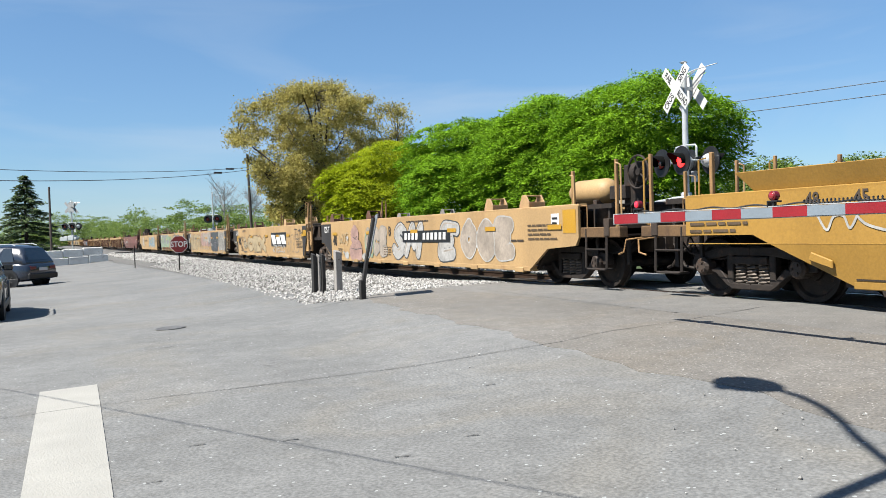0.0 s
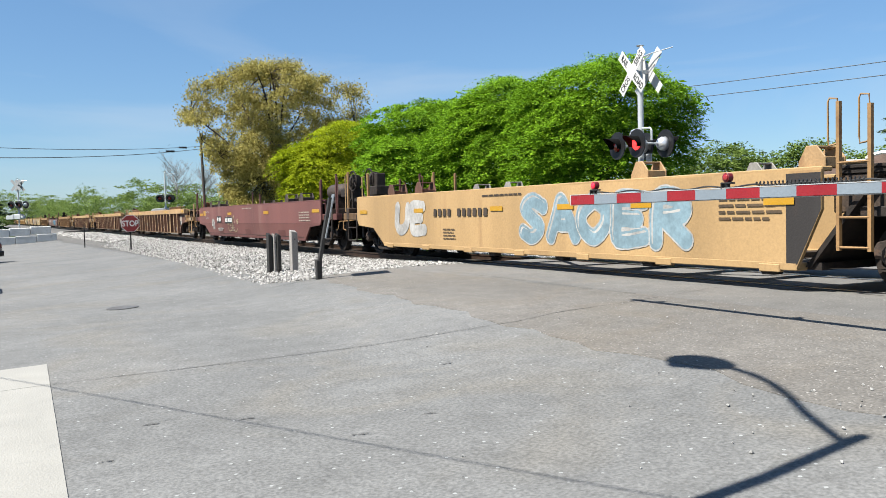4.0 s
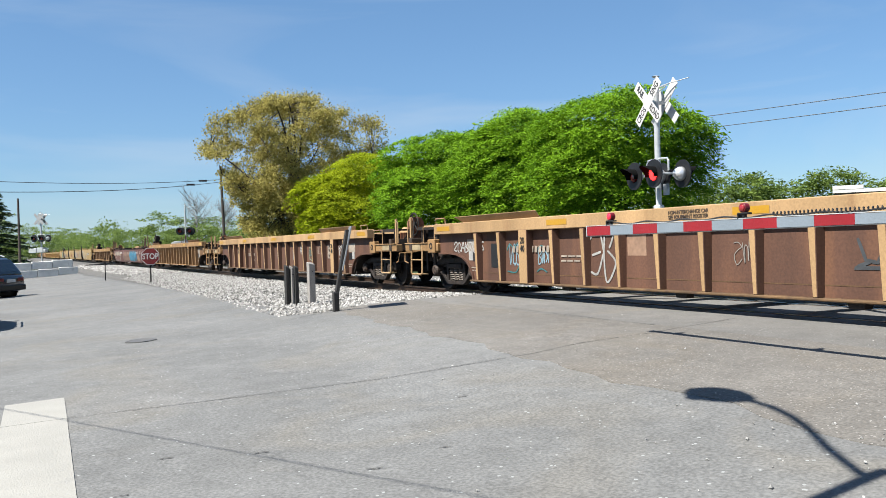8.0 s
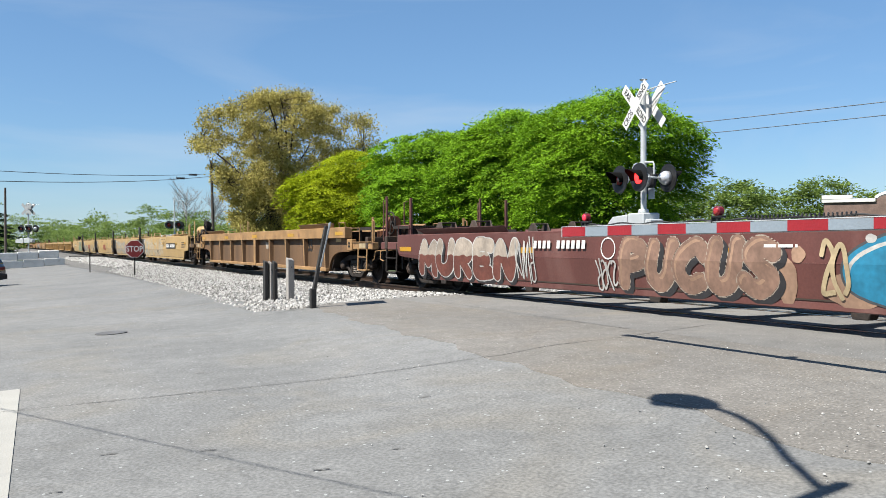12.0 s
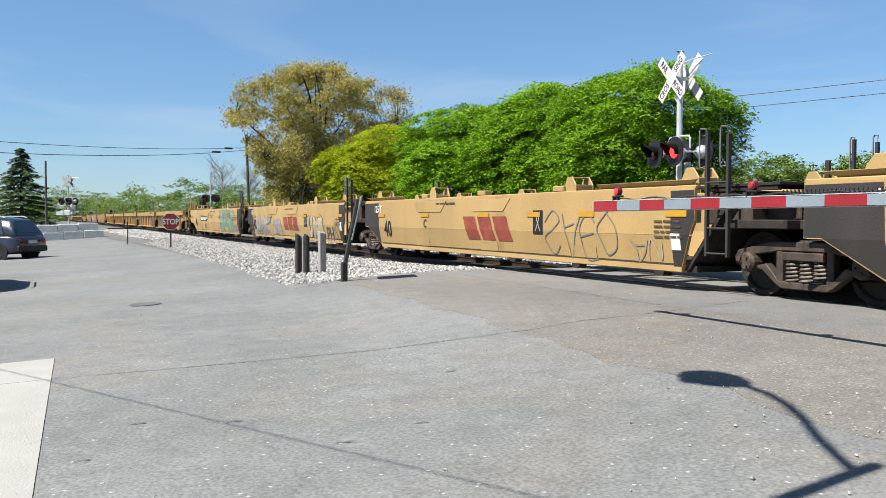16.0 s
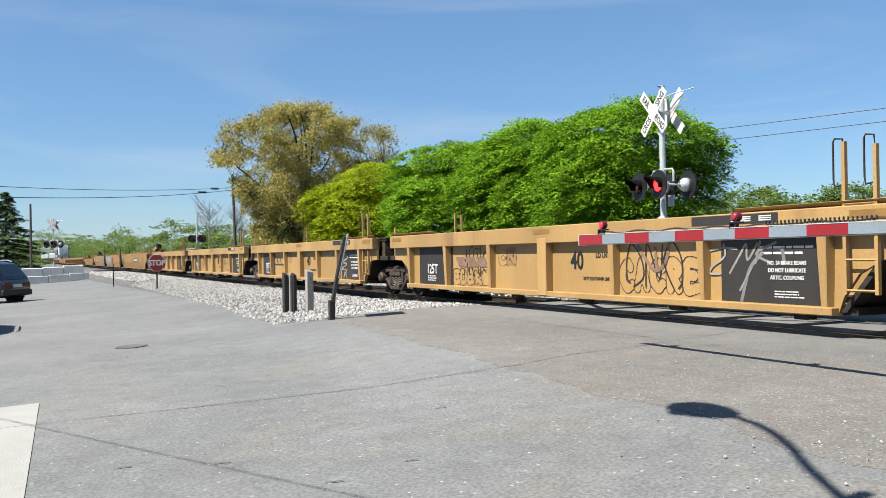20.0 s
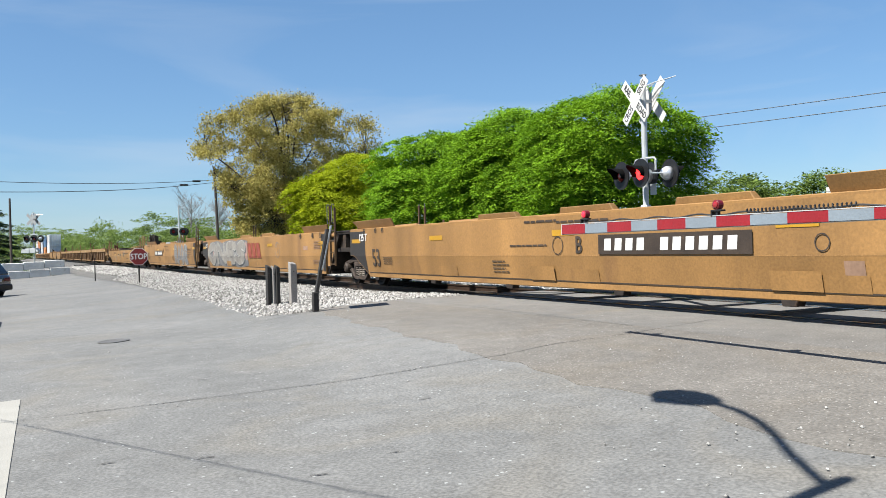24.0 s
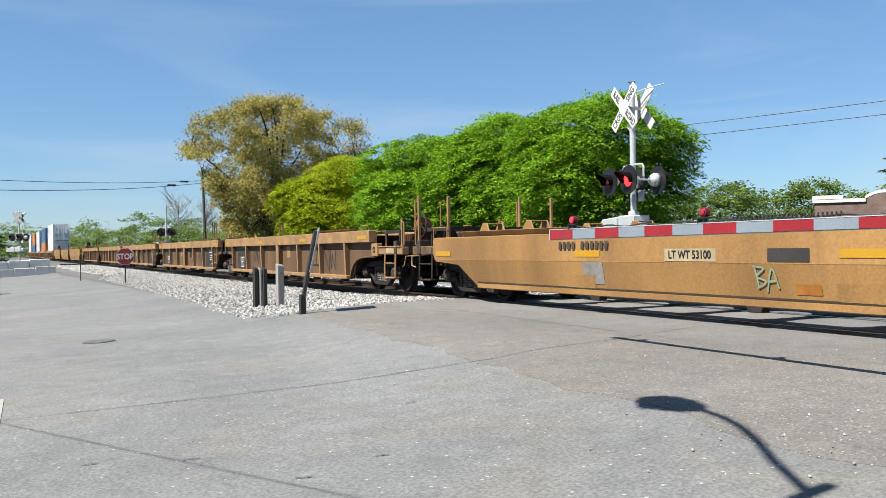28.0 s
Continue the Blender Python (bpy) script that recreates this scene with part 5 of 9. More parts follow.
            place("end_deck", cached(("deck_a", chordmat.name), lambda: Shape().box((-1.25, 0.1, 0.9), (1.25, 1.2, 1.02)).box((-0.3, -0.1, 0.62), (0.3, 1.6, 0.9)).mesh("end_deck", rod, 0.012)), car, m=m)
            place("bulkhead", cached(("bulk", kind, style), lambda: Shape().box((-1.18, 0.75 if kind == "f" else 0.45, 0.95), (1.18, 1.6 if kind == "f" else 1.2, 1.40)).box((-0.9, 0.2, 1.02), (-0.5, 0.9, 1.3)).box((0.2, 0.15, 1.02), (0.7, 0.9, 1.36)).mesh("bulkhead", DECK, 0.015)), car, "dirty dark end bulkhead", m)
            place("end_platform", cached(("plat", kind, style), lambda: Shape().box((-1.22, 0.25, 1.46), (1.22, 1.5, 1.50)).box((-1.2, 0.3, 1.40), (-1.12, 1.5, 1.46)).box((1.12, 0.3, 1.40), (1.2, 1.5, 1.46)).mesh("end_platform", GRIME, 0.006)), car, m=m)
            if dark is not None:
                for s in (-1, 1):
                    if style == "rib":
                        me = cached(("dark_r", side, dark.name), lambda: Shape().box((1.326, 1.75 + 0.4 * side, 0.36), (1.335, 3.45 + 0.45 * side, 1.195)).mesh("end_panel", dark))
                    else:
                        edge = ((1.555, 1.43), (2.05, 1.43), (2.05, 0.34), (1.89, 0.34), (1.555, 1.0)) if kind == "f" else ((0.355, 1.43), (1.42, 1.43), (1.46, 0.345), (0.61, 0.81), (0.355, 0.81))
                        me = cached(("dark_s", kind, style == "flat", dark.name), lambda: lay(Shape(), list(edge), 1.453, upright if style == "flat" else lambda z: -lean_low(z), 0.0).mesh("end_panel", dark))
                    place("end_panel", me, car, "dark grey end panel", m @ Matrix.Diagonal((s, 1, 1, 1)))
            post_mat = SILL if paint is OCHRE else CHORD if paint is TAN else dark if (dark is not None and style != "rib") else chordmat
            if side == 0:
                truck(car, 0.0)
                for s in (-1, 1):
                    place("ladder", cached(("ladder", style, post_mat.name), lambda: ladder_shape(0.5 if style != "rib" else 0.6).mesh("ladder", post_mat)), car, "tall steel end ladder", m @ Matrix.Diagonal((s, 1, 1, 1)))
                    loop_mat = CHORD if paint is TAN else GRIME if style == "rib" else S["grey"]
                    place("handhold", cached(("loops", style, loop_mat.name), lambda: loop_shape(0.5 if style != "rib" else 0.6).mesh("handhold", loop_mat)), car, "tall bent handhold loops", m @ Matrix.Diagonal((s, 1, 1, 1)))
            else:
                for s in (-1, 1):
                    place("corner_post", cached(("post_a", post_mat.name), lambda: Shape().box((1.25, 0.5, 1.0), (1.3, 0.56, 1.72)).mesh("corner_post", post_mat, 0.01)), car, m=m @ Matrix.Diagonal((s, 1, 1, 1)))
                    place("end_beam", cached(("beam_a", post_mat.name), lambda: Shape().box((1.2, 0.62, 1.44), (1.3, 1.4, 1.5)).mesh("end_beam", post_mat, 0.01)), car, m=m @ Matrix.Diagonal((s, 1, 1, 1)))
        # container pedestals along the top
        for d in () if style == "rib" or guides >= 0.2 else ((3.4, 4.9) if kind == "c" else (1.75, 4.8) if kind == "f" else (1.3, 4.8)):
            for s in (-1, 1):
                ped_mat = (S["silver"] if s > 0 else RUSTPANEL if side == 1 else PALE_CHORD) if paint is TAN else paint if paint in (YELLOW, OCHRE, GOLD) else PALE_CHORD if paint is not MAROON else RUSTGEAR
                place("pedestal", cached(("ped", ped_mat.name), lambda: Shape().prism([(-0.19, 1.48), (0.19, 1.48), (0.19, 1.56), (0.08, 1.75), (-0.07, 1.75), (-0.19, 1.61)], 1.345, 1.37).prism([(-0.19, 1.48), (0.19, 1.48), (0.19, 1.56), (0.08, 1.75), (-0.07, 1.75), (-0.19, 1.61)], 1.0, 1.03).box((1.03, -0.07, 1.72), (1.345, 0.08, 1.745)).box((1.03, -0.185, 1.48), (1.345, -0.16, 1.61)).box((1.03, -0.15, 1.48), (1.345, 0.15, 1.57)).mesh("pedestal", ped_mat, 0.008)), car, m=lift @ m @ Matrix.Translation((0, d, 0)) @ Matrix.Diagonal((s, 1, 1, 1)))
        if guides:
            a0, a1 = (3.0, 6.2) if style == "rib" and kind == "c" else (2.4, 6.2) if kind == "c" else (1.5, 3.9) if kind == "f" else (0.55, 3.1)
            for s in (-1, 1):
                place("guide_plate", cached(("guide", kind, guides, paint.name), lambda: Shape().add(
                    [(1.36, a0 + 0.25, 1.50), (1.36, a1, 1.50), (1.46, a1, 1.50 + guides), (1.46, a0, 1.50 + guides), (1.32, a0 + 0.25, 1.50), (1.32, a1, 1.50), (1.42, a1, 1.50 + guides), (1.42, a0, 1.50 + guides)],
                    [(0, 1, 2, 3), (7, 6, 5, 4), (0, 4, 5, 1), (1, 5, 6, 2), (2, 6, 7, 3), (3, 7, 4, 0)]).mesh("guide_plate", paint, 0.008)), car, "flared container guide plate", lift @ m @ Matrix.Diagonal((s, 1, 1, 1)))
    if guides >= 0.2:
        n = int((L - 12) / 3.0)
        for k in range(n):
            for s in (-1, 1):
                place("guide_flap", cached(("flap", paint.name), lambda: Shape().add(
                    [(1.38, -0.72, 1.495), (1.38, 0.72, 1.495), (1.40, 0.66, 1.60), (1.40, -0.66, 1.60), (1.24, -0.72, 1.495), (1.24, 0.72, 1.495), (1.30, 0.66, 1.60), (1.30, -0.66, 1.60)],
                    [(0, 1, 2, 3), (7, 6, 5, 4), (0, 4, 5, 1), (1, 5, 6, 2), (2, 6, 7, 3), (3, 7, 4, 0)]).mesh("guide_flap", paint, 0.01)), car, m=lift @ Matrix.Translation((0, 6.6 + (L - 13.2) * (k + 0.5) / n, 0)) @ Matrix.Diagonal((s, 1, 1, 1)))
    for k in range(6):
        y = fd + 0.5 + (L - fd - rd - 1.0) * k / 5
        for s in (-1, 1):
            place("floor_bracket", cached(("fbr", rod.name), lambda: Shape().prism([(-0.13, 0.27), (0.13, 0.27), (0.10, 0.19), (-0.10, 0.19)], 1.22, 1.375).mesh("floor_bracket", GRIME, 0.008)), car, m=Matrix.Translation((0, y, 0)) @ Matrix.Diagonal((s, 1, 1, 1)))
    if style not in ("rib", "flat"):
        plate(car, (fd + L - rd) / 2, 0.378, L - fd - rd - 0.1, 0.02, GREY_TEXT, -1.4575, "dark weld seam", "weld_seam")
        for k in range(3):
            plate(car, L * (0.28 + 0.22 * k), 0.48, 0.75, 0.2, paint, -1.4605, "welded access plate", "access_plate")
    if style == "smooth" and paint is YELLOW:
        for u in (L * 0.5, L * 0.69):
            part("gusset_plate", Shape().prism([(u - 0.95, 1.42), (u + 0.95, 1.42), (u + 0.66, 1.17), (u - 0.66, 1.17)], -1.462, -1.450), paint, car, "raised trapezoid stiffening plate", 0.003)
        for u in (L * 0.33, L * 0.52, L * 0.71):
            part("top_block", Shape().box((-1.44, u - 0.17, 1.50), (-1.28, u + 0.17, 1.60)), paint, car, bevel=0.015)
    if style == "flat":
        for k in range(7):
            u = fd + 0.4 + (L - fd - rd - 0.8) * k / 6
            part("sill_foot", Shape().box((-1.475, u - 0.16, 0.235), (-1.38, u + 0.16, 0.335)), paint, car, bevel=0.01)
    # reflector tapes and small stencils
    tape = 1.39 if slim else 1.33 if style == "rib" else 0.92 if style == "low" else 1.09 if paint is YELLOW else 1.18
    n = max(3, round(L / 4.6))
    over = style == "flat" or (style == "smooth" and paint is YELLOW)
    for k in range(6 if over else n):
        y = L * (0.125, 0.271, 0.381, 0.51, 0.705, 0.892)[k] if over else ft + 0.45 + (L - ft - rt - 0.9) * k / (n - 1)
        if over:
            TAPES.append((car, y, 1.105))
        elif paint is YELLOW_NEW:
            plate(car, y, 1.405, 0.55, 0.085, OLD_TAPE, -1.474, "browned reflector tape", "reflector")
        else:
            plate(car, y, tape, 0.62, 0.10, REFLECT, -1.474 if style == "rib" else -1.458, "yellow reflector tape", "reflector")
    return car


def walkway_shape():
    sh = Shape()
    for k in range(9):
        sh.box((-1.2, 0.75 + 0.1 * k, 1.44), (1.2, 0.82 + 0.1 * k, 1.47))
    sh.box((-1.24, 0.7, 1.40), (-1.18, 1.7, 1.48)).box((1.18, 0.7, 1.40), (1.24, 1.7, 1.48))
    for x in (-1.2, -0.4, 0.4, 1.15):
        sh.box((x, 0.8, 1.0), (x + 0.05, 0.86, 1.44)).box((x, 1.6, 1.0), (x + 0.05, 1.66, 1.44))
    return sh


def brake_wheel_shape():
    sh = Shape()
    ring = [(0.0, 0.28 * math.cos(a), 0.28 * math.sin(a)) for a in np.linspace(0, 2 * math.pi, 25)]
    sh.tube(ring, 0.02, 6)
    for k in range(5):
        a = 2 * math.pi * k / 5
        sh.tube([(0.02, 0, 0), (0, 0.28 * math.cos(a), 0.28 * math.sin(a))], 0.014, 5)
    return sh.cyl((0.03, 0, 0), "x", 0.06, 0.08, 10)


def loop_shape(out):
    """Two tall bent handholds beside the ladder's posts."""
    sh = Shape()
    for y in (0.45 + out, 0.85 + out):
        sh.tube([(1.41, y + 0.01, 1.74), (1.45, y + 0.10, 1.72), (1.45, y + 0.11, 1.80), (1.45, y + 0.11, 2.22), (1.45, y + 0.09, 2.26), (1.42, y + 0.01, 2.25), (1.41, y, 2.1)], 0.012, 5)
    return sh


def ladder_shape(out):
    sh = Shape()
    for y in (0.45 + out, 0.85 + out):
        sh.box((1.38, y - 0.022, 0.52), (1.43, y + 0.022, 2.15 if y < 0.6 + out else 2.22))
    for z in (0.56, 0.9, 1.22, 1.52):
        sh.tube([(1.42, 0.45 + out, z), (1.42, 0.85 + out, z)], 0.015, 5)
    return sh


SPRAY = {n: material("spray paint " + n, c, 0.6, vary=0.2, scale=2.6, fine=16, bump=0.05) for n, c in dict(
    white=(0.315, 0.306, 0.289), pale=(0.271, 0.227, 0.184), black=(0.0197, 0.0184, 0.0197), blue=(0.0131, 0.144, 0.241), sky=(0.154, 0.227, 0.263), mint=(0.184, 0.245, 0.166),
    sage=(0.123, 0.184, 0.114), pink=(0.285, 0.18, 0.15), grey=(0.131, 0.131, 0.131), slate=(0.0438, 0.0482, 0.0525), silver=(0.211, 0.197, 0.175), peach=(0.254, 0.157, 0.105), teal=(0.0219, 0.131, 0.144), orange=(0.263, 0.0958, 0.0131), red=(0.197, 0.0394, 0.0219), lilac=(0.17, 0.165, 0.18), steel=(0.125, 0.15, 0.165), cream=(0.30, 0.235, 0.14), taupe=(0.175, 0.105, 0.075), brick=(0.125, 0.04, 0.028)).items()}
CARS = []
TAPES = []
JOINTS = [-11.2, 11.4, 28.6, 43.5, 58.2, 73.2, 90.4, 109.55, 132.6, 155.3, 177.85, 199.8, 223.62, 246.4, 263.8, 279.5, 294.9, 310.2, 327.6, 344.8, 360.2, 375.2, 390.6, 407.9, 429.5, 449.1, 469.8, 492.8,
          510.3, 525.7, 541.0, 556.4, 573.7, 590.0, 605.0, 621.5, 644.0, 667.0, 690.0, 713.0, 736.0]
SPEED = 16.97
CLOSER = {10: 0.7}  # a closer coupled end


def unit(k, style, ends, paint, panel, label, **more):
    return well_car(JOINTS[k], JOINTS[k + 1] + CLOSER.get(k, 0.0), style, ends[0], ends[1], paint, panel, label, **more)


def stencils(car, L, mat, seed):
    """Small unreadable notices near the ends."""
    bars(car, L * 0.15, 1.02, 1.1, 0.34, mat, 4, seed=seed)
    bars(car, L * 0.62, 0.6, 0.6, 0.26, mat, 4, seed=seed + 1)
    bars(car, L * 0.5, 1.36, 1.4, 0.08, mat, 1, seed=seed + 2)


S = SPRAY
# gold car that leads into view
c = unit(0, "long", "cc", GOLD, GOLD, "gold-painted container well car with flared guide plates on top", guides=0.26)
side_text("48", 0.17, GREY_TEXT, c, 18.9, 1.34)
side_text("45", 0.17, GREY_TEXT, c, 18.2, 1.34)
tag_lines(c, 17.0, 18.9, 0.95, 1.25, S["white"], 3, 3, r=0.016)
bars(c, 20.5, 1.08, 1.2, 0.3, GREY_TEXT, 3)
block(c, 6.0, 17.9, 0.305, 0.40, S["brick"], 77, "dull red band along the foot of the side")
bars(c, 15.2, 0.36, 1.6, 0.05, WHITE)
# faded tan five-unit car
c = unit(1, "flat", "ca", TAN, TAN, "faded tan well car unit covered in white bubble graffiti", dark=DARKPANEL, tank=True)
piece(c, "SMLE", 6.3, 10.3, 0.36, 1.38, S["white"], S["slate"], 0.15, 0.028, S["pale"], slant=0.25, seed=4)
piece(c, "OGE", 3.7, 6.1, 0.40, 1.40, S["pale"], S["white"], 0.15, 0.03, seed=5)
number_panel(c, 8.1, 0.98, 2.9, 0.28, BLACK, WHITE)
piece(c, "OCE", 10.7, 12.5, 0.42, 1.3, S["pale"], S["silver"], 0.13, 0.03, seed=7)
blot(c, [(11.95, 0.8, 0.22, 0.4), (12.3, 0.85, 0.2, 0.32)], S["mint"], "ghostly pale green rings", hole=0.72)
blot(c, [(13.28, 0.55, 0.58, 0.36), (13.4, 1.05, 0.36, 0.3)], S["pink"], "broad flat pink painted shapes")
blot(c, [(13.28, 0.55, 0.60, 0.38), (13.4, 1.05, 0.37, 0.31)], S["slate"], "thin dark outlines round the pink shapes", hole=0.965)
strokes(c, [[(13.75, 0.66), (13.3, 0.62), (12.8, 0.66)], [(13.6, 1.0), (13.35, 0.95), (13.15, 1.02)]], 0.008, S["slate"], 0.012, "thin dark crease strokes")
blot(c, [(14.16, 0.44, 0.2, 0.11), (12.55, 0.42, 0.2, 0.1), (14.45, 0.52, 0.06, 0.05), (14.1, 0.95, 0.09, 0.09)], S["white"], "pale painted bubbles")
tag_lines(c, 14.0, 14.85, 0.8, 1.1, S["cream"], 3, 61, r=0.016)
side_text("B", 0.26, GREY_TEXT, c, 10.5, 1.12)
side_text("40", 0.31, BLACK, c, 15.35, 0.87)
side_text("125 T", 0.2, WHITE, c, 16.2, 1.24)
bars(c, 14.8, 0.54, 0.48, 0.24, GREY_TEXT, 4)
bars(c, 3.55, 0.86, 0.5, 0.1, GREY_TEXT)
plate(c, 2.15, 1.22, 0.27, 0.26, WHITE)
bars(c, 2.15, 1.22, 0.2, 0.18, BLACK, 2)
plate(c, 1.68, 1.2, 0.42, 0.42, REFLECT, label="yellow marker plate")
stencils(c, 17.2, GREY_TEXT, 1)
c = unit(2, "flat", "aa", TAN, TAN, "faded tan well car unit with a black and white emblem panel", dark=DARKPANEL)
emblem(c, 5.56, 0.955, 2.16, 0.37, WHITE, BLACK)
piece(c, "OEX", 7.75, 11.3, 0.36, 1.20, None, S["slate"], 0.15, 0.022, seed=8)
piece(c, "OEX", 7.85, 11.2, 0.42, 1.14, S["cream"], None, 0.12, seed=8)
piece(c, "DIE", 2.55, 4.25, 0.44, 1.15, None, S["grey"], 0.12, 0.02, seed=9)
tag_lines(c, 2.0, 3.1, 0.95, 1.32, S["slate"], 4, 11, r=0.012)
tag_lines(c, 4.5, 6.5, 0.46, 0.72, S["white"], 5, 10, r=0.02)
blot(c, [(11.85, 1.0, 0.2, 0.09), (11.75, 0.72, 0.42, 0.16)], S["cream"], "cream fill of the cartoonish face")
strokes(c, [bend(q, 5) for q in ([(12.91, 1.13), (12.69, 0.75), (12.44, 0.53), (12.12, 0.42), (11.8, 0.4), (11.48, 0.43)], [(12.75, 1.14), (12.55, 0.98), (12.42, 0.92), (12.45, 1.02), (12.3, 1.14)])], 0.02, S["slate"], 0.010, "black swooping chin stroke")
strokes(c, [bend(q, 5) for q in ([(12.25, 0.88), (12.14, 0.98), (12.02, 1.09), (11.9, 1.05), (11.76, 1.0), (11.6, 1.1)], [(12.18, 0.75), (12.1, 0.87), (11.93, 0.91), (11.75, 0.88), (11.6, 0.95)], [(12.18, 0.75), (12.05, 0.66), (11.85, 0.62), (11.6, 0.66), (11.5, 0.75)], [(12.08, 0.76), (11.95, 0.82), (11.8, 0.76), (11.89, 0.73), (12.0, 0.78)], [(11.72, 0.86), (11.62, 0.8), (11.68, 0.72), (11.55, 0.7)], [(12.36, 1.33), (12.2, 1.4), (12.05, 1.36), (11.85, 1.42), (11.6, 1.36)], [(12.2, 1.34), (12.0, 1.42), (11.8, 1.35)], [(12.58, 0.88), (12.55, 0.74)], [(12.63, 0.86), (12.62, 0.76)])], 0.011, S["slate"], 0.013, "thin black face lines")
strokes(c, [bend([(13.75, 0.9), (13.9, 0.7), (13.75, 0.55), (13.62, 0.7), (13.75, 0.9)], 5), bend([(13.72, 0.52), (13.82, 0.44), (13.72, 0.38), (13.62, 0.45), (13.72, 0.52)], 5)], 0.016, S["cream"], 0.012, "pale looped rings")
side_text("40", 0.32, BLACK, c, 13.07, 0.87)
side_text("125 T", 0.19, WHITE, c, 13.55, 1.26)
plate(c, 13.62, 1.0, 0.19, 0.22, REFLECT, label="yellow marker plate")
plate(c, 1.76, 1.18, 0.42, 0.22, REFLECT, label="yellow marker plate")
bars(c, 2.4, 0.76, 0.9, 0.26, GREY_TEXT, 5)
bars(c, 12.52, 0.56, 0.48, 0.24, GREY_TEXT, 4)
side_text("JACK HERE", 0.06, WHITE, c, 13.95, 0.84)
c = unit(3, "flat", "aa", TAN, TAN, "faded tan well car unit with black, white and grey graffiti", dark=DARKPANEL)
piece(c, "RUSTO", 9.75, 13.1, 0.34, 1.40, None, S["grey"], 0.115, 0.03, seed=12, bulge=1.2)
piece(c, "RUSTO", 9.75, 13.1, 0.34, 1.40, S["cream"], S["slate"], 0.10, 0.012, seed=12, bulge=1.2, step=0.016)
tag_lines(c, 9.42, 9.7, 0.6, 1.1, S["slate"], 2, 141, r=0.01)
block(c, 6.05, 9.35, 0.62, 1.44, S["pink"], 150, "rolled-on block of faded pink paint")
wash(c, 6.1, 9.2, 0.7, 1.44, S["pale"], 7, 151)
piece(c, "RECE", 6.65, 9.35, 0.44, 1.40, None, S["white"], 0.15, 0.03, seed=13, bulge=1.25)
piece(c, "RECE", 6.65, 9.35, 0.44, 1.40, None, S["slate"], 0.185, 0.012, seed=13, bulge=1.25, step=0.016)
strokes(c, [bend(q, 4) for q in ([(9.36, 1.3), (9.3, 1.0), (9.36, 0.7)], [(6.95, 0.86), (6.86, 0.7), (6.95, 0.58)], [(8.4, 1.05), (8.32, 0.9)])], 0.018, S["blue"], 0.014, "thin blue sprayed flecks")
block(c, 3.9, 6.02, 0.34, 1.45, S["slate"], 49, "block of dark spray paint")
block(c, 3.62, 4.2, 0.6, 1.43, S["slate"], 149, "block of dark spray paint")
wash(c, 6.05, 6.8, 0.8, 1.35, S["white"], 4, 155)
tag_lines(c, 6.0, 6.75, 0.7, 1.25, S["slate"], 3, 152, r=0.012)
strokes(c, [bend(q, 5) for q in ([(5.17, 0.74), (5.05, 0.82), (4.6, 0.84), (4.2, 0.86), (4.3, 0.66), (4.5, 0.55)], [(5.17, 0.78), (5.1, 0.6)], [(5.02, 0.8), (4.95, 0.62), (4.9, 0.8), (4.84, 0.58), (4.76, 0.78), (4.68, 0.58), (4.62, 0.78), (4.56, 0.6), (4.48, 0.8), (4.42, 0.64)], [(4.55, 0.42), (4.4, 0.5), (4.2, 0.5), (4.05, 0.44)], [(5.36, 1.11), (5.3, 0.9)], [(5.3, 1.12), (4.95, 1.02), (4.71, 0.97), (4.3, 0.97), (4.02, 1.0)], [(4.02, 0.96), (3.95, 0.8), (4.1, 0.76)], [(3.85, 1.15), (3.95, 0.85)])], 0.011, S["lilac"], 0.016, "pale brush-drawn face lines")
blot(c, [(5.72, 0.73, 0.16, 0.09)], S["white"], "white painted eye", hole=0.6)
block(c, 1.9, 3.7, 0.40, 1.44, S["silver"], 153, "rolled-on silver grey paint")
piece(c, "OGES", 1.85, 3.75, 0.36, 1.44, None, S["slate"], 0.10, 0.012, seed=15, bulge=1.3, step=0.016)
piece(c, "OGES", 1.85, 3.75, 0.36, 1.44, None, S["white"], 0.12, 0.024, seed=15, bulge=1.3, step=0.016)
piece(c, "EAS", 2.0, 3.6, 0.6, 1.35, None, S["grey"], 0.07, 0.012, seed=154, bulge=1.3, step=0.016)
strokes(c, [bend([(1.3 + 0.2 * math.cos(a) * q, z + 0.13 * math.sin(a) * q) for a in np.linspace(0, 6.283, 9)], 3) for z, q in ((0.92, 1.2), (0.66, 0.7), (0.5, 0.7))], 0.016, S["cream"], 0.012, "pale looped rings")
side_text("125 T", 0.19, WHITE, c, 13.35, 1.26)
side_text("REL ROD", 0.055, WHITE, c, 13.92, 0.95)
side_text("JACK HERE", 0.055, WHITE, c, 13.92, 0.86)
bars(c, 13.8, 1.06, 0.6, 0.12, WHITE, 2)
tag_lines(c, 13.66, 14.05, 0.45, 0.8, S["white"], 3, 16, r=0.014)
plate(c, 13.45, 0.96, 0.2, 0.24, REFLECT, label="yellow marker plate")
c = unit(4, "flat", "aa", TAN, TAN, "tan well car unit with mint green, grey and blue graffiti", dark=DARKPANEL)
block(c, 9.22, 13.95, 0.30, 1.45, S["lilac"], 114, "broad block of lilac grey spray paint")
block(c, 9.22, 13.95, 0.30, 0.72, S["mint"], 115, "mint green lower band of spray paint")
piece(c, "DUC", 9.35, 13.9, 0.34, 1.46, S["mint"], S["white"], 0.17, 0.02, seed=17, bulge=1.2)
block(c, 8.14, 9.10, 0.56, 1.33, S["sage"], 87, "patch of sage green paint")
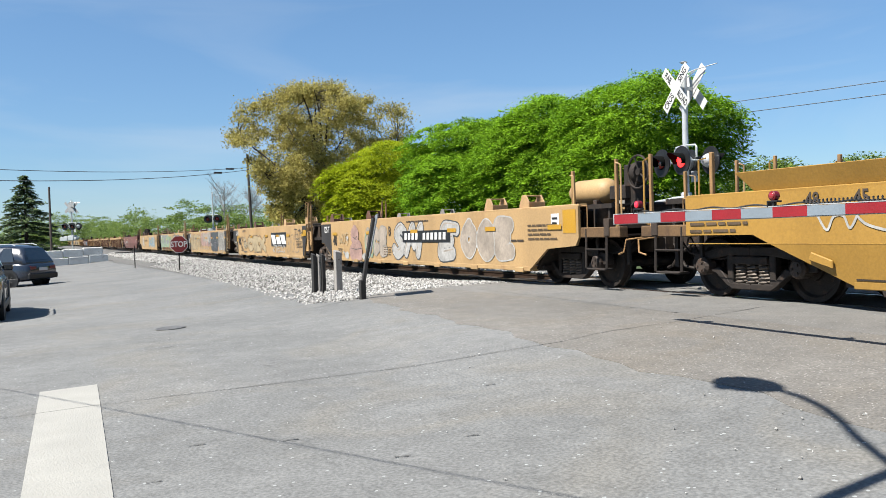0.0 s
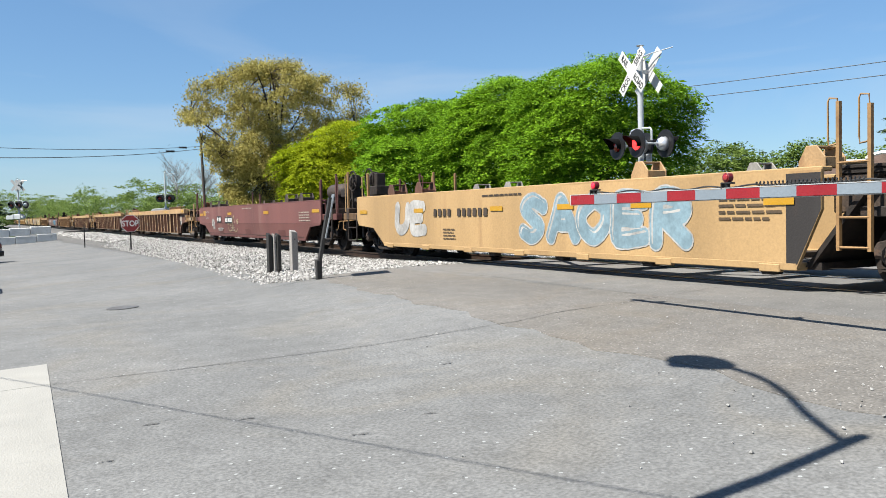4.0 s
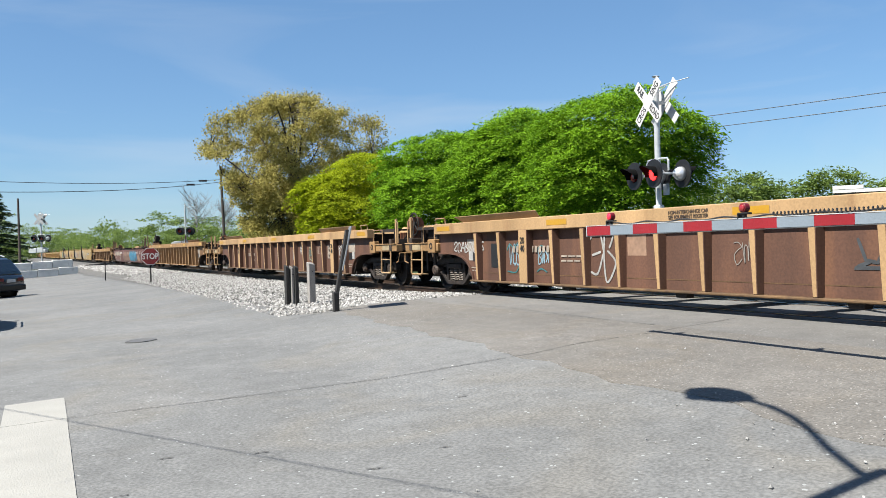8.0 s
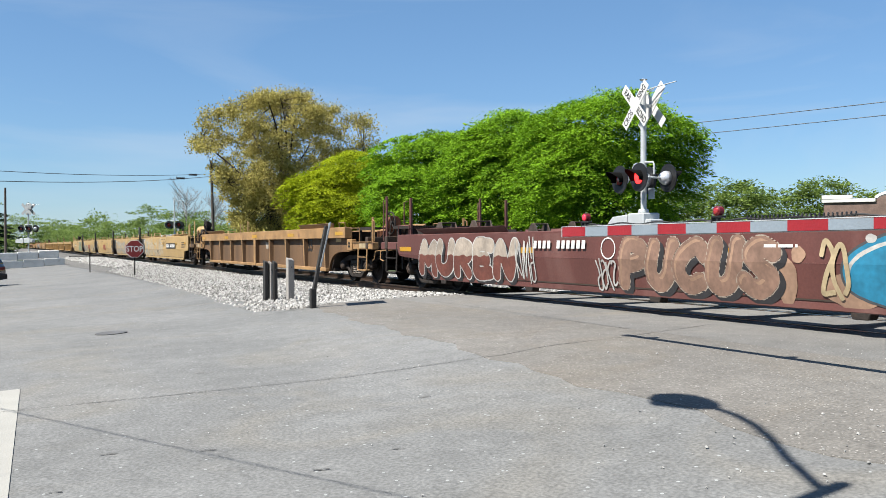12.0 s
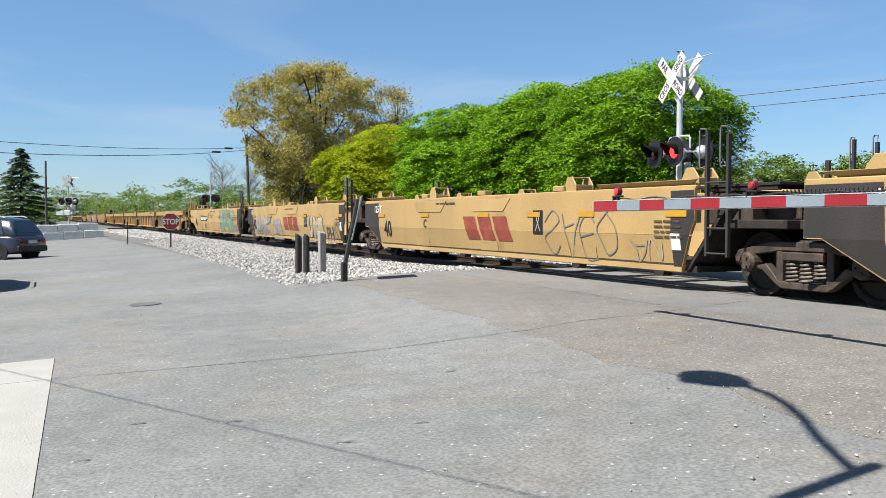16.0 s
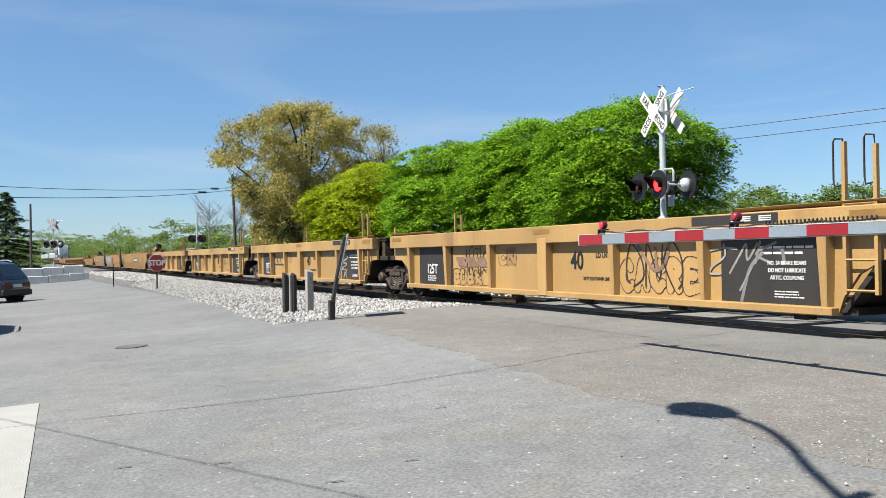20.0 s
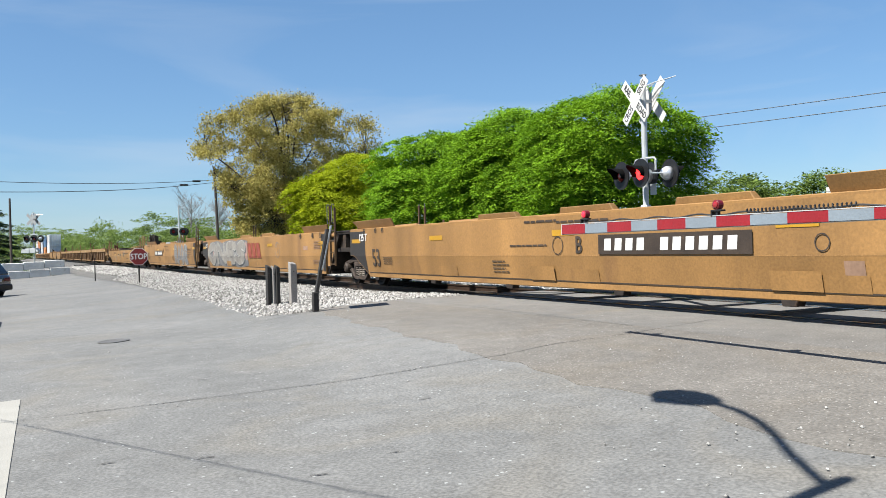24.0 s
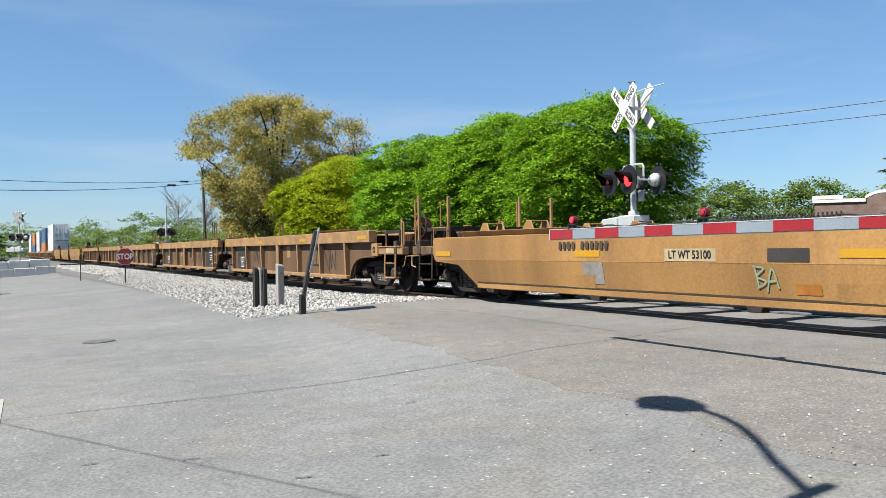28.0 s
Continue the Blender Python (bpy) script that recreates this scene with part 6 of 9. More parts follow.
piece(c, "RE", 7.3, 8.2, 0.80, 1.31, S["cream"], S["taupe"], 0.07, 0.014, seed=20)
blot(c, [(7.3, 0.62, 0.9, 0.22), (3.2, 1.0, 0.5, 0.16), (2.9, 0.7, 0.5, 0.12)], S["pink"], "faded pink sprayed patches")
blot(c, [(4.4, 1.05, 0.68, 0.36), (4.2, 0.7, 0.5, 0.2)], S["sky"], "bright pale blue sprayed patches")
piece(c, "A", 5.9, 7.4, 0.56, 1.43, S["cream"], BLACK, 0.10, 0.045, S["white"], seed=18, slant=-0.2)
piece(c, "B", 4.75, 6.4, 0.58, 1.43, S["steel"], BLACK, 0.135, 0.05, S["white"], seed=19, bulge=1.25)
piece(c, "K", 3.6, 4.9, 0.58, 1.43, S["sky"], BLACK, 0.12, 0.045, S["white"], seed=21)
bars(c, 2.7, 0.79, 0.9, 0.26, GREY_TEXT, 5)
tag_lines(c, 0.95, 1.45, 0.5, 0.74, WHITE, 4, 21, r=0.01)
tag_lines(c, 1.1, 1.5, 0.85, 1.25, S["white"], 2, 211, r=0.01)
side_text("125 T", 0.19, WHITE, c, 13.6, 1.26)
# pipes and sloped ledges along the foot of the side
for z in (0.40, 0.47):
    part("conduit", Shape().tube([(-1.50, 1.4, z), (-1.50, 13.2, z)], 0.022, 7), BRAKE_RUST if z < 0.45 else SILL, c, "rusty pipe along the side")
for u in (2.0, 4.7, 7.4, 10.1, 12.6):
    part("pipe_bracket", Shape().box((-1.53, u - 0.05, 0.33), (-1.45, u + 0.05, 0.52)), TAN, c, bevel=0.006)
for u in (4.4, 7.9, 11.4):
    part("ledge", Shape().prism([(u - 0.55, 0.50), (u + 0.55, 0.50), (u + 0.48, 0.56), (u - 0.48, 0.56)], -1.53, -1.45), TAN if u < 9 else S["mint"], c, "small sloped ledge", 0.006)
c = unit(5, "flat", "ac", TAN, TAN, "faded tan well car end unit with teal and white graffiti", dark=DARKPANEL, tank=True)
number_panel(c, 10.2, 1.05, 2.6, 0.26, None, GREY_TEXT)
piece(c, "SAOER", 3.6, 8.0, 0.42, 1.38, S["sky"], S["white"], 0.13, 0.025, S["white"], seed=22)
graffiti(c, 11.8, 13.4, 0.5, 1.36, S["white"], None, 2, 23)
stencils(c, 17.2, GREY_TEXT, 5)
c = unit(6, "smooth", "cc", MAROON, PALE_MAROON, "maroon container well car with large white figures", tank=True)
side_text("40", 0.46, S["white"], c, 15.03, 0.73)
side_text("CONTROLLED INTERCHANGE CAR", 0.05, S["white"], c, 13.78, 0.58)
side_text("SEE EQUIPMENT REGISTER", 0.05, S["white"], c, 13.9, 0.51)
strokes(c, [bend(q, 5) for q in ([(12.5, 0.68), (12.35, 0.5), (12.0, 0.52), (11.7, 0.64), (11.4, 0.46), (11.0, 0.6)], [(12.6, 1.1), (12.4, 0.72), (12.2, 0.95), (12.0, 0.7), (11.85, 0.95), (11.7, 0.66), (11.5, 1.1), (11.3, 0.8)], [(11.05, 0.95), (10.95, 0.8), (10.8, 0.82), (10.92, 0.9), (10.78, 0.97), (11.05, 0.88)])], 0.02, S["cream"], 0.012, "pale green spray strokes")
plate(c, 16.63, 1.23, 0.46, 0.2, REFLECT, label="yellow marker plate")
number_panel(c, 13.89, 0.955, 0.72, 0.27, BLACK, WHITE)
number_panel(c, 12.27, 0.93, 1.2, 0.25, BLACK, WHITE)
tag_lines(c, 15.8, 16.5, 1.0, 1.32, S["white"], 2, 24)
stencils(c, 18.9, S["pale"], 6)
for k in range(7, 11):
    dusty = k == 10
    plan = {7: (3.94, 19.1, 16, (2, 14)), 8: (3.94, 18.76, 16, (2, 14)), 9: (3.95, 18.65, 15, (1, 13)), 10: (3.95, 19.2, 16, (2, 14))}[k]
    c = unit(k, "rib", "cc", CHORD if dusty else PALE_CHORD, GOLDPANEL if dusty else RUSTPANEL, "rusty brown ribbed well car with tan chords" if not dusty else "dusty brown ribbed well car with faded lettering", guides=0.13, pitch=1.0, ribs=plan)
    L = JOINTS[k + 1] - JOINTS[k] + CLOSER.get(k, 0.0)
    pl = S["white"]
    if not dusty:
        plate(c, 5.42, 0.92, 0.6, 0.42, S["pale"], label="pale patch behind the figures")
    side_text("53", 0.36, GREY_TEXT, c, 5.42, 0.92)
    plate(c, L / 2, 0.45, L - 8, 0.014, DUSTPANEL, label="pressed seam along the side", name="panel_seam")
    for u in [plan[0] + (plan[1] - plan[0]) * q / plan[2] for q in plan[3]]:
        side_text("20", 0.12, BLACK, c, u, 1.08, x=-1.481)
        side_text("40", 0.12, BLACK, c, u, 0.93, x=-1.481)
    bars(c, L * 0.27, 1.385, 1.5, 0.09, GREY_TEXT)
    if k == 7:
        tag_lines(c, 11.7, 12.3, 0.75, 1.12, pl, 3, 31, r=0.016)
        tag_lines(c, 11.7, 12.2, 0.4, 0.72, pl, 3, 311, r=0.016)
        tag_lines(c, 10.55, 11.3, 0.75, 1.12, pl, 3, 32, r=0.018)
        tag_lines(c, 10.6, 11.2, 0.36, 0.72, pl, 3, 321, r=0.018)
        tag_lines(c, 4.8, 5.1, 0.64, 0.9, pl, 3, 322, r=0.016)
        tag_lines(c, 4.8, 5.1, 0.36, 0.6, pl, 3, 323, r=0.016)
        graffiti(c, 13.9, 14.6, 0.5, 0.9, S["teal"], S["sky"], 1, 33)
        tag_lines(c, 8.4, 9.3, 0.5, 1.15, S["pale"], 1, 34, r=0.025)
        tag_lines(c, 15.0, 15.7, 0.8, 1.2, S["mint"], 2, 35)
        tag_lines(c, 10.0, 10.5, 0.7, 1.1, S["black"], 2, 36)
    elif k == 8:
        strokes(c, [bend(q, 5) for q in ([(17.7, 0.9), (17.6, 1.02), (17.45, 0.95), (17.3, 1.05)], [(17.7, 0.5), (17.4, 0.48), (17.25, 0.62), (17.1, 0.8), (17.02, 0.78)], [(16.65, 0.9), (16.5, 0.98), (16.35, 0.94)], [(16.65, 0.5), (16.5, 0.56), (16.3, 0.5)])], 0.012, S["teal"], 0.006, "green wave outlines")
        tag_lines(c, 17.0, 17.6, 0.6, 1.0, S["sky"], 5, 37, r=0.014)
        tag_lines(c, 16.25, 16.6, 0.66, 0.9, S["sky"], 3, 38, r=0.014)
        tag_lines(c, 18.95, 19.95, 0.88, 1.08, pl, 6, 381, r=0.014)
        plate(c, 18.16, 0.8, 0.36, 0.48, BLACK, label="dark opening plate")
        side_text("NON-INTERCHANGE CAR", 0.055, GREY_TEXT, c, 12.5, 1.42, x=-1.476)
        side_text("SEE EQUIPMENT REGISTER", 0.055, GREY_TEXT, c, 12.5, 1.35, x=-1.476)
        tag_lines(c, 14.3, 15.0, 0.45, 1.2, pl, 2, 39, r=0.02)
        plate(c, 13.8, 1.0, 0.45, 0.4, S["peach"])
        tag_lines(c, 11.5, 11.8, 0.7, 1.0, S["silver"], 2, 40, r=0.006)
        strokes(c, [[(9.9, 1.0), (9.8, 0.75), (9.65, 0.72), (9.5, 1.0)], [(9.72, 0.74), (9.95, 0.66), (9.5, 0.66)]], 0.022, S["slate"], 0.004, "smudged dark arrow shape")
        bars(c, 15.5, 0.75, 0.7, 0.16, S["pale"], 2)
        tag_lines(c, 18.6, 19.1, 0.9, 1.1, pl, 3, 41)
    elif k == 9:
        tag_lines(c, 4.12, 4.7, 0.8, 1.1, pl, 5, 42, r=0.014)
        tag_lines(c, 4.3, 4.68, 0.46, 0.72, pl, 3, 421, r=0.014)
        tag_lines(c, 6.1, 6.68, 0.86, 1.08, S["pale"], 6, 422, r=0.006)
        tag_lines(c, 6.95, 7.5, 0.78, 0.98, S["teal"], 5, 43, r=0.013)
        strokes(c, [[(7.56, 0.9), (7.5, 1.06), (7.3, 1.03), (7.12, 1.08), (6.95, 1.02), (6.9, 0.85), (6.96, 0.68), (7.15, 0.72), (7.3, 0.64), (7.52, 0.7), (7.56, 0.9)]], 0.013, S["mint"], 0.006, "green cloud outline")
        tag_lines(c, 7.9, 8.5, 0.84, 1.08, pl, 4, 423, r=0.013)
        strokes(c, [[(8.5, 0.98), (8.1, 0.84), (7.9, 0.62), (8.25, 0.74), (8.1, 0.9)]], 0.012, pl, 0.006, "white arrow stroke")
        tag_lines(c, 8.92, 9.36, 0.66, 0.94, pl, 5, 44, r=0.014)
        strokes(c, [[(9.2, 0.62), (9.05, 0.58), (9.12, 0.65), (8.95, 0.57)]], 0.012, pl, 0.006, "white underline")
        tag_lines(c, 11.1, 11.3, 0.62, 1.05, S["pale"], 1, 424, r=0.009)
        plate(c, 13.1, 0.82, 0.32, 0.4, S["peach"], label="faded peach patch")
        number_panel(c, 15.0, 0.84, 1.2, 0.2, None, S["pale"])
        bars(c, 14.7, 0.62, 0.5, 0.14, S["pale"], 2)
    else:
        plate(c, 8.4, 1.0, 0.95, 0.32, GREY_TEXT)
        plate(c, 9.8, 1.0, 0.95, 0.32, GREY_TEXT)
        tag_lines(c, 12.5, 13.2, 0.5, 1.15, S["pale"], 1, 45)
        for u0, u1, z0, q in ((13.87, 14.2, 0.7, 459), (14.59, 15.0, 0.54, 457), (16.45, 16.95, 0.6, 458), (17.6, 17.85, 0.55, 455)):
            tag_lines(c, u0, u1, z0, 1.1, S["pale"], 1, q, r=0.008)
        plate(c, 14.02, 0.87, 0.4, 0.34, DARKPANEL, label="dark emblem patch")
        bars(c, 15.75, 0.7, 0.85, 0.1, GREY_TEXT)
        bars(c, 15.6, 0.78, 1.1, 0.12, GREY_TEXT)
    for u, flip in ((L - 3.62, 1), (3.62, -1)):
        plate(c, u, 1.02, 0.55, 0.24, S["pale"])
        plate(c, u - 0.12 * flip, 0.78, 0.3, 0.2, BLACK, label="black placard board")
        plate(c, u + 0.12 * flip, 0.8, 0.18, 0.2, S["white"])
        bars(c, u - 0.08 * flip, 0.52, 0.36, 0.12, S["pale"], 2)
    if k != 9:
        number_panel(c, 16.2 if dusty else 16.75, 0.92, 1.6, 0.2, DARKPANEL if dusty else None, S["pale"])
c = unit(11, "low", "cc", MAROON, MAROON, "maroon well car with blue and peach bubble graffiti", floor="oval", guides=0.12, lead=2.6)
blot(c, [(10.3, 0.5, 0.4, 0.2), (11.2, 0.6, 0.16, 0.3), (11.0, 0.9, 0.1, 0.1), (4.9, 0.6, 0.7, 0.26)], S["peach"], "faint orange sprayed clouds")
piece(c, "CDEO", 5.9, 10.35, 0.30, 1.20, S["blue"], S["slate"], 0.2, 0.03, S["white"], seed=46, bulge=1.2)
blot(c, [(10.05, 1.08, 0.07, 0.05), (9.8, 1.1, 0.07, 0.045), (9.6, 0.98, 0.03, 0.03)], S["white"], "white paint dots")
piece(c, "PUCUS", 11.3, 14.25, 0.30, 1.18, S["taupe"], S["pale"], 0.125, 0.016, S["peach"], shadow=S["black"], slant=0.15, seed=47, bulge=1.25)
piece(c, "MUREN", 17.2, 21.2, 0.30, 1.18, S["pale"], S["white"], 0.13, 0.024, shadow=S["black"], low=(S["brick"], 0.80), slant=0.2, seed=48, bulge=1.15)
tag_lines(c, 16.6, 17.2, 0.4, 1.1, S["white"], 4, 482, r=0.016)
tag_lines(c, 10.35, 10.7, 0.4, 1.0, S["cream"], 2, 484, r=0.03)
strokes(c, [[(14.53 + 0.17 * math.cos(a), 0.96 + 0.16 * math.sin(a)) for a in np.linspace(0, 6.283, 17)]], 0.01, WHITE, 0.006, "stencilled ring", "stencil_ring")
number_panel(c, 15.8, 1.02, 1.7, 0.22, None, WHITE)
tag_lines(c, 14.35, 14.85, 0.36, 0.8, S["white"], 4, 49, r=0.016)
for w, u in (("53", 4.95), ("48", 5.7), ("45", 6.15)):
    side_text(w, 0.13, WHITE, c, u, 1.0)
bars(c, 3.7, 1.0, 0.7, 0.2, WHITE, 3)
bars(c, 11.25, 1.0, 0.5, 0.09, WHITE)
plate(c, 4.45, 0.62, 0.7, 0.34, DARKPANEL)
c = unit(12, "rib", "cc", CHORD, DUSTPANEL, "tan and brown ribbed well car, rust-stained", guides=0.13)
side_text("53", 0.4, BLACK, c, 5.4, 1.0)
emblem(c, 9.9, 1.0, 0.9, 0.24, S["pale"])
plate(c, 2.9, 1.2, 0.4, 0.2, REFLECT)
plate(c, 4.2, 0.9, 0.35, 0.3, DARKPANEL)
# yellow five-unit car
c = unit(13, "smooth", "ca", YELLOW, YELLOW, "yellow well car end unit with white swooping graffiti", dark=DARKPANEL, guides=0.08, tank=True)
piece(c, "SOSCUR", 8.9, 16.2, 0.34, 1.40, S["cream"], S["white"], 0.10, 0.035, seed=51)
blot(c, [(15.3, 0.62, 0.2, 0.1), (14.9, 1.1, 0.12, 0.2), (14.8, 0.6, 0.1, 0.18)], S["sky"], "pale blue sprayed accents", hole=0.45)
side_text("40", 0.35, BLACK, c, 16.0, 0.87)
side_text("125 T", 0.19, WHITE, c, 16.1, 1.26)
side_text("A", 0.3, GREY_TEXT, c, 8.55, 1.08)
number_panel(c, 6.3, 0.98, 2.9, 0.28, BLACK, WHITE)
stencils(c, 17.4, GREY_TEXT, 9)
c = unit(14, "smooth", "aa", YELLOW, YELLOW, "yellow well car unit with white graffiti and red emblem", dark=DARKPANEL, guides=0.08)
emblem(c, 7.95, 0.84, 1.6, 0.5, S["red"])
piece(c, "OXSOS", 8.75, 14.05, 0.34, 1.40, S["silver"], S["white"], 0.10, 0.035, seed=53)
wash(c, 2.9, 6.4, 0.36, 1.36, S["cream"], 6, 156)
piece(c, "AREOB", 2.75, 6.6, 0.32, 1.40, S["pale"], S["white"], 0.11, 0.02, low=(S["cream"], 0.78), slant=0.12, seed=55)
piece(c, "AREOB", 2.75, 6.6, 0.32, 1.40, None, S["black"], 0.128, 0.016, slant=0.12, seed=55)
side_text("125 T", 0.19, WHITE, c, 14.1, 1.26)
c = unit(15, "smooth", "aa", YELLOW, YELLOW, "clean yellow well car unit with a faded red emblem", dark=DARKPANEL, guides=0.08)
emblem(c, 7.75, 0.83, 1.9, 0.48, S["red"])
side_text("40", 0.42, BLACK, c, 13.3, 0.74)
side_text("125 T", 0.19, WHITE, c, 14.0, 1.26)
side_text("C", 0.2, GREY_TEXT, c, 10.85, 0.9)
ribbon_plate(c, 5.72, 0.96)
tag_lines(c, 3.3, 5.5, 0.42, 1.1, S["grey"], 4, 57)
tag_lines(c, 2.2, 3.0, 0.4, 0.7, S["pale"], 2, 572)
bars(c, 2.1, 0.88, 0.62, 0.3, GREY_TEXT, 4)
plate(c, 1.95, 0.7, 0.2, 0.24, WHITE, label="white paper notice")
bars(c, 9.7, 1.36, 1.0, 0.1, GREY_TEXT)
c = unit(16, "smooth", "aa", YELLOW, YELLOW, "yellow well car unit with red emblem and black lettered graffiti", dark=DARKPANEL, guides=0.08)
emblem(c, 7.75, 0.83, 1.9, 0.48, S["red"])
piece(c, "AK", 10.6, 13.55, 0.32, 1.22, S["silver"], None, 0.13, shadow=S["grey"], seed=60)
tag_lines(c, 11.0, 13.2, 0.34, 0.62, S["grey"], 6, 582, r=0.02)
wash(c, 9.1, 10.2, 0.4, 1.05, S["silver"], 6, 583)
piece(c, "TA", 9.0, 10.4, 0.37, 1.02, S["silver"], S["grey"], 0.11, 0.016, seed=58)
ribbon_plate(c, 5.75, 0.95)
piece(c, "UNB", 3.62, 5.45, 0.31, 1.16, S["cream"], S["slate"], 0.11, 0.02, S["white"], seed=59, bulge=1.1)
side_text("PH", 0.46, S["slate"], c, 2.97, 0.5, wide=0.95)
tag_lines(c, 1.9, 2.5, 0.35, 0.95, S["slate"], 2, 584)
side_text("40", 0.42, BLACK, c, 13.58, 0.74)
side_text("C", 0.2, GREY_TEXT, c, 10.82, 0.9)
side_text("125 T", 0.19, WHITE, c, 13.95, 1.26)
plate(c, 1.9, 0.78, 0.22, 0.26, WHITE, label="white paper notice")
bars(c, 2.1, 1.0, 0.6, 0.07, GREY_TEXT)
bars(c, 2.1, 0.86, 0.5, 0.12, GREY_TEXT, 2)
bars(c, 7.9, 1.36, 1.2, 0.1, GREY_TEXT)
c = unit(17, "smooth", "ac", YELLOW, YELLOW, "yellow well car end unit with pale green graffiti block", dark=DARKPANEL, guides=0.08, tank=True)
number_panel(c, 11.2, 1.0, 2.2, 0.26, BROWN_PANEL, WHITE)
blot(c, [(2.4, 0.42, 0.42, 0.3), (6.7, 0.42, 0.34, 0.24)], S["pink"], "pink sprayed mounds beside the green block")
block(c, 2.72, 6.5, 0.31, 1.45, S["sage"], 45, "long block of sage green spray paint")
strokes(c, [bend(q, 5) for q in ([(3.45, 1.25), (3.1, 1.2), (2.85, 0.9), (2.72, 0.5), (2.66, 0.32)], [(6.45, 1.0), (6.3, 0.85), (6.1, 0.9), (6.2, 1.05)], [(6.45, 0.8), (6.6, 0.6), (6.45, 0.32)])], 0.022, S["white"], 0.010, "white edge strokes")
for q in (3.35, 4.0, 4.6, 5.2, 5.8):
    blot(c, [(q, 0.36, 0.06, 0.08)], S["brick"], "dark red pointed accents")
for q in (3.75, 4.3, 4.95, 5.25, 5.75):
    blot(c, [(q, 1.12, 0.07, 0.17)], S["brick"], "dark red accents inside the letters")
strokes(c, [[(5.3, 1.32), (5.22, 1.08), (5.08, 0.92), (4.92, 1.0), (4.88, 1.3)], [(4.62, 1.32), (4.55, 0.95), (4.36, 1.2), (4.2, 0.93), (4.12, 1.3)], [(3.9, 1.3), (3.86, 0.93), (3.6, 0.95), (3.66, 1.26)], [(6.1, 1.3), (5.7, 1.3), (6.0, 1.05), (5.6, 0.88), (6.05, 0.84)]], 0.022, S["white"], 0.012, "white spray-painted strokes")
strokes(c, [[(6.4, 1.35), (6.28, 0.9), (6.4, 0.5), (6.22, 0.34)], [(2.95, 1.2), (2.8, 0.8), (2.66, 0.4)]], 0.016, S["red"], 0.005, "thin red outline strokes")
tag_lines(c, 2.2, 2.75, 0.36, 0.72, S["pink"], 2, 611, r=0.025)
bars(c, 3.2, 0.98, 0.6, 0.2, S["red"], 2)
side_text("40", 0.42, BLACK, c, 13.8, 0.76)
side_text("B", 0.26, GREY_TEXT, c, 9.6, 1.15)
stencils(c, 17.3, GREY_TEXT, 10)


def ribbed_unit(k, ends, paint, panel, label, seed, tags=True):
    c = unit(k, "rib", ends, paint, panel, label, dark=DARKPANEL, guides=0.06, gear_mat=GRIME)
    L = JOINTS[k + 1] - JOINTS[k]
    if ends[1] == "a":
        side_text("125T", 0.22, WHITE, c, L - 2.85, 0.70, x=-1.342)
        bars(c, L - 2.85, 0.5, 0.5, 0.14, WHITE, 3, seed=seed)
    if ends[0] == "a":
        bars(c, 2.35, 1.02, 0.85, 0.14, WHITE, 2, seed=seed + 1)
        for z, words in ((0.86, "NO. 24 BRAKE BEAMS"), (0.77, "DO NOT LUBRICATE"), (0.68, "ARTIC. COUPLING")):
            side_text(words, 0.05, WHITE, c, 2.35, z, x=-1.342)
        bars(c, 2.3, 0.48, 0.5, 0.1, WHITE, 3, seed=seed + 3)
    at = 8.6 if k == 18 else 6.8
    side_text("40", 0.30, BLACK, c, at, 0.88)
    side_text("LD LMT", 0.09, GREY_TEXT, c, at - 0.72, 0.98)
    bars(c, at - 1.0, 0.98, 0.16, 0.07, GREY_TEXT, 1, seed=seed)
    side_text("20 FT CONTAINER LIMIT", 0.055, GREY_TEXT, c, at - 0.55, 0.60)
    bars(c, L * 0.5, 1.385, 1.3, 0.1, GREY_TEXT, 1, seed=seed)
    plate(c, at + 2.2, 0.98, 0.36, 0.34, CHORD)
    if tags:
        tag_lines(c, L - 5.4, L - 4.4, 0.6, 1.15, BLACK, 4, seed)
        tag_lines(c, L * 0.27, L * 0.36, 0.5, 1.1, S["black"], 3, seed + 2, r=0.014)
    return c


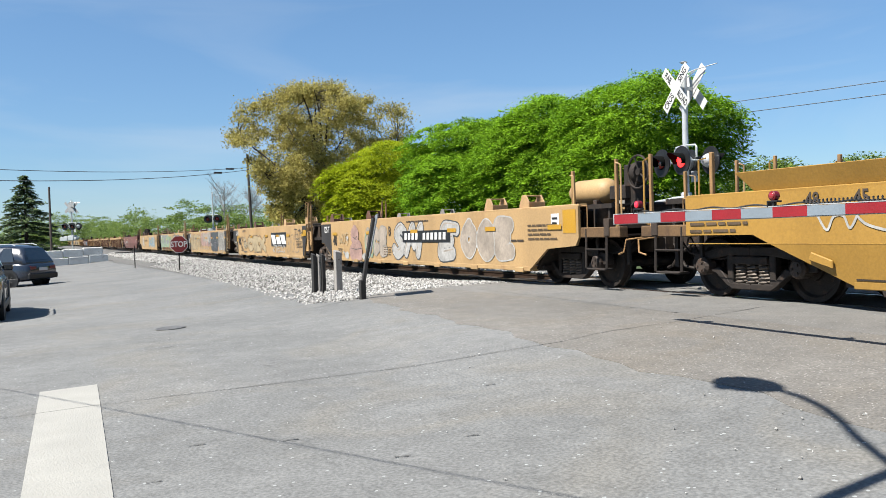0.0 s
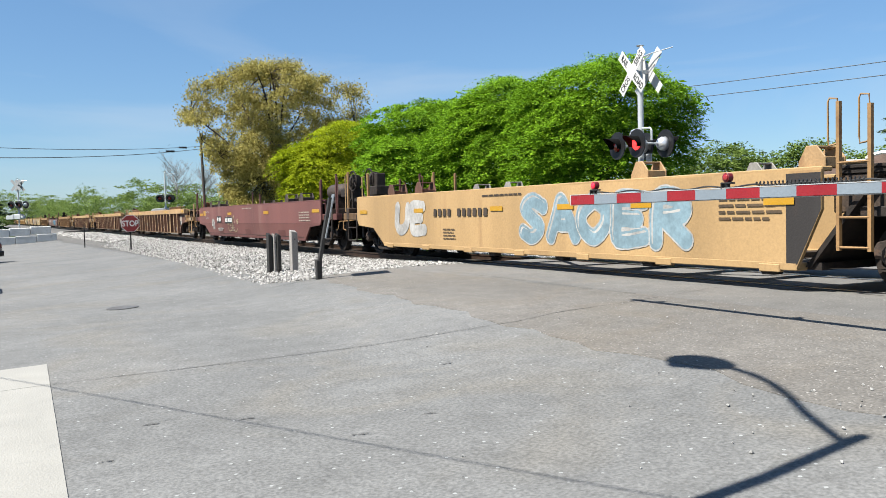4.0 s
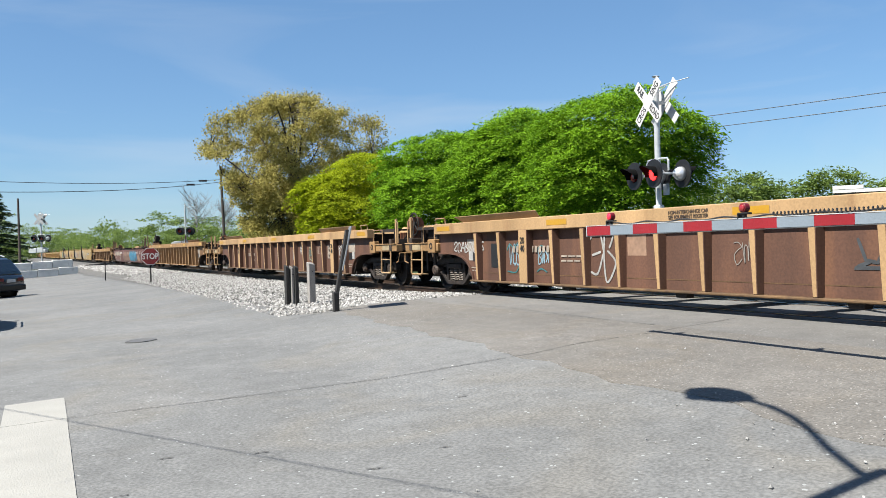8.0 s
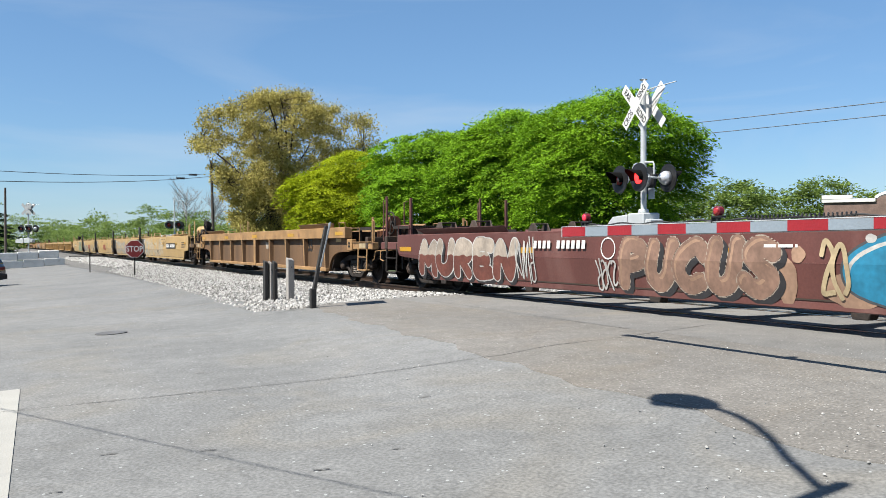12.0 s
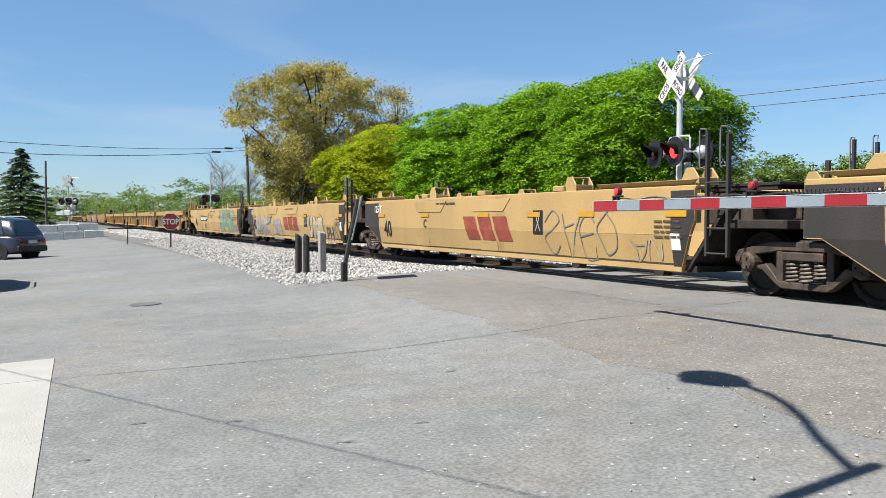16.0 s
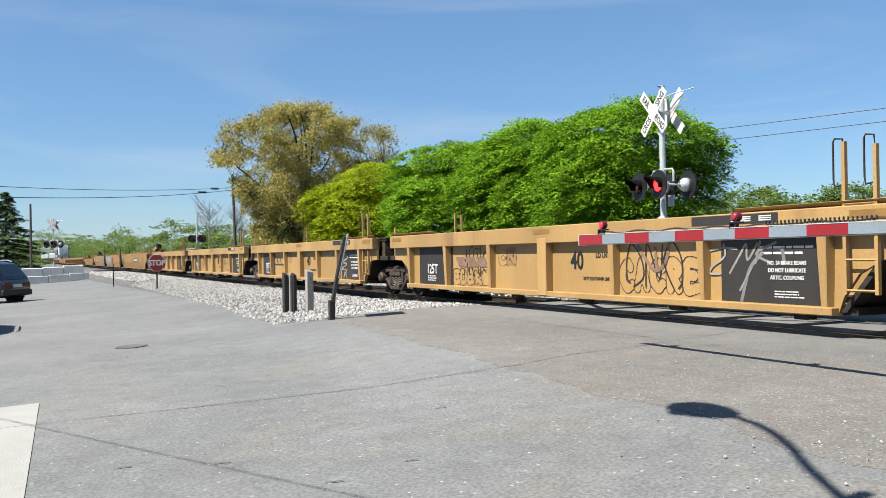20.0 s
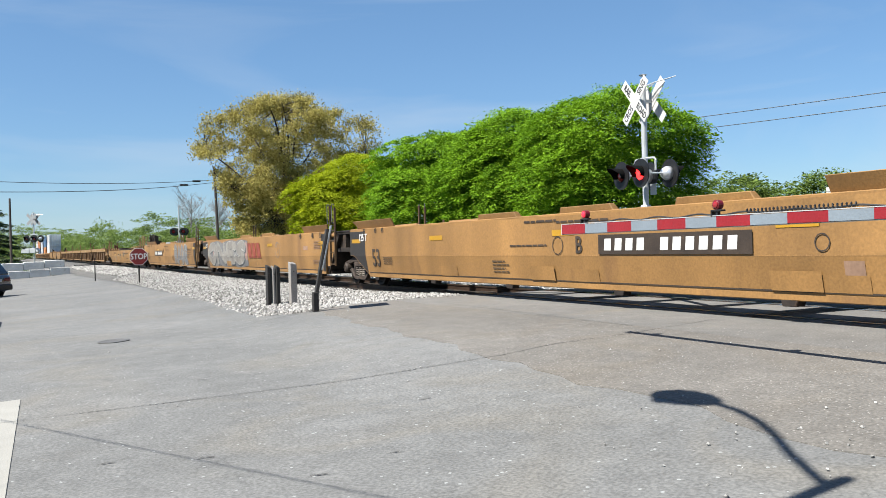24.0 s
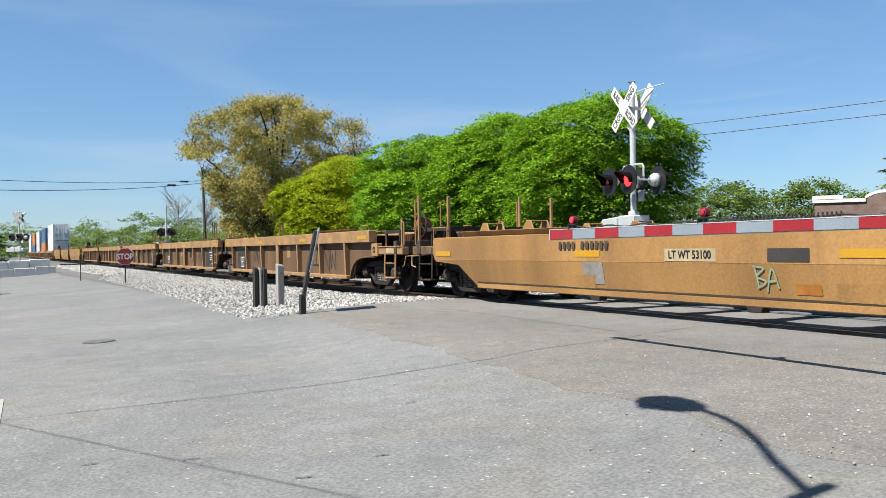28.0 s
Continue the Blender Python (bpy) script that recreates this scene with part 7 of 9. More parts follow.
for k, ends in ((18, "ca"), (19, "aa"), (20, "aa"), (21, "aa"), (22, "ac")):
    c = ribbed_unit(k, ends, YELLOW_NEW, YELLOW_NEW, "fresh yellow ribbed well car unit with dark grey end panels", 70 + k, k in (18, 19, 21))
    if k == 18:
        number_panel(c, 6.5, 0.96, 1.35, 0.24, BLACK, WHITE)
        tag_lines(c, 9.9, 11.6, 0.5, 1.1, S["black"], 4, 90, r=0.016)
    if k == 19:
        piece(c, "CACRE", 3.85, 5.65, 0.38, 0.96, None, S["black"], 0.075, 0.014, seed=91, step=0.015)
        piece(c, "EDEKE", 9.85, 11.5, 0.37, 0.74, None, S["black"], 0.05, 0.014, seed=92, step=0.015)
        piece(c, "CN", 8.8, 9.5, 0.78, 1.12, None, S["black"], 0.05, 0.012, seed=94, step=0.015)
        strokes(c, [bend(q, 5) for q in ([(5.2, 1.14), (4.95, 0.85), (4.75, 0.75), (4.55, 0.9), (4.5, 1.14)], [(4.8, 1.1), (4.75, 0.75)])], 0.03, S["taupe"], 0.006, "brown drip strokes")
        strokes(c, [bend(q, 5) for q in ([(3.66, 1.03), (3.4, 1.06), (3.15, 1.04)], [(3.4, 1.12), (3.38, 0.95), (3.6, 0.82), (3.66, 0.72), (3.45, 0.72)], [(3.3, 0.72), (3.1, 0.98), (3.0, 1.1), (2.98, 0.9), (2.8, 1.12)], [(2.76, 1.14), (2.85, 0.85)], [(2.5, 1.12), (2.84, 0.98), (2.58, 0.86)], [(2.9, 0.82), (3.05, 0.6), (3.12, 0.5)])], 0.016, S["silver"], 0.012, "pale grey spray-can scrawl")
        strokes(c, [bend(q, 5) for q in ([(2.72, 1.0), (2.95, 0.78), (3.1, 0.36)], [(2.42, 1.05), (2.38, 0.85)])], 0.026, S["grey"], 0.009, "faded grey drip")
        emblem(c, 10.62, 0.87, 1.3, 0.2, S["taupe"])
    if k in (19, 20, 21):
        plate(c, 3.1, 1.42, 1.5, 0.12, DARKPANEL, -1.4755, "dark chord panel with white text bars")
        for u, w in ((2.55, 0.2), (2.95, 0.34)):
            for z in (1.395, 1.42, 1.445):
                plate(c, u, z, w, 0.014, WHITE, -1.4785, "white text bar", "text_bar")
    if k == 20:
        strokes(c, [bend(q, 5) for q in ([(3.5, 1.08), (3.2, 1.12), (2.95, 0.98), (3.4, 0.86), (3.0, 0.8), (3.45, 0.66), (3.0, 0.62), (3.3, 0.42)], [(3.2, 0.58), (3.3, 0.34)], [(3.15, 0.58), (2.95, 0.32)])], 0.022, S["pale"], 0.012, "white spray-can scrawl")
        emblem(c, 10.5, 0.88, 1.25, 0.2, YELLOW_NEW, DARKPANEL)
# three-unit gold car
c = unit(23, "smooth", "ca", OCHRE, OCHRE, "dusty ochre long well car unit with dark reporting panel", dark=DARKPANEL, guides=0.2, tank=True)
number_panel(c, 8.8, 0.97, 3.1, 0.3, BROWN_PANEL, WHITE)
side_text("53", 0.44, GREY_TEXT, c, 19.45, 0.73)
for w, u in (("53", 20.2), ("48", 19.45), ("45", 19.0)):
    side_text(w, 0.12, GREY_TEXT, c, u, 1.42)
bars(c, 18.7, 0.68, 0.6, 0.2, GREY_TEXT, 4)
side_text("B", 0.28, GREY_TEXT, c, 10.88, 0.96)
side_text("125 T", 0.19, WHITE, c, 20.3, 1.26)
strokes(c, [[(11.47 + 0.15 * math.cos(a), 0.97 + 0.15 * math.sin(a)) for a in np.linspace(0, 6.283, 13)], [(6.24 + 0.1 * math.cos(a), 0.95 + 0.1 * math.sin(a)) for a in np.linspace(0, 6.283, 13)]], 0.008, GREY_TEXT, 0.006, "stencilled ring", "stencil_ring")
bars(c, 12.4, 0.98, 1.2, 0.07, GREY_TEXT)
bars(c, 12.0, 1.39, 1.0, 0.09, GREY_TEXT)
for u in (12.0, 6.65):
    plate(c, u, 0.5, 0.75, 0.24, OCHRE, -1.478, "small access cover", "access_cover")
plate(c, 5.85, 0.66, 0.26, 0.16, S["peach"])
stencils(c, 21.6, GREY_TEXT, 11)
c = unit(24, "smooth", "aa", OCHRE, OCHRE, "ochre long well car unit with silver graffiti and red emblem", dark=DARKPANEL, guides=0.2)
block(c, 10.75, 17.6, 0.33, 1.45, S["grey"], 146, "block of silver grey spray paint")
blot(c, [(11.0, 0.98, 0.22, 0.36), (16.7, 1.0, 0.3, 0.3)], S["pink"], "pink sprayed accents")
piece(c, "ONES", 11.1, 18.0, 0.40, 1.44, S["silver"], S["white"], 0.15, 0.03, slant=0.2, shadow=S["slate"], seed=94)
piece(c, "ONES", 11.1, 18.0, 0.40, 1.44, None, S["slate"], 0.135, 0.014, slant=0.2, seed=94)
emblem(c, 9.78, 1.0, 1.75, 0.56, S["red"])
side_text("125 T", 0.19, WHITE, c, 18.3, 1.26)
bars(c, 2.4, 0.62, 0.95, 0.13, S["taupe"], 3)
bars(c, 2.35, 1.12, 0.75, 0.24, S["taupe"], 5)
plate(c, 1.85, 0.97, 0.5, 0.25, REFLECT)
for w, u in (("53", 2.09), ("48", 2.83), ("40", 4.03)):
    side_text(w, 0.16, GREY_TEXT, c, u, 1.40)
plate(c, 3.55, 1.04, 0.45, 0.12, S["peach"], label="faded orange patch")
strokes(c, [bend([(6.63 + 0.26 * math.cos(a), 1.0 + 0.26 * math.sin(a)) for a in np.linspace(0.3, 6.0, 9)], 3), bend([(6.7, 1.24), (6.62, 0.9), (6.5, 1.0)], 4)], 0.009, S["grey"], 0.01, "thin grey spray ring")
c = unit(25, "smooth", "ac", OCHRE, OCHRE, "ochre long well car end unit with tall silver lettering graffiti", dark=DARKPANEL, guides=0.2)
number_panel(c, 13.1, 0.97, 3.0, 0.3, BROWN_PANEL, WHITE)
side_text("53", 0.44, GREY_TEXT, c, 17.3, 0.77)
for w, u in (("53", 17.85), ("48", 17.2), ("45", 16.75), ("40", 15.9)):
    side_text(w, 0.13, GREY_TEXT, c, u, 1.42)
side_text("A", 0.28, GREY_TEXT, c, 11.2, 1.1)
piece(c, "RADE", 3.7, 7.55, 0.32, 1.42, S["grey"], S["white"], 0.12, 0.03, shadow=S["slate"], slant=0.1, seed=96, bulge=1.04)
tag_lines(c, 3.1, 3.65, 0.7, 0.95, S["slate"], 3, 97, r=0.012)
tag_lines(c, 7.7, 8.3, 0.55, 0.85, BLACK, 3, 98)
bars(c, 9.9, 1.15, 1.1, 0.09, GREY_TEXT)
stencils(c, 20.7, GREY_TEXT, 12)
c = unit(26, "low", "cc", OCHRE, OCHRE, "ochre well car with dark railway lettering bars", floor="oval", guides=0.1)
number_panel(c, 16.4, 1.05, 1.45, 0.2, None, GREY_TEXT)
plate(c, 16.2, 0.62, 0.5, 0.34, S["silver"], label="pale rubbed patch")
plate(c, 14.1, 0.9, 0.95, 0.17, S["cream"], label="pale weight panel")
side_text("LT WT 53100", 0.11, BLACK, c, 14.1, 0.9)
plate(c, 12.5, 0.9, 0.6, 0.16, DARKPANEL)
strokes(c, [bend(q, 4) for q in ([(13.0, 0.78), (12.96, 0.5)], [(13.02, 0.76), (12.86, 0.74), (12.98, 0.64), (12.84, 0.58), (12.98, 0.5)], [(12.84, 0.46), (12.74, 0.74), (12.66, 0.5)], [(12.8, 0.58), (12.68, 0.6)])], 0.012, S["mint"], 0.01, "thin mint spray tag")
plate(c, 12.25, 0.5, 0.35, 0.12, S["orange"], label="worn orange patch")
emblem(c, 10.7, 0.92, 0.7, 0.36, DARKPANEL)
bars(c, 8.9, 0.98, 2.7, 0.2, GREY_TEXT, 1, seed=4)
bars(c, 8.4, 0.6, 1.5, 0.12, GREY_TEXT, 1, seed=5)
side_text("53", 0.34, GREY_TEXT, c, 6.2, 0.75)
tag_lines(c, 9.5, 10.4, 0.9, 1.15, S["white"], 3, 99, r=0.018)
plate(c, 4.7, 0.75, 0.55, 0.34, DARKPANEL)
for k, ends in ((27, "ca"), (28, "aa"), (29, "aa"), (30, "aa"), (31, "ac")):
    ribbed_unit(k, ends, CHORD, DUSTPANEL, "worn tan and brown ribbed well car unit", 120 + k)
# reflector tapes over the graffiti
for c, u, z in TAPES:
    plate(c, u, z, 0.46, 0.09, REFLECT, skin(c)[0] - LAYER.get(c.name, 0.0) - 0.006, "yellow reflector tape", "reflector")
for k, ends in ((32, "ca"), (33, "aa"), (34, "ac")):
    c = unit(k, "smooth", ends, OCHRE, OCHRE, "dusty brown well car unit", dark=DARKPANEL)
    bars(c, 7.5, 1.1, 2.0, 0.3, GREY_TEXT)
BOX_PAINTS = [material("container paint " + n, q, 0.5, vary=0.08, scale=1.0) for n, q in (("white", (0.68, 0.69, 0.70)), ("orange", (0.55, 0.20, 0.06)), ("grey", (0.42, 0.44, 0.47)), ("blue", (0.08, 0.16, 0.30)))]


def container(car, y0, L, z, paint):
    """A corrugated steel box with posts, rails and end doors, loaded in a well."""
    body = Shape()
    n = int(L / 0.28)
    for s in (-1, 1):
        for k in range(n):
            a = y0 + 0.15 + (L - 0.3) * k / n
            w = (L - 0.3) / n
            body.add([(s * 1.19, a, z + 0.15), (s * 1.19, a + w * 0.5, z + 0.15), (s * 1.19, a + w * 0.5, z + 2.55), (s * 1.19, a, z + 2.55)], [(0, 1, 2, 3)])
            body.add([(s * 1.155, a + w * 0.5, z + 0.15), (s * 1.155, a + w, z + 0.15), (s * 1.155, a + w, z + 2.55), (s * 1.155, a + w * 0.5, z + 2.55)], [(0, 1, 2, 3)])
    body.box((-1.15, y0 + 0.05, z + 0.05), (1.15, y0 + L - 0.05, z + 2.66))
    box = part("container", body, paint, car, "corrugated steel shipping container")
    rails = Shape()
    for s in (-1.22, 1.1):
        for zz in (0.0, 2.58):
            rails.box((s, y0, z + zz), (s + 0.12, y0 + L, z + zz + 0.12))
        for a in (y0, y0 + L - 0.14):
            rails.box((s - 0.002, a, z + 0.11), (s + 0.122, a + 0.14, z + 2.59))
    part("container_frame", rails, paint, box)
    bars_sh = Shape()
    for x in (-0.8, -0.35, 0.35, 0.8):
        bars_sh.tube([(x, y0 - 0.02, z + 0.1), (x, y0 - 0.02, z + 2.6)], 0.025, 6)
    for zz in (0.9, 1.2):
        bars_sh.box((-1.0, y0 - 0.03, z + zz), (1.0, y0 + 0.04, z + zz + 0.06))
    part("door_bar", bars_sh, ALU, box)


for k in range(35, 40):
    c = unit(k, "rib", "cc", CHORD, DUSTPANEL, "brown ribbed well car loaded with stacked shipping containers")
    L = JOINTS[k + 1] - JOINTS[k]
    container(c, 4.3, L - 8.6, 0.37, BOX_PAINTS[(k + 1) % 4])
    container(c, 4.1, L - 8.2, 3.06, BOX_PAINTS[(k * 3 + 3) % 4 if k != 35 else 0])


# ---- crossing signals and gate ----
# shaded tone of the white crossbuck boards, for the far signal
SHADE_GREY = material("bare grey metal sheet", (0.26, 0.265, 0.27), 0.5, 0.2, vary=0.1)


HOOD_BLACK = material("flat black hood paint", (0.006, 0.006, 0.006), 0.95, vary=0.1, spec=0.05)


def flat_text(words, size, mat, parent, m, wide=0.8):
    return place("lettering", text_mesh(words, size, mat, wide), parent, "", m)


def crossbuck(parent, x, flip, letters, mat=None):
    """Two crossed boards facing -x (or +x when flipped), with black letters."""
    for k, (ang, words) in enumerate(((45, ("CROS", "SING")), (-45, ("RAIL", "ROAD")))):
        s = -1 if not flip else 1
        m = Matrix.Translation((x + s * 0.014 * k, 0, 4.09)) @ Matrix.Rotation(radians(ang), 4, "X")
        board = place("board", cached(("board", str(mat)), lambda: Shape().box((-0.006, -0.114, -0.61), (0.006, 0.114, 0.61)).mesh("board", WHITE if mat in (None, True) else mat)), parent, "white crossbuck board", m)
        if letters:
            for d, w in ((1, words[0]), (-1, words[1])):
                turn = Matrix.Translation((-0.009, 0, 0)) @ SIDE_TURN
                spot = (-0.36 if k == 0 else 0.36) * d
                across = Matrix.Rotation(radians(90 if k == 0 else -90), 4, "Z")
                flat_text(w, 0.15, BLACK, board, Matrix.Translation((0, 0, spot)) @ turn @ across, 0.75)


def flasher(parent, y, s, lit, z=2.48):
    """One lamp with its round black background, hood and housing; s is the way it faces along x."""
    x = s * 0.37
    back = part("background", Shape().lathe((x, y, z), "x", [(-0.012, 0.31), (0.012, 0.31), (0.014, 0.12)], 28), BLACK, parent, "round black lamp background")
    hood = Shape()
    n = 14
    for k in range(n):
        a0, a1 = math.pi * (-0.15 + 1.3 * k / n), math.pi * (-0.15 + 1.3 * (k + 1) / n)
        q = [(x + s * 0.012, y + 0.16 * math.cos(a), z + 0.16 * math.sin(a)) for a in (a0, a1)]
        tip = [(x + s * (0.12 + 0.22 * max(0, math.sin(a))), y + 0.17 * math.cos(a), z + 0.165 * math.sin(a)) for a in (a1, a0)]
        hood.add(q + tip, [(0, 1, 2, 3)])
    part("hood", hood, HOOD_BLACK, back)
    part("lens", Shape().lathe((x, y, z), "x", [(s * 0.02, 0.15), (s * 0.05, 0.11), (s * 0.065, 0.04)], 20), LAMP_RED if lit else LENS_RED, back, "glowing red lens" if lit else "dark red lens", smooth=True)
    part("housing", Shape().lathe((x, y, z), "x", [(-s * 0.012, 0.155), (-s * 0.10, 0.15), (-s * 0.18, 0.10), (-s * 0.21, 0.03)], 18), SILVER, back, smooth=True)


def signal(m, label, lit=True, boards=True):
    """A railway crossing signal: mast, crossbucks, two pairs of lamps, bell arm and mechanism boxes."""
    sig = thing("crossing_signal", m, label, "crossing signal", "railway crossing signals")
    part("mast", Shape().cyl((0, 0, 2.28), "z", 0.064, 4.56, 14), ALU, sig)
    part("finial", Shape().cyl((0, 0, 4.58), "z", 0.07, 0.05, 12, 0.03), ALU, sig)
    part("base", Shape().cyl((0, 0, 0.14), "z", 0.2, 0.28, 12, 0.1).box((-0.22, -0.22, 0), (0.22, 0.22, 0.06)), ALU, sig)
    front = part("crossbuck_bracket", Shape().box((-0.20, -0.03, 4.05), (0.20, 0.03, 4.13)), ALU, sig)
    if boards:
        crossbuck(front, -0.21, False, boards is True, boards)
        crossbuck(front, 0.21, True, False, boards)
    arm = part("lamp_crossarm", Shape().tube([(0, -0.40, 2.55), (0, -0.40, 2.76), (0, -0.36, 2.82), (0, 0, 2.84), (0, 0.36, 2.82), (0, 0.40, 2.76), (0, 0.40, 2.55)], 0.024, 8), ALU, sig)
    for y in (-0.40, 0.40):
        part("lamp_bracket", Shape().tube([(-0.36, y, 2.48), (0.36, y, 2.48)], 0.022, 8), ALU, arm)
    for s in (-1, 1):
        for y in (-0.38, 0.38):
            flasher(arm, y, s, lit and s < 0 and y < 0)
    part("antenna_arm", Shape().tube([(0, 0, 4.40), (0.1, -0.3, 4.46), (0.25, -0.85, 4.50)], 0.018, 6, 0.01).tube([(0.02, -0.02, 4.3), (0.06, -0.3, 4.42)], 0.012, 5), ALU, sig)
    part("bell", Shape().lathe((0, 0, 4.64), "z", [(0, 0.05), (0.03, 0.09), (0.05, 0.02)], 12), ALU, sig)
    part("notice_plate", Shape().box((0.03, -0.34, 2.02), (0.05, -0.14, 2.26)), ALU, sig)
    mech = part("mechanism_box", Shape().box((-0.22, -0.30, 1.30), (0.22, 0.30, 1.72)).box((-0.18, -0.5, 1.36), (0.18, -0.3, 1.58)).cyl((0, 0, 1.76), "z", 0.12, 0.1), ALU, sig, bevel=0.025)
    part("mechanism_cover", Shape().prism([(0.34, 1.30), (1.12, 1.30), (1.12, 1.54), (0.95, 1.66), (0.34, 1.70)], -0.22, 0.22), ALU, mech, "long white mechanism cover", 0.02)
    return sig


near_signal = signal(pose(12.85, 15.1, 0.58, 0, 0, -6), "white mast crossing signal with crossbucks and red flashing lamps")
far_signal = signal(pose(2.55, 95.0, 0.3, 0, 0, 48) @ Matrix.Scale(1.2, 4), "distant grey crossing signal beside a far road", False, SHADE_GREY)
far = signal(pose(16.4, 94.0, 0.5, 0, 0, 70) @ Matrix.Scale(1.3, 4), "distant lamp mast behind the passing train", False, None)

gate = thing("crossing_gate", Matrix.Translation((5.62, 0, 0.58)), "lowered crossing gate arm striped red and grey", "crossing gate")
y, red, k = 7.82, True, 0
while y > -2.6:
    w = 0.41 if k == 0 else 0.37
    top, bot = 1.233, 1.131 + 0.0055 * (7.82 - y)
    part("stripe", Shape().box((-0.022, y - w, bot), (0.022, y, top - 0.004 * (k % 2))), RED_SHEET if k % 2 == 0 else GREY_SHEET, gate, "red reflective stripe" if k % 2 == 0 else "grey reflective stripe")
    y, k = y - w, k + 1
part("arm_rail", Shape().box((-0.025, y, 1.233), (0.025, 7.82, 1.239)).box((-0.025, 7.82, 1.123), (0.025, 7.832, 1.239)), ALU, gate, "white metal top edge")
part("arm_rail", Shape().tube([(0, 7.82, 1.127), (0, y, 1.125 + 0.0055 * (7.82 - y))], 0.006, 6), ALU, gate, "thin pale bottom edge")
for ly in (7.42, 5.56, 3.72, 1.78):
    lamp = part("gate_lamp", Shape().box((-0.02, ly - 0.012, 1.239), (0.02, ly + 0.012, 1.288)).box((-0.03, ly - 0.06, 1.271), (0.03, ly + 0.06, 1.287)).box((-0.03, ly + 0.048, 1.23), (0.03, ly + 0.06, 1.28)), BLACK, gate, "black lamp bracket", bevel=0.004)
    part("lamp_body", Shape().lathe((0, ly, 1.327), "x", [(-0.03, 0.034), (-0.026, 0.041), (0.026, 0.041), (0.03, 0.034)], 18), RED_PAINT, lamp, "red lamp drum")
    part("lamp_lens", Shape().lathe((0, ly, 1.327), "x", [(-0.042, 0.01), (-0.038, 0.024), (-0.03, 0.033)], 14), LAMP_GATE if ly > 7 else LENS_RED, lamp, "ribbed red lens", smooth=True)
    part("lamp_lens", Shape().lathe((0, ly, 1.327), "x", [(0.03, 0.033), (0.038, 0.024), (0.042, 0.01)], 14), LENS_RED, lamp, "ribbed red lens", smooth=True)
cable = [(0.0, 7.5 - 0.05 * i, 1.248 + 0.01 * math.sin(i * 0.6)) for i in range(110)]
part("lamp_cable", Shape().tube(cable, 0.008, 5), CABLE, gate)
coil = [(0.016 * math.cos(i * 1.3), 5.25 - 0.008 * i, 1.262 + 0.016 * math.sin(i * 1.3)) for i in range(130)] + [(0.016 * math.cos(i * 1.3), 3.5 - 0.008 * i, 1.262 + 0.016 * math.sin(i * 1.3)) for i in range(130)]
for run in (coil[:130], coil[130:]):
    part("coiled_cable", Shape().tube(run, 0.006, 4), CABLE, gate)
part("gate_post", Shape().cyl((0, y - 0.2, 2.0), "z", 0.07, 4.0, 14).box((-0.3, y - 0.5, 0.7), (0.3, y + 0.1, 1.35)), ALU, gate)
part("counterweight", Shape().box((-0.12, y - 1.3, 0.95), (0.12, y - 0.5, 1.35)), BLACK, gate)

# ---- leaning marker, timber stubs, stop sign ----
gz = ground_z(5.02, 14.51)
mark = thing("marker_post", Matrix.Translation((5.02, 14.51, gz)), "bent leaning marker post with a dull grey face", "marker post")
part("stub", Shape().box((-0.05, -0.05, -0.1), (0.05, 0.05, 0.34)), WOOD_DARK, mark, "dark timber stub", 0.008)
part("post", Shape().add([(-0.02, -0.05, 0.28), (0.04, -0.05, 0.28), (0.04, 0.03, 0.28), (-0.02, 0.03, 0.28), (0.30, 0.18, 1.44), (0.35, 0.18, 1.44), (0.35, 0.26, 1.44), (0.30, 0.26, 1.44)],
                         [(3, 2, 1, 0), (4, 5, 6, 7), (0, 1, 5, 4), (1, 2, 6, 5), (2, 3, 7, 6), (3, 0, 4, 7)]), WOOD_DARK, mark)
# panel depth is exaggerated along the view so that its ground shadow grows thick
part("sign_panel", Shape().add([(0.08, -0.16, 0.72), (0.28, 0.50, 0.72), (0.52, 0.65, 1.50), (0.32, -0.01, 1.50), (0.10, -0.16, 0.72), (0.30, 0.50, 0.72), (0.54, 0.65, 1.50), (0.34, -0.01, 1.50)],
                               [(0, 1, 2, 3), (7, 6, 5, 4), (0, 4, 5, 1), (1, 5, 6, 2), (2, 6, 7, 3), (3, 7, 4, 0)]), PANEL_GREY, mark, "dull reflective panel, deepened to cast a broad shadow")
# the two pale stubs have sunlight put into their colour; the thin one is a lit face
for x, y, w, h, mat, lab in ((4.96, 17.3, 0.08, 0.79, WOOD_DARK, "blackened timber stub post in the ballast"), (5.045, 17.25, 0.05, 0.77, WOOD_SUNLIT, "thin timber strip between dark stubs, coloured like a sunlit face"), (5.115, 17.2, 0.075, 0.77, WOOD_DARK, "blackened timber stub post in the ballast"), (5.36, 16.95, 0.13, 0.82, WOOD_SUNLIT, "grey timber stub post in the ballast, coloured as if sunlit")):
    st = thing("stub_post", Matrix.Translation((x, y, ground_z(x, y))), lab, "post", "timber stub posts")
    part("post", Shape().add([(-w / 2, -0.08, -0.1), (w / 2, -0.08, -0.1), (w / 2, 0.08, -0.1), (-w / 2, 0.08, -0.1), (-w / 2, -0.08, h), (w / 2, -0.08, h - 0.03), (w / 2, 0.08, h + 0.01), (-w / 2, 0.08, h + 0.03)],
                             [(3, 2, 1, 0), (4, 5, 6, 7), (0, 1, 5, 4), (1, 2, 6, 5), (2, 3, 7, 6), (3, 0, 4, 7)]), mat, st, bevel=0.008)
    part("bolt", Shape().cyl((0, -0.085, h * 0.8), "y", 0.012, 0.02, 6), GRIME, st)
sx, sy = 5.2, 38.6
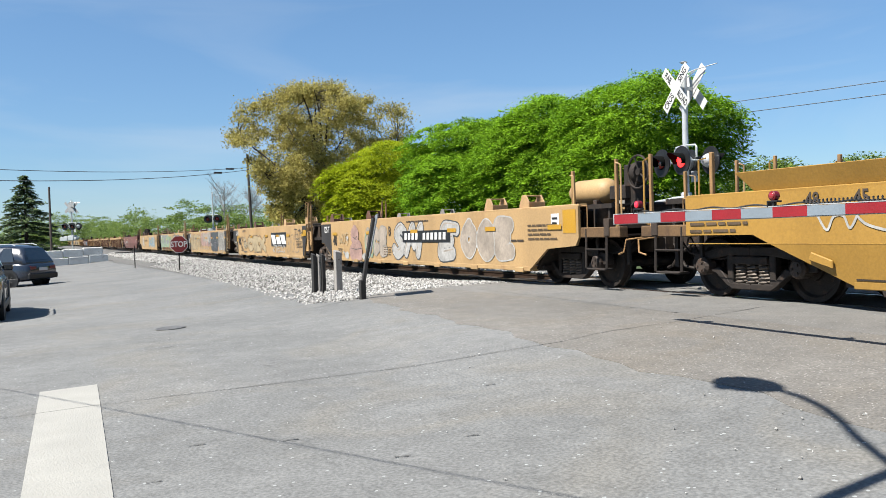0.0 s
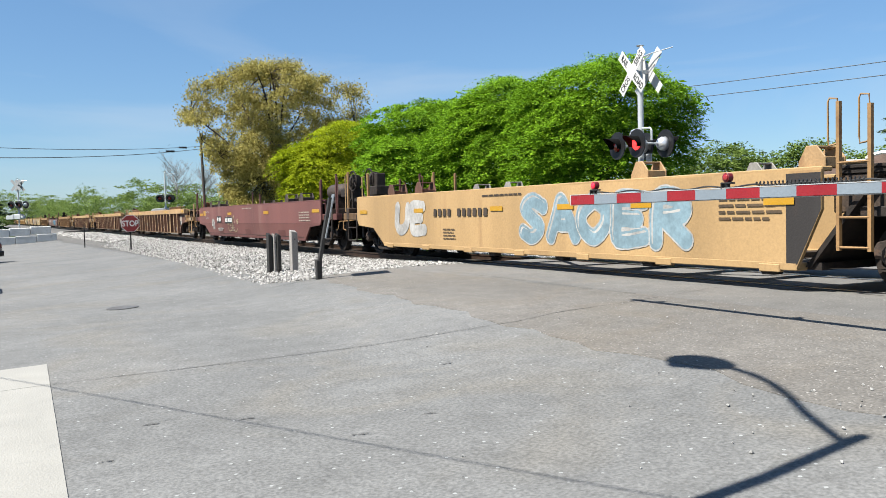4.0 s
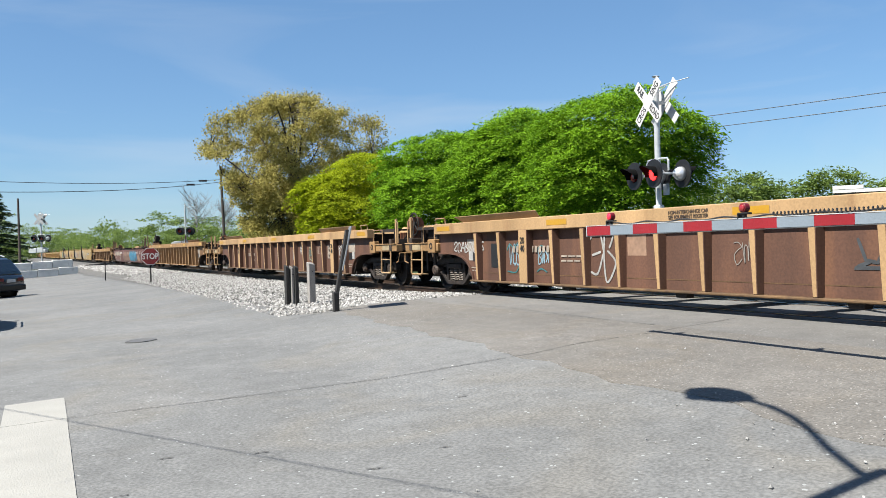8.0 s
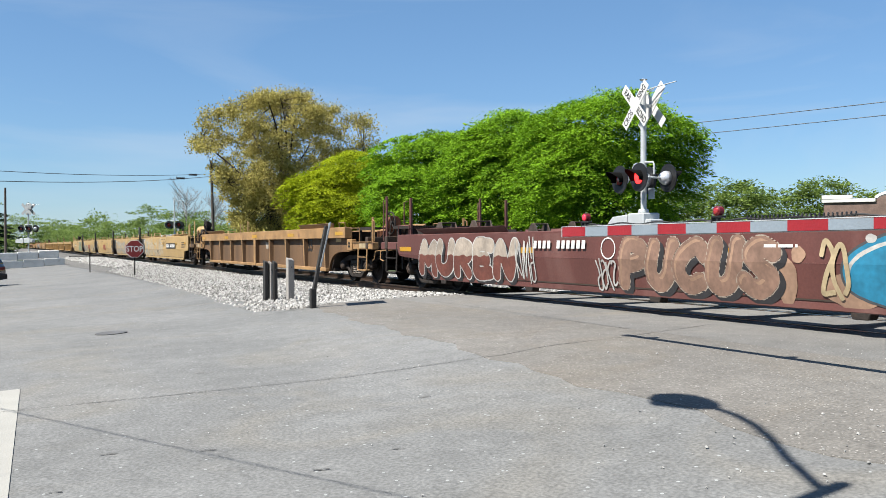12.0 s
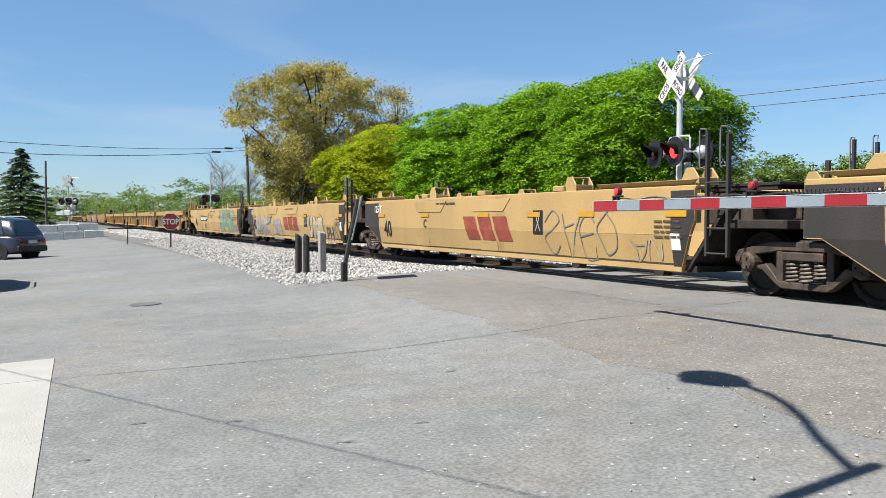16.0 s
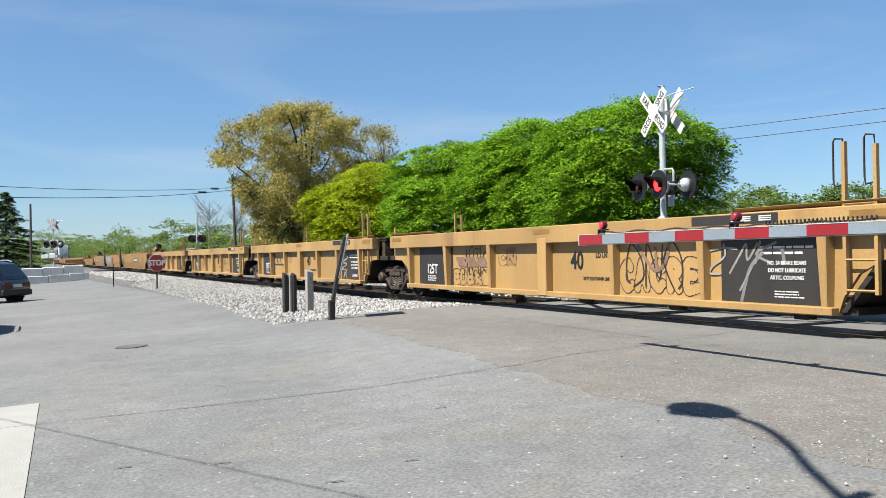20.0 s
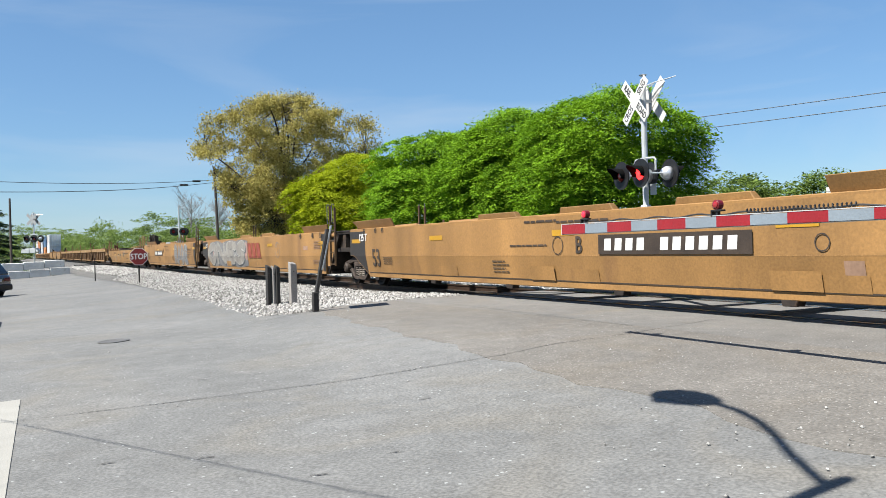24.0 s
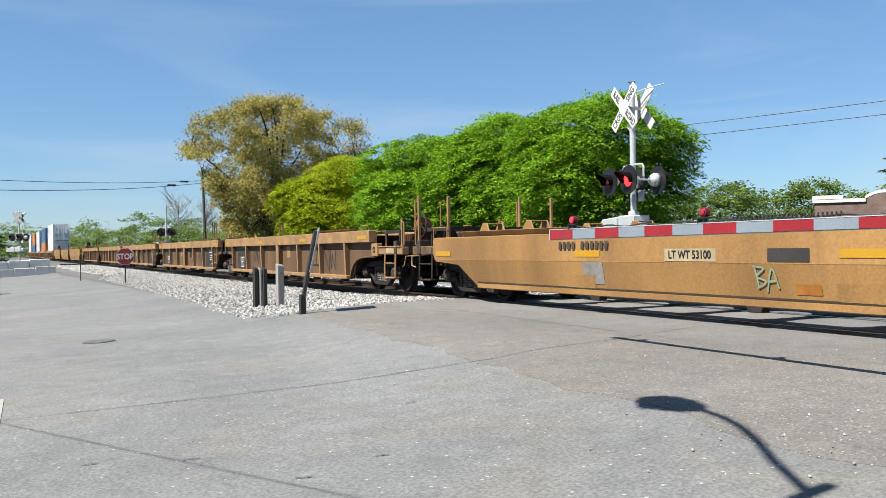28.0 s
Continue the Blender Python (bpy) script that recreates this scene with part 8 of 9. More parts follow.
sg = ground_z(sx, sy)
stop = thing("stop_sign", pose(sx, sy, sg, 0, 0, -8), "red octagonal stop sign on a short dark post", "stop sign")
octo = [(0.39 * math.cos(math.pi / 8 + k * math.pi / 4), 0.39 * math.sin(math.pi / 8 + k * math.pi / 4)) for k in range(8)]
part("post", Shape().box((-0.03, 0.0, -0.1), (0.03, 0.05, 1.4)), WOOD_DARK, stop)
part("border", Shape().add([(x, -0.012, 1.11 + z) for x, z in octo] + [(x, -0.006, 1.11 + z) for x, z in octo], [list(range(8)), list(range(8, 16))[::-1]] + [(i, (i + 1) % 8, 8 + (i + 1) % 8, 8 + i) for i in range(8)]), WHITE, stop, "white rim")
part("face", Shape().add([(x * 0.94, -0.0155, 1.11 + z * 0.94) for x, z in octo], [list(range(8))]), SIGN_RED, stop, "faded red face")
flat_text("STOP", 0.25, WHITE, stop, Matrix.Translation((0, -0.021, 1.10)) @ Matrix.Rotation(radians(90), 4, "X"), 0.8)
stake = thing("rail_stake", Matrix.Translation((4.3, 48.8, ground_z(4.3, 48.8))), "thin dark stake with a low rail beside the ballast", "stake")
part("stake", Shape().box((-0.025, -0.025, -0.05), (0.025, 0.025, 1.2)), WOOD_DARK, stake)
part("rail", Shape().box((-1.0, -0.02, 0.82), (0.9, 0.02, 0.87)), WOOD_DARK, stake)

blk = cached("block", lambda: Shape().box((-0.74, -0.37, 0), (0.74, 0.37, 0.62)).mesh("block", CONCRETE, 0.035))
for row, (n, x0) in enumerate(((5, 0.1), (5, -0.3))):
    for k in range(n):
        x = x0 + 1.5 * k - 2.2
        b = new("concrete_block", blk)
        b.matrix_basis = pose(x, 75.4 + 0.1 * k, ground_z(x, 75.4) + 0.63 * row - 0.02, 0, 0, 4 - row)
        tagged(b, "pale cast concrete barrier block in a stacked row", "barrier block", "row of barrier blocks")

# ---- poles and wires ----
def pole(x, y, top, r=0.13, lean=(0, 0), label="brown timber utility pole", arms=()):
    p = thing("utility_pole", Matrix.Translation((x, y, ground_z(x, y))), label, "utility pole", "utility poles")
    h = top - ground_z(x, y)
    part("shaft", Shape().tube([(0, 0, -0.3), (lean[0] / 2, lean[1] / 2, h / 2), (lean[0], lean[1], h)], r, 10, r * 0.7), POLE_WOOD, p)
    for z in arms:
        part("crossarm", Shape().box((-0.8, -0.05, z), (0.8, 0.05, z + 0.1)), POLE_WOOD, p)
    return p


def wire(pts, r, label, sag=0.0, n=24):
    a, b = Vector(pts[0]), Vector(pts[1])
    line = [a.lerp(b, k / n) - Vector((0, 0, sag * 4 * (k / n) * (1 - k / n))) for k in range(n + 1)]
    w = part("overhead_wire", Shape().tube(line, r, 5), WIRE)
    return tagged(w, label, "wire", "overhead wires")


pole(19.2, 88.0, 10.1, 0.16, (-0.25, 0), "leaning timber utility pole beside the trees")
pole(0.45, 75.9, 6.15, 0.11, label="grey timber utility pole beside a pine")
pole(-19.0, 41.0, 7.3, label="timber utility pole outside the lot")
wire([(18.98, 88, 8.75), (-19, 41, 6.2)], 0.022, "thick black overhead cable above the lot", 0.9)
wire([(18.98, 88, 8.5), (-19, 41, 5.5)], 0.026, "thick black overhead cable above the lot", 1.1)
for (x, y, z) in ((16.6, 85.06, 8.37), (15.1, 83.2, 7.85)):
    tagged(part("splice_case", Shape().cyl((x, y, z), "x", 0.09, 0.75, 8), BLACK), "black splice case hanging on an overhead cable", "splice case")
pole(33.5, 47.0, 8.75, label="timber utility pole behind the green trees")
pole(38.9, -6.4, 7.5, label="timber utility pole beyond the crossing")
wire([(33.5, 47, 8.7), (38.9, -6.4, 7.2)], 0.02, "thin black overhead wire beyond the trees", 0.15)
wire([(33.5, 47, 8.0), (38.9, -6.4, 6.75)], 0.02, "thin black overhead wire beyond the trees", 0.15)

LX, LY, LZ = -2.03, 2.38, 8.0
lamp = thing("street_lamp", Matrix.Translation((LX, LY, ground_z(LX, LY))), "timber pole street lamp with a curved bracket arm", "street lamp")
h = LZ - ground_z(LX, LY)
part("pole", Shape().tube([(0, 0, -0.3), (0, 0, h + 0.2)], 0.06, 12, 0.045), POLE_WOOD, lamp)
part("bracket", Shape().tube([(0, 0, h), (0, 0.2, h + 0.18), (0, 0.44, h + 0.4), (0, 0.7, h + 0.68), (0, 0.95, h + 0.9), (0, 1.2, h + 1.05), (0, 1.45, h + 1.12)], 0.028, 8), ALU, lamp)
head = part("lamp_head", Shape().lathe((0, 1.72, h + 1.1), "y", [(-0.32, 0.03), (-0.26, 0.09), (-0.1, 0.15), (0.08, 0.16), (0.2, 0.12), (0.28, 0.03)], 16), SILVER, lamp, smooth=True)
part("lamp_glass", Shape().lathe((0, 1.78, h + 1.0), "z", [(-0.12, 0.04), (-0.08, 0.1), (0.0, 0.13)], 14), glass("lamp glass", (0.6, 0.6, 0.58)), head, smooth=True)
wire([(LX, LY, 6.5), (-19, 41, 6.3)], 0.006, "thin service wire from the lamp pole", 0.25, 40)
pole(1.2, -5.0, 7.0, label="timber utility pole behind the viewpoint")
wire([(LX, LY, 6.5), (1.2, -5.0, 6.4)], 0.006, "thin service wire from the lamp pole", 0.05)


# ---- vehicles ----
def vehicle(m, label, paint, tall, length):
    """A parked car; x is its width, y points to its front."""
    car = thing("parked_car", m, label, "car", "parked cars")
    half, hl = 0.92, length / 2
    belt = 0.98 if tall > 1.6 else 0.88

    def loft(name, rings, mat, parent, lab=""):
        n = len(rings[0])
        sh = Shape().add([p for r in rings for p in r], [(k * n + i, k * n + (i + 1) % n, (k + 1) * n + (i + 1) % n, (k + 1) * n + i) for k in range(len(rings) - 1) for i in range(n)] + [list(range(n)), list(range((len(rings) - 1) * n, len(rings) * n))[::-1]])
        return part(name, sh, mat, parent, lab, smooth=True)

    def ring(y, w, z0, z1, r=0.1):
        zm = z0 + (z1 - z0) * 0.55
        half_ring = [(w - 0.16, z0), (w - 0.03, z0 + 0.05), (w - 0.01, z0 + 0.16), (w, zm), (w - 0.02, z1 - 0.12), (w - 0.07, z1 - 0.03), (w - 0.2, z1)]
        return [(q, y, z) for q, z in half_ring] + [(-q, y, z) for q, z in reversed(half_ring)]

    def hoop(y, w, z0, z1):
        half_ring = [(w, z0), (w - 0.09 * (z1 - z0) / 0.6, z0 + (z1 - z0) * 0.45), (w - 0.2 * (z1 - z0) / 0.6, z0 + (z1 - z0) * 0.86), (w - 0.3 * (z1 - z0) / 0.6, z1 - 0.02), (w - 0.45 * (z1 - z0) / 0.6, z1)]
        return [(q, y, z) for q, z in half_ring] + [(-q, y, z) for q, z in reversed(half_ring)]
    body = loft("body", [ring(-hl, half - 0.16, 0.44, belt - 0.1), ring(-hl + 0.1, half - 0.05, 0.34, belt - 0.02), ring(-hl + 0.5, half, 0.26, belt + 0.03), ring(-hl + 1.2, half, 0.24, belt + 0.01), ring(0, half - 0.01, 0.23, belt - 0.02), ring(hl - 1.3, half, 0.24, belt - 0.03), ring(hl - 0.6, half - 0.03, 0.26, belt - 0.10), ring(hl - 0.2, half - 0.12, 0.3, belt - 0.2), ring(hl, half - 0.26, 0.38, belt - 0.34)], paint, car)
    back = -hl + (0.14 if tall > 1.6 else 0.75)
    cab = loft("cabin", [hoop(back, half - 0.1, belt - 0.04, belt + 0.05), hoop(back + 0.22, half - 0.08, belt - 0.04, tall - 0.22), hoop(back + 0.42, half - 0.07, belt - 0.04, tall - 0.06), hoop(back + 1.0, half - 0.06, belt - 0.04, tall), hoop(0.1, half - 0.06, belt - 0.04, tall - 0.01), hoop(0.5, half - 0.06, belt - 0.04, tall - 0.12), hoop(1.3, half - 0.08, belt - 0.06, belt + 0.03)], paint, car)
    for s in (-1, 1):
        part("cladding", Shape().box((s * half - 0.015, -hl + 0.4, 0.24), (s * half + 0.015, hl - 0.4, 0.38)), BLACK, car, "black sill cladding", 0.01)
        for yy in (-hl + 0.85, hl - 0.9):
            part("wheel_arch", Shape().lathe((s * (half - 0.02), yy, 0.34), "x", [(-0.03, 0.36), (-0.03, 0.43), (0.032, 0.42), (0.032, 0.36)], 24), BLACK, car, "black wheel arch")
    win = glass("tinted window", (0.02, 0.025, 0.03), 0.04)
    rw = half - 0.3
    part("rear_window", Shape().add([(-rw, back + 0.02, belt + 0.12), (rw, back + 0.02, belt + 0.12), (rw - 0.1, back + 0.27, tall - 0.12), (-rw + 0.1, back + 0.27, tall - 0.12)], [(0, 1, 2, 3)]), win, car, "tinted rear window")
    for s in (-1, 1):
        def pane(y0, y1, y2, y3):
            k = 1.0 / 0.6 * (tall - belt)
            return Shape().add([(s * (half - 0.062), y0, belt + 0.06), (s * (half - 0.062), y1, belt + 0.06), (s * (half - 0.062 - 0.11 * k), y2, belt + (tall - belt) * 0.60), (s * (half - 0.062 - 0.185 * k), y2 - 0.1, tall - 0.12), (s * (half - 0.062 - 0.185 * k), y3, tall - 0.12)], [(0, 1, 2, 3, 4)])
        part("side_window", pane(back + 0.5, back + 1.2, back + 1.2, back + 0.75), win, car, "tinted side window")
        part("side_window", pane(back + 1.3, 0.0, 0.0, back + 1.3), win, car, "tinted side window")
        part("side_window", pane(0.1, 0.95, 0.6, 0.1), win, car, "tinted side window")
        part("tail_light", Shape().box((s * (half - 0.36) - 0.18, -hl - 0.012, belt - 0.26), (s * (half - 0.36) + 0.18, -hl + 0.06, belt - 0.12)), RED_PAINT, car, "red tail light", 0.02)
        part("roof_rail", Shape().tube([(s * (half - 0.3), back + 0.6, tall - 0.02), (s * (half - 0.3), back + 0.8, tall + 0.04), (s * (half - 0.3), 0.2, tall + 0.03)], 0.02, 5), ALU, car)
        part("mirror", Shape().box((s * (half + 0.02) - 0.1, 0.85, belt + 0.02), (s * (half + 0.02) + 0.1, 0.95, belt + 0.16)), paint, car, bevel=0.02)
        for yy in (-hl + 0.85, hl - 0.9):
            w = part("wheel", Shape().lathe((s * (half - 0.1), yy, 0.34), "x", [(-0.11, 0.2), (-0.11, 0.31), (-0.07, 0.34), (0.07, 0.34), (0.11, 0.31), (0.11, 0.2)], 20), CABLE, car, "black tyre")
            rim = Shape().cyl((s * (half - 0.02), yy, 0.34), "x", 0.06, 0.06, 10)
            for q in range(5):
                a = q * 2 * math.pi / 5
                rim.tube([(s * (half - 0.01), yy, 0.34), (s * (half - 0.01), yy + 0.2 * math.cos(a), 0.34 + 0.2 * math.sin(a))], 0.03, 5)
            part("rim", rim, IRON, w, "dark alloy rim")
    part("bumper", Shape().box((-half + 0.1, -hl - 0.05, 0.36), (half - 0.1, -hl + 0.1, 0.58)), BLACK, car, bevel=0.03)
    part("plate_bar", Shape().box((-0.24, -hl - 0.018, belt - 0.30), (0.24, -hl + 0.02, belt - 0.18)), WHITE, car)
    return car


SUV_PAINT = material("dark blue grey car paint", (0.014, 0.02, 0.034), 0.25, 0.0, vary=0.04, bump=0.0, coat=0.7)
CAR_PAINT = material("black car paint", (0.012, 0.012, 0.014), 0.25, 0.0, vary=0.04, bump=0.0, coat=0.7)
vx, vy = -1.95, 39.2
vehicle(pose(vx, vy, ground_z(vx, vy) - 0.01, 0, 0, 52), "dark blue-grey sport utility car parked on the lot", SUV_PAINT, 1.70, 4.6)
vx, vy = -1.78, 21.3
vehicle(pose(vx, vy, ground_z(vx, vy) - 0.01, 0, 0, 0), "black car parked at the edge of the lot", CAR_PAINT, 1.72, 4.6)


# ---- trees ----
def quads(name, P, mat, parent=None, label=""):
    """A mesh of separate four-cornered leaves, P: n x 4 x 3."""
    n = len(P)
    me = bpy.data.meshes.new(name)
    me.vertices.add(4 * n)
    me.vertices.foreach_set("co", np.ascontiguousarray(P, np.float32).ravel())
    me.loops.add(4 * n)
    me.loops.foreach_set("vertex_index", np.arange(4 * n, dtype=np.int32))
    me.polygons.add(n)
    me.polygons.foreach_set("loop_start", np.arange(0, 4 * n, 4, dtype=np.int32))
    me.polygons.foreach_set("loop_total", np.full(n, 4, np.int32))
    me.update(calc_edges=True)
    me.materials.append(mat)
    return place(name, me, parent, label)


def leaf_cloud(blobs, count, size, rng, droop=0.35, shell=0.55, flat=0.5, ragged=0.18, sprig=8):
    """Leafy sprigs over a union of ellipsoids (cx, cy, cz, rx, ry, rz): mostly near the skin, reaching outward and drooping."""
    b = np.array(blobs, float)
    vol = (b[:, 3] * b[:, 4] * b[:, 5]) ** 0.67
    twigs = count // sprig
    clumps = max(1, twigs // 9)
    home = rng.choice(len(b), clumps, p=vol / vol.sum())
    dc = rng.normal(size=(clumps, 3))
    dc /= np.linalg.norm(dc, axis=1, keepdims=True)
    r = shell + (1 - shell) * rng.random(clumps) ** 0.6
    lump = 1 + ragged * np.sin(dc[:, 0] * 7 + home) * np.sin(dc[:, 1] * 6 + 2 * home) + ragged * 0.7 * np.sin(dc[:, 2] * 11 + dc[:, 0] * 9)
    heart = b[home, :3] + dc * (r * lump)[:, None] * b[home, 3:]
    pick = rng.integers(0, clumps, twigs)
    d = dc[pick]
    root = heart[pick] + rng.normal(size=(twigs, 3)) * np.array([2.0, 2.0, 0.55]) * size
    way = d * np.array([1, 1, 0.1]) + rng.normal(scale=0.6, size=(twigs, 3)) * np.array([1, 1, 0.2])
    way[:, 2] -= droop * 0.3
    way /= np.linalg.norm(way, axis=1, keepdims=True)
    along = np.tile(np.linspace(-0.5, 0.5, sprig), twigs)
    root, way = np.repeat(root, sprig, 0), np.repeat(way, sprig, 0)
    n = len(root)
    reach = size * 3.2
    c = root + way * (along * reach)[:, None] + rng.normal(scale=size * 0.45, size=(n, 3)) * np.array([1, 1, 0.55])
    c[:, 2] -= reach * 0.3 * (along + 0.5) ** 2
    out = way + rng.normal(scale=0.5, size=(n, 3)) * np.array([1, 1, 0.6])
    out[:, 2] -= droop * 0.6
    out /= np.linalg.norm(out, axis=1, keepdims=True)
    side = np.cross(out, rng.normal(scale=flat, size=(n, 3)) + np.array([0, 0, 1.0]))
    side /= np.linalg.norm(side, axis=1, keepdims=True) + 1e-9
    s = size * rng.uniform(0.6, 1.4, n)[:, None]
    w = s * rng.uniform(0.32, 0.55, n)[:, None]
    return np.stack([c - out * s * 0.5, c + side * w * 0.5, c + out * s * 0.55, c - side * w * 0.5], 1)


def tree(x, y, blobs, count, size, mat, label, seed, droop=0.35, trunk=0.22, shell=0.55, limbs=10, ragged=0.12):
    rng = np.random.default_rng(seed)
    t = thing("tree", Matrix.Translation((x, y, ground_z(x, y) - 0.05)), label, "tree")
    top = max(b[2] for b in blobs)
    wood = Shape().tube([(0, 0, -0.1), (0.08, 0.05, top * 0.22), (0.0, 0.1, top * 0.45), (0.1, 0.0, top * 0.72)], trunk, 9, trunk * 0.3)
    rnd = random.Random(seed)
    for k in range(limbs):
        b = blobs[k % len(blobs)]
        z0 = top * rnd.uniform(0.2, 0.6)
        tip = Vector((b[0] + rnd.uniform(-0.7, 0.7) * b[3], b[1] + rnd.uniform(-0.7, 0.7) * b[4], b[2] + rnd.uniform(-0.2, 0.75) * b[5]))
        mid = Vector((tip.x * 0.45, tip.y * 0.45, z0 + (tip.z - z0) * 0.55 + 0.2))
        wood.tube([(0.03, 0.05, z0), mid, tip], trunk * 0.45, 6, 0.025)
        for _ in range(4):
            q = mid.lerp(tip, rnd.uniform(0.1, 0.9))
            e = q + Vector((rnd.uniform(-1, 1), rnd.uniform(-1, 1), rnd.uniform(0.0, 1.0))) * 0.3 * b[3]
            wood.tube([q, q.lerp(e, 0.5) + Vector((0, 0, 0.1)), e], trunk * 0.14, 5, 0.012)
    part("trunk", wood, BARK, t)
    quads("crown", leaf_cloud(blobs, count, size, rng, droop, shell, ragged=ragged), mat, t, label="uneven leafy crown")
    return t


LIME = leafy("bright spring leaves", (0.030, 0.088, 0.005), (0.165, 0.305, 0.012), 0.32)
LIME_GOLD = leafy("yellow green spring leaves", (0.085, 0.130, 0.003), (0.29, 0.34, 0.010), 0.4)
OLIVE = leafy("olive tan young leaves", (0.145, 0.122, 0.03), (0.38, 0.33, 0.10), 0.42)
WOODS = leafy("distant woodland leaves", (0.060, 0.100, 0.024), (0.17, 0.235, 0.06), 0.35)
WOODS_FRESH = leafy("fresh woodland leaves", (0.040, 0.074, 0.015), (0.145, 0.205, 0.044), 0.35)
NEEDLES = leafy("dark needles", (0.024, 0.048, 0.022), (0.10, 0.14, 0.06), 0.15)


def lumps(rx, ry, rz, cz, n, seed, spread=0.55):
    rnd = random.Random(seed)
    out = [(0, 0, cz, rx * 0.8, ry * 0.8, rz * 0.85)]
    for k in range(n):
        a, e = rnd.uniform(0, 6.28), rnd.uniform(-0.5, 0.85)
        out.append((rx * spread * math.cos(a) * math.cos(e), ry * spread * math.sin(a) * math.cos(e), cz + rz * 0.62 * math.sin(e), rx * rnd.uniform(0.34, 0.55), ry * rnd.uniform(0.34, 0.55), rz * rnd.uniform(0.3, 0.45)))
    return out


def layered_tree(x, y, blobs, sprays, leaves, size, mat, label, seed, trunk=0.22):
    """A crown of flat feathery sprays in drooping layers over a union of ellipsoids, with shade between the layers."""
    t = tree(x, y, [(*q[:3], q[3] * 0.72, q[4] * 0.72, q[5] * 0.72) for q in blobs], 9000, 0.28, mat, label, seed, shell=0.3, trunk=trunk, limbs=12, ragged=0.0)
    inner = t.children[-1]
    inner.name = "inner_leaves"
    rng, b = np.random.default_rng(seed + 50), np.array(blobs, float)
    area = (b[:, 3] * b[:, 5])
    want, C, H = sprays * 4, [], []
    home = rng.choice(len(b), want, p=area / area.sum())
    d = rng.normal(size=(want, 3))
    d /= np.linalg.norm(d, axis=1, keepdims=True)
    heart = b[home, :3] + d * b[home, 3:] * (0.72 + 0.3 * rng.random(want) ** 0.7)[:, None]
    inside = np.zeros(want, int)
    for q in b:
        inside += (np.sum(((heart - q[:3]) / (q[3:] * 0.86)) ** 2, axis=1) < 1)
    good = np.flatnonzero((inside <= 0) | (rng.random(want) < 0.10))
    good = good[heart[good, 2] > 0.8][:sprays]
    heart, d = heart[good], d[good]
    n = len(heart)
    out = heart * np.array([1, 1, 0]) / (np.linalg.norm(heart[:, :2], axis=1, keepdims=True) + 1e-6) + rng.normal(scale=0.35, size=(n, 3))
    out[:, 2] = 0
    out /= np.linalg.norm(out, axis=1, keepdims=True)
    out[:, 2] = rng.uniform(-0.45, -0.05, n)
    side = np.cross(out, (0, 0, 1.0))
    side /= np.linalg.norm(side, axis=1, keepdims=True)
    up = np.cross(side, out)
    up /= np.linalg.norm(up, axis=1, keepdims=True)
    big = rng.uniform(0.42, 0.9, n)
    k = np.repeat(np.arange(n), leaves)
    m = len(k)
    u, v = rng.uniform(-1, 1, m), rng.normal(scale=0.34, size=m)
    v *= 1.05 - 0.55 * np.abs(u + 0.15)
    c = heart[k] + out[k] * (u * big[k])[:, None] + side[k] * (v * big[k] * 1.5)[:, None] + up[k] * (rng.normal(scale=0.045, size=m) - 0.16 * big[k] * (u + 0.4) ** 2)[:, None]
    way = out[k] * 0.8 + side[k] * np.sign(v)[:, None] * 0.7 + rng.normal(scale=0.4, size=(m, 3))
    way /= np.linalg.norm(way, axis=1, keepdims=True)
    flat = np.cross(way, up[k] + rng.normal(scale=0.4, size=(m, 3)))
    flat /= np.linalg.norm(flat, axis=1, keepdims=True) + 1e-9
    s = size * rng.uniform(0.6, 1.35, m)[:, None]
    w = s * rng.uniform(0.34, 0.55, m)[:, None]
    quads("crown", np.stack([c - way * s * 0.5, c + flat * w * 0.5, c + way * s * 0.55, c - flat * w * 0.5], 1), mat, t, label="layered feathery leaf sprays")
    return t


layered_tree(21.6, 55.6, lumps(4.7, 4.7, 3.9, 4.1, 16, 1), 1100, 95, 0.155, LIME_GOLD, "yellow-green round tree in fresh spring leaf", 1)
layered_tree(22.2, 44.5, lumps(4.6, 4.8, 3.9, 4.2, 16, 2), 1050, 115, 0.15, LIME, "bright green feathery tree in fresh spring leaf", 2)
layered_tree(22.4, 36.0, lumps(4.2, 4.2, 3.8, 4.3, 16, 3), 1050, 120, 0.135, LIME, "bright green feathery tree in fresh spring leaf", 3)
layered_tree(22.4, 28.6, lumps(3.9, 4.0, 3.7, 4.0, 18, 4), 1100, 125, 0.12, LIME, "bright green feathery tree with drooping sprays", 4)


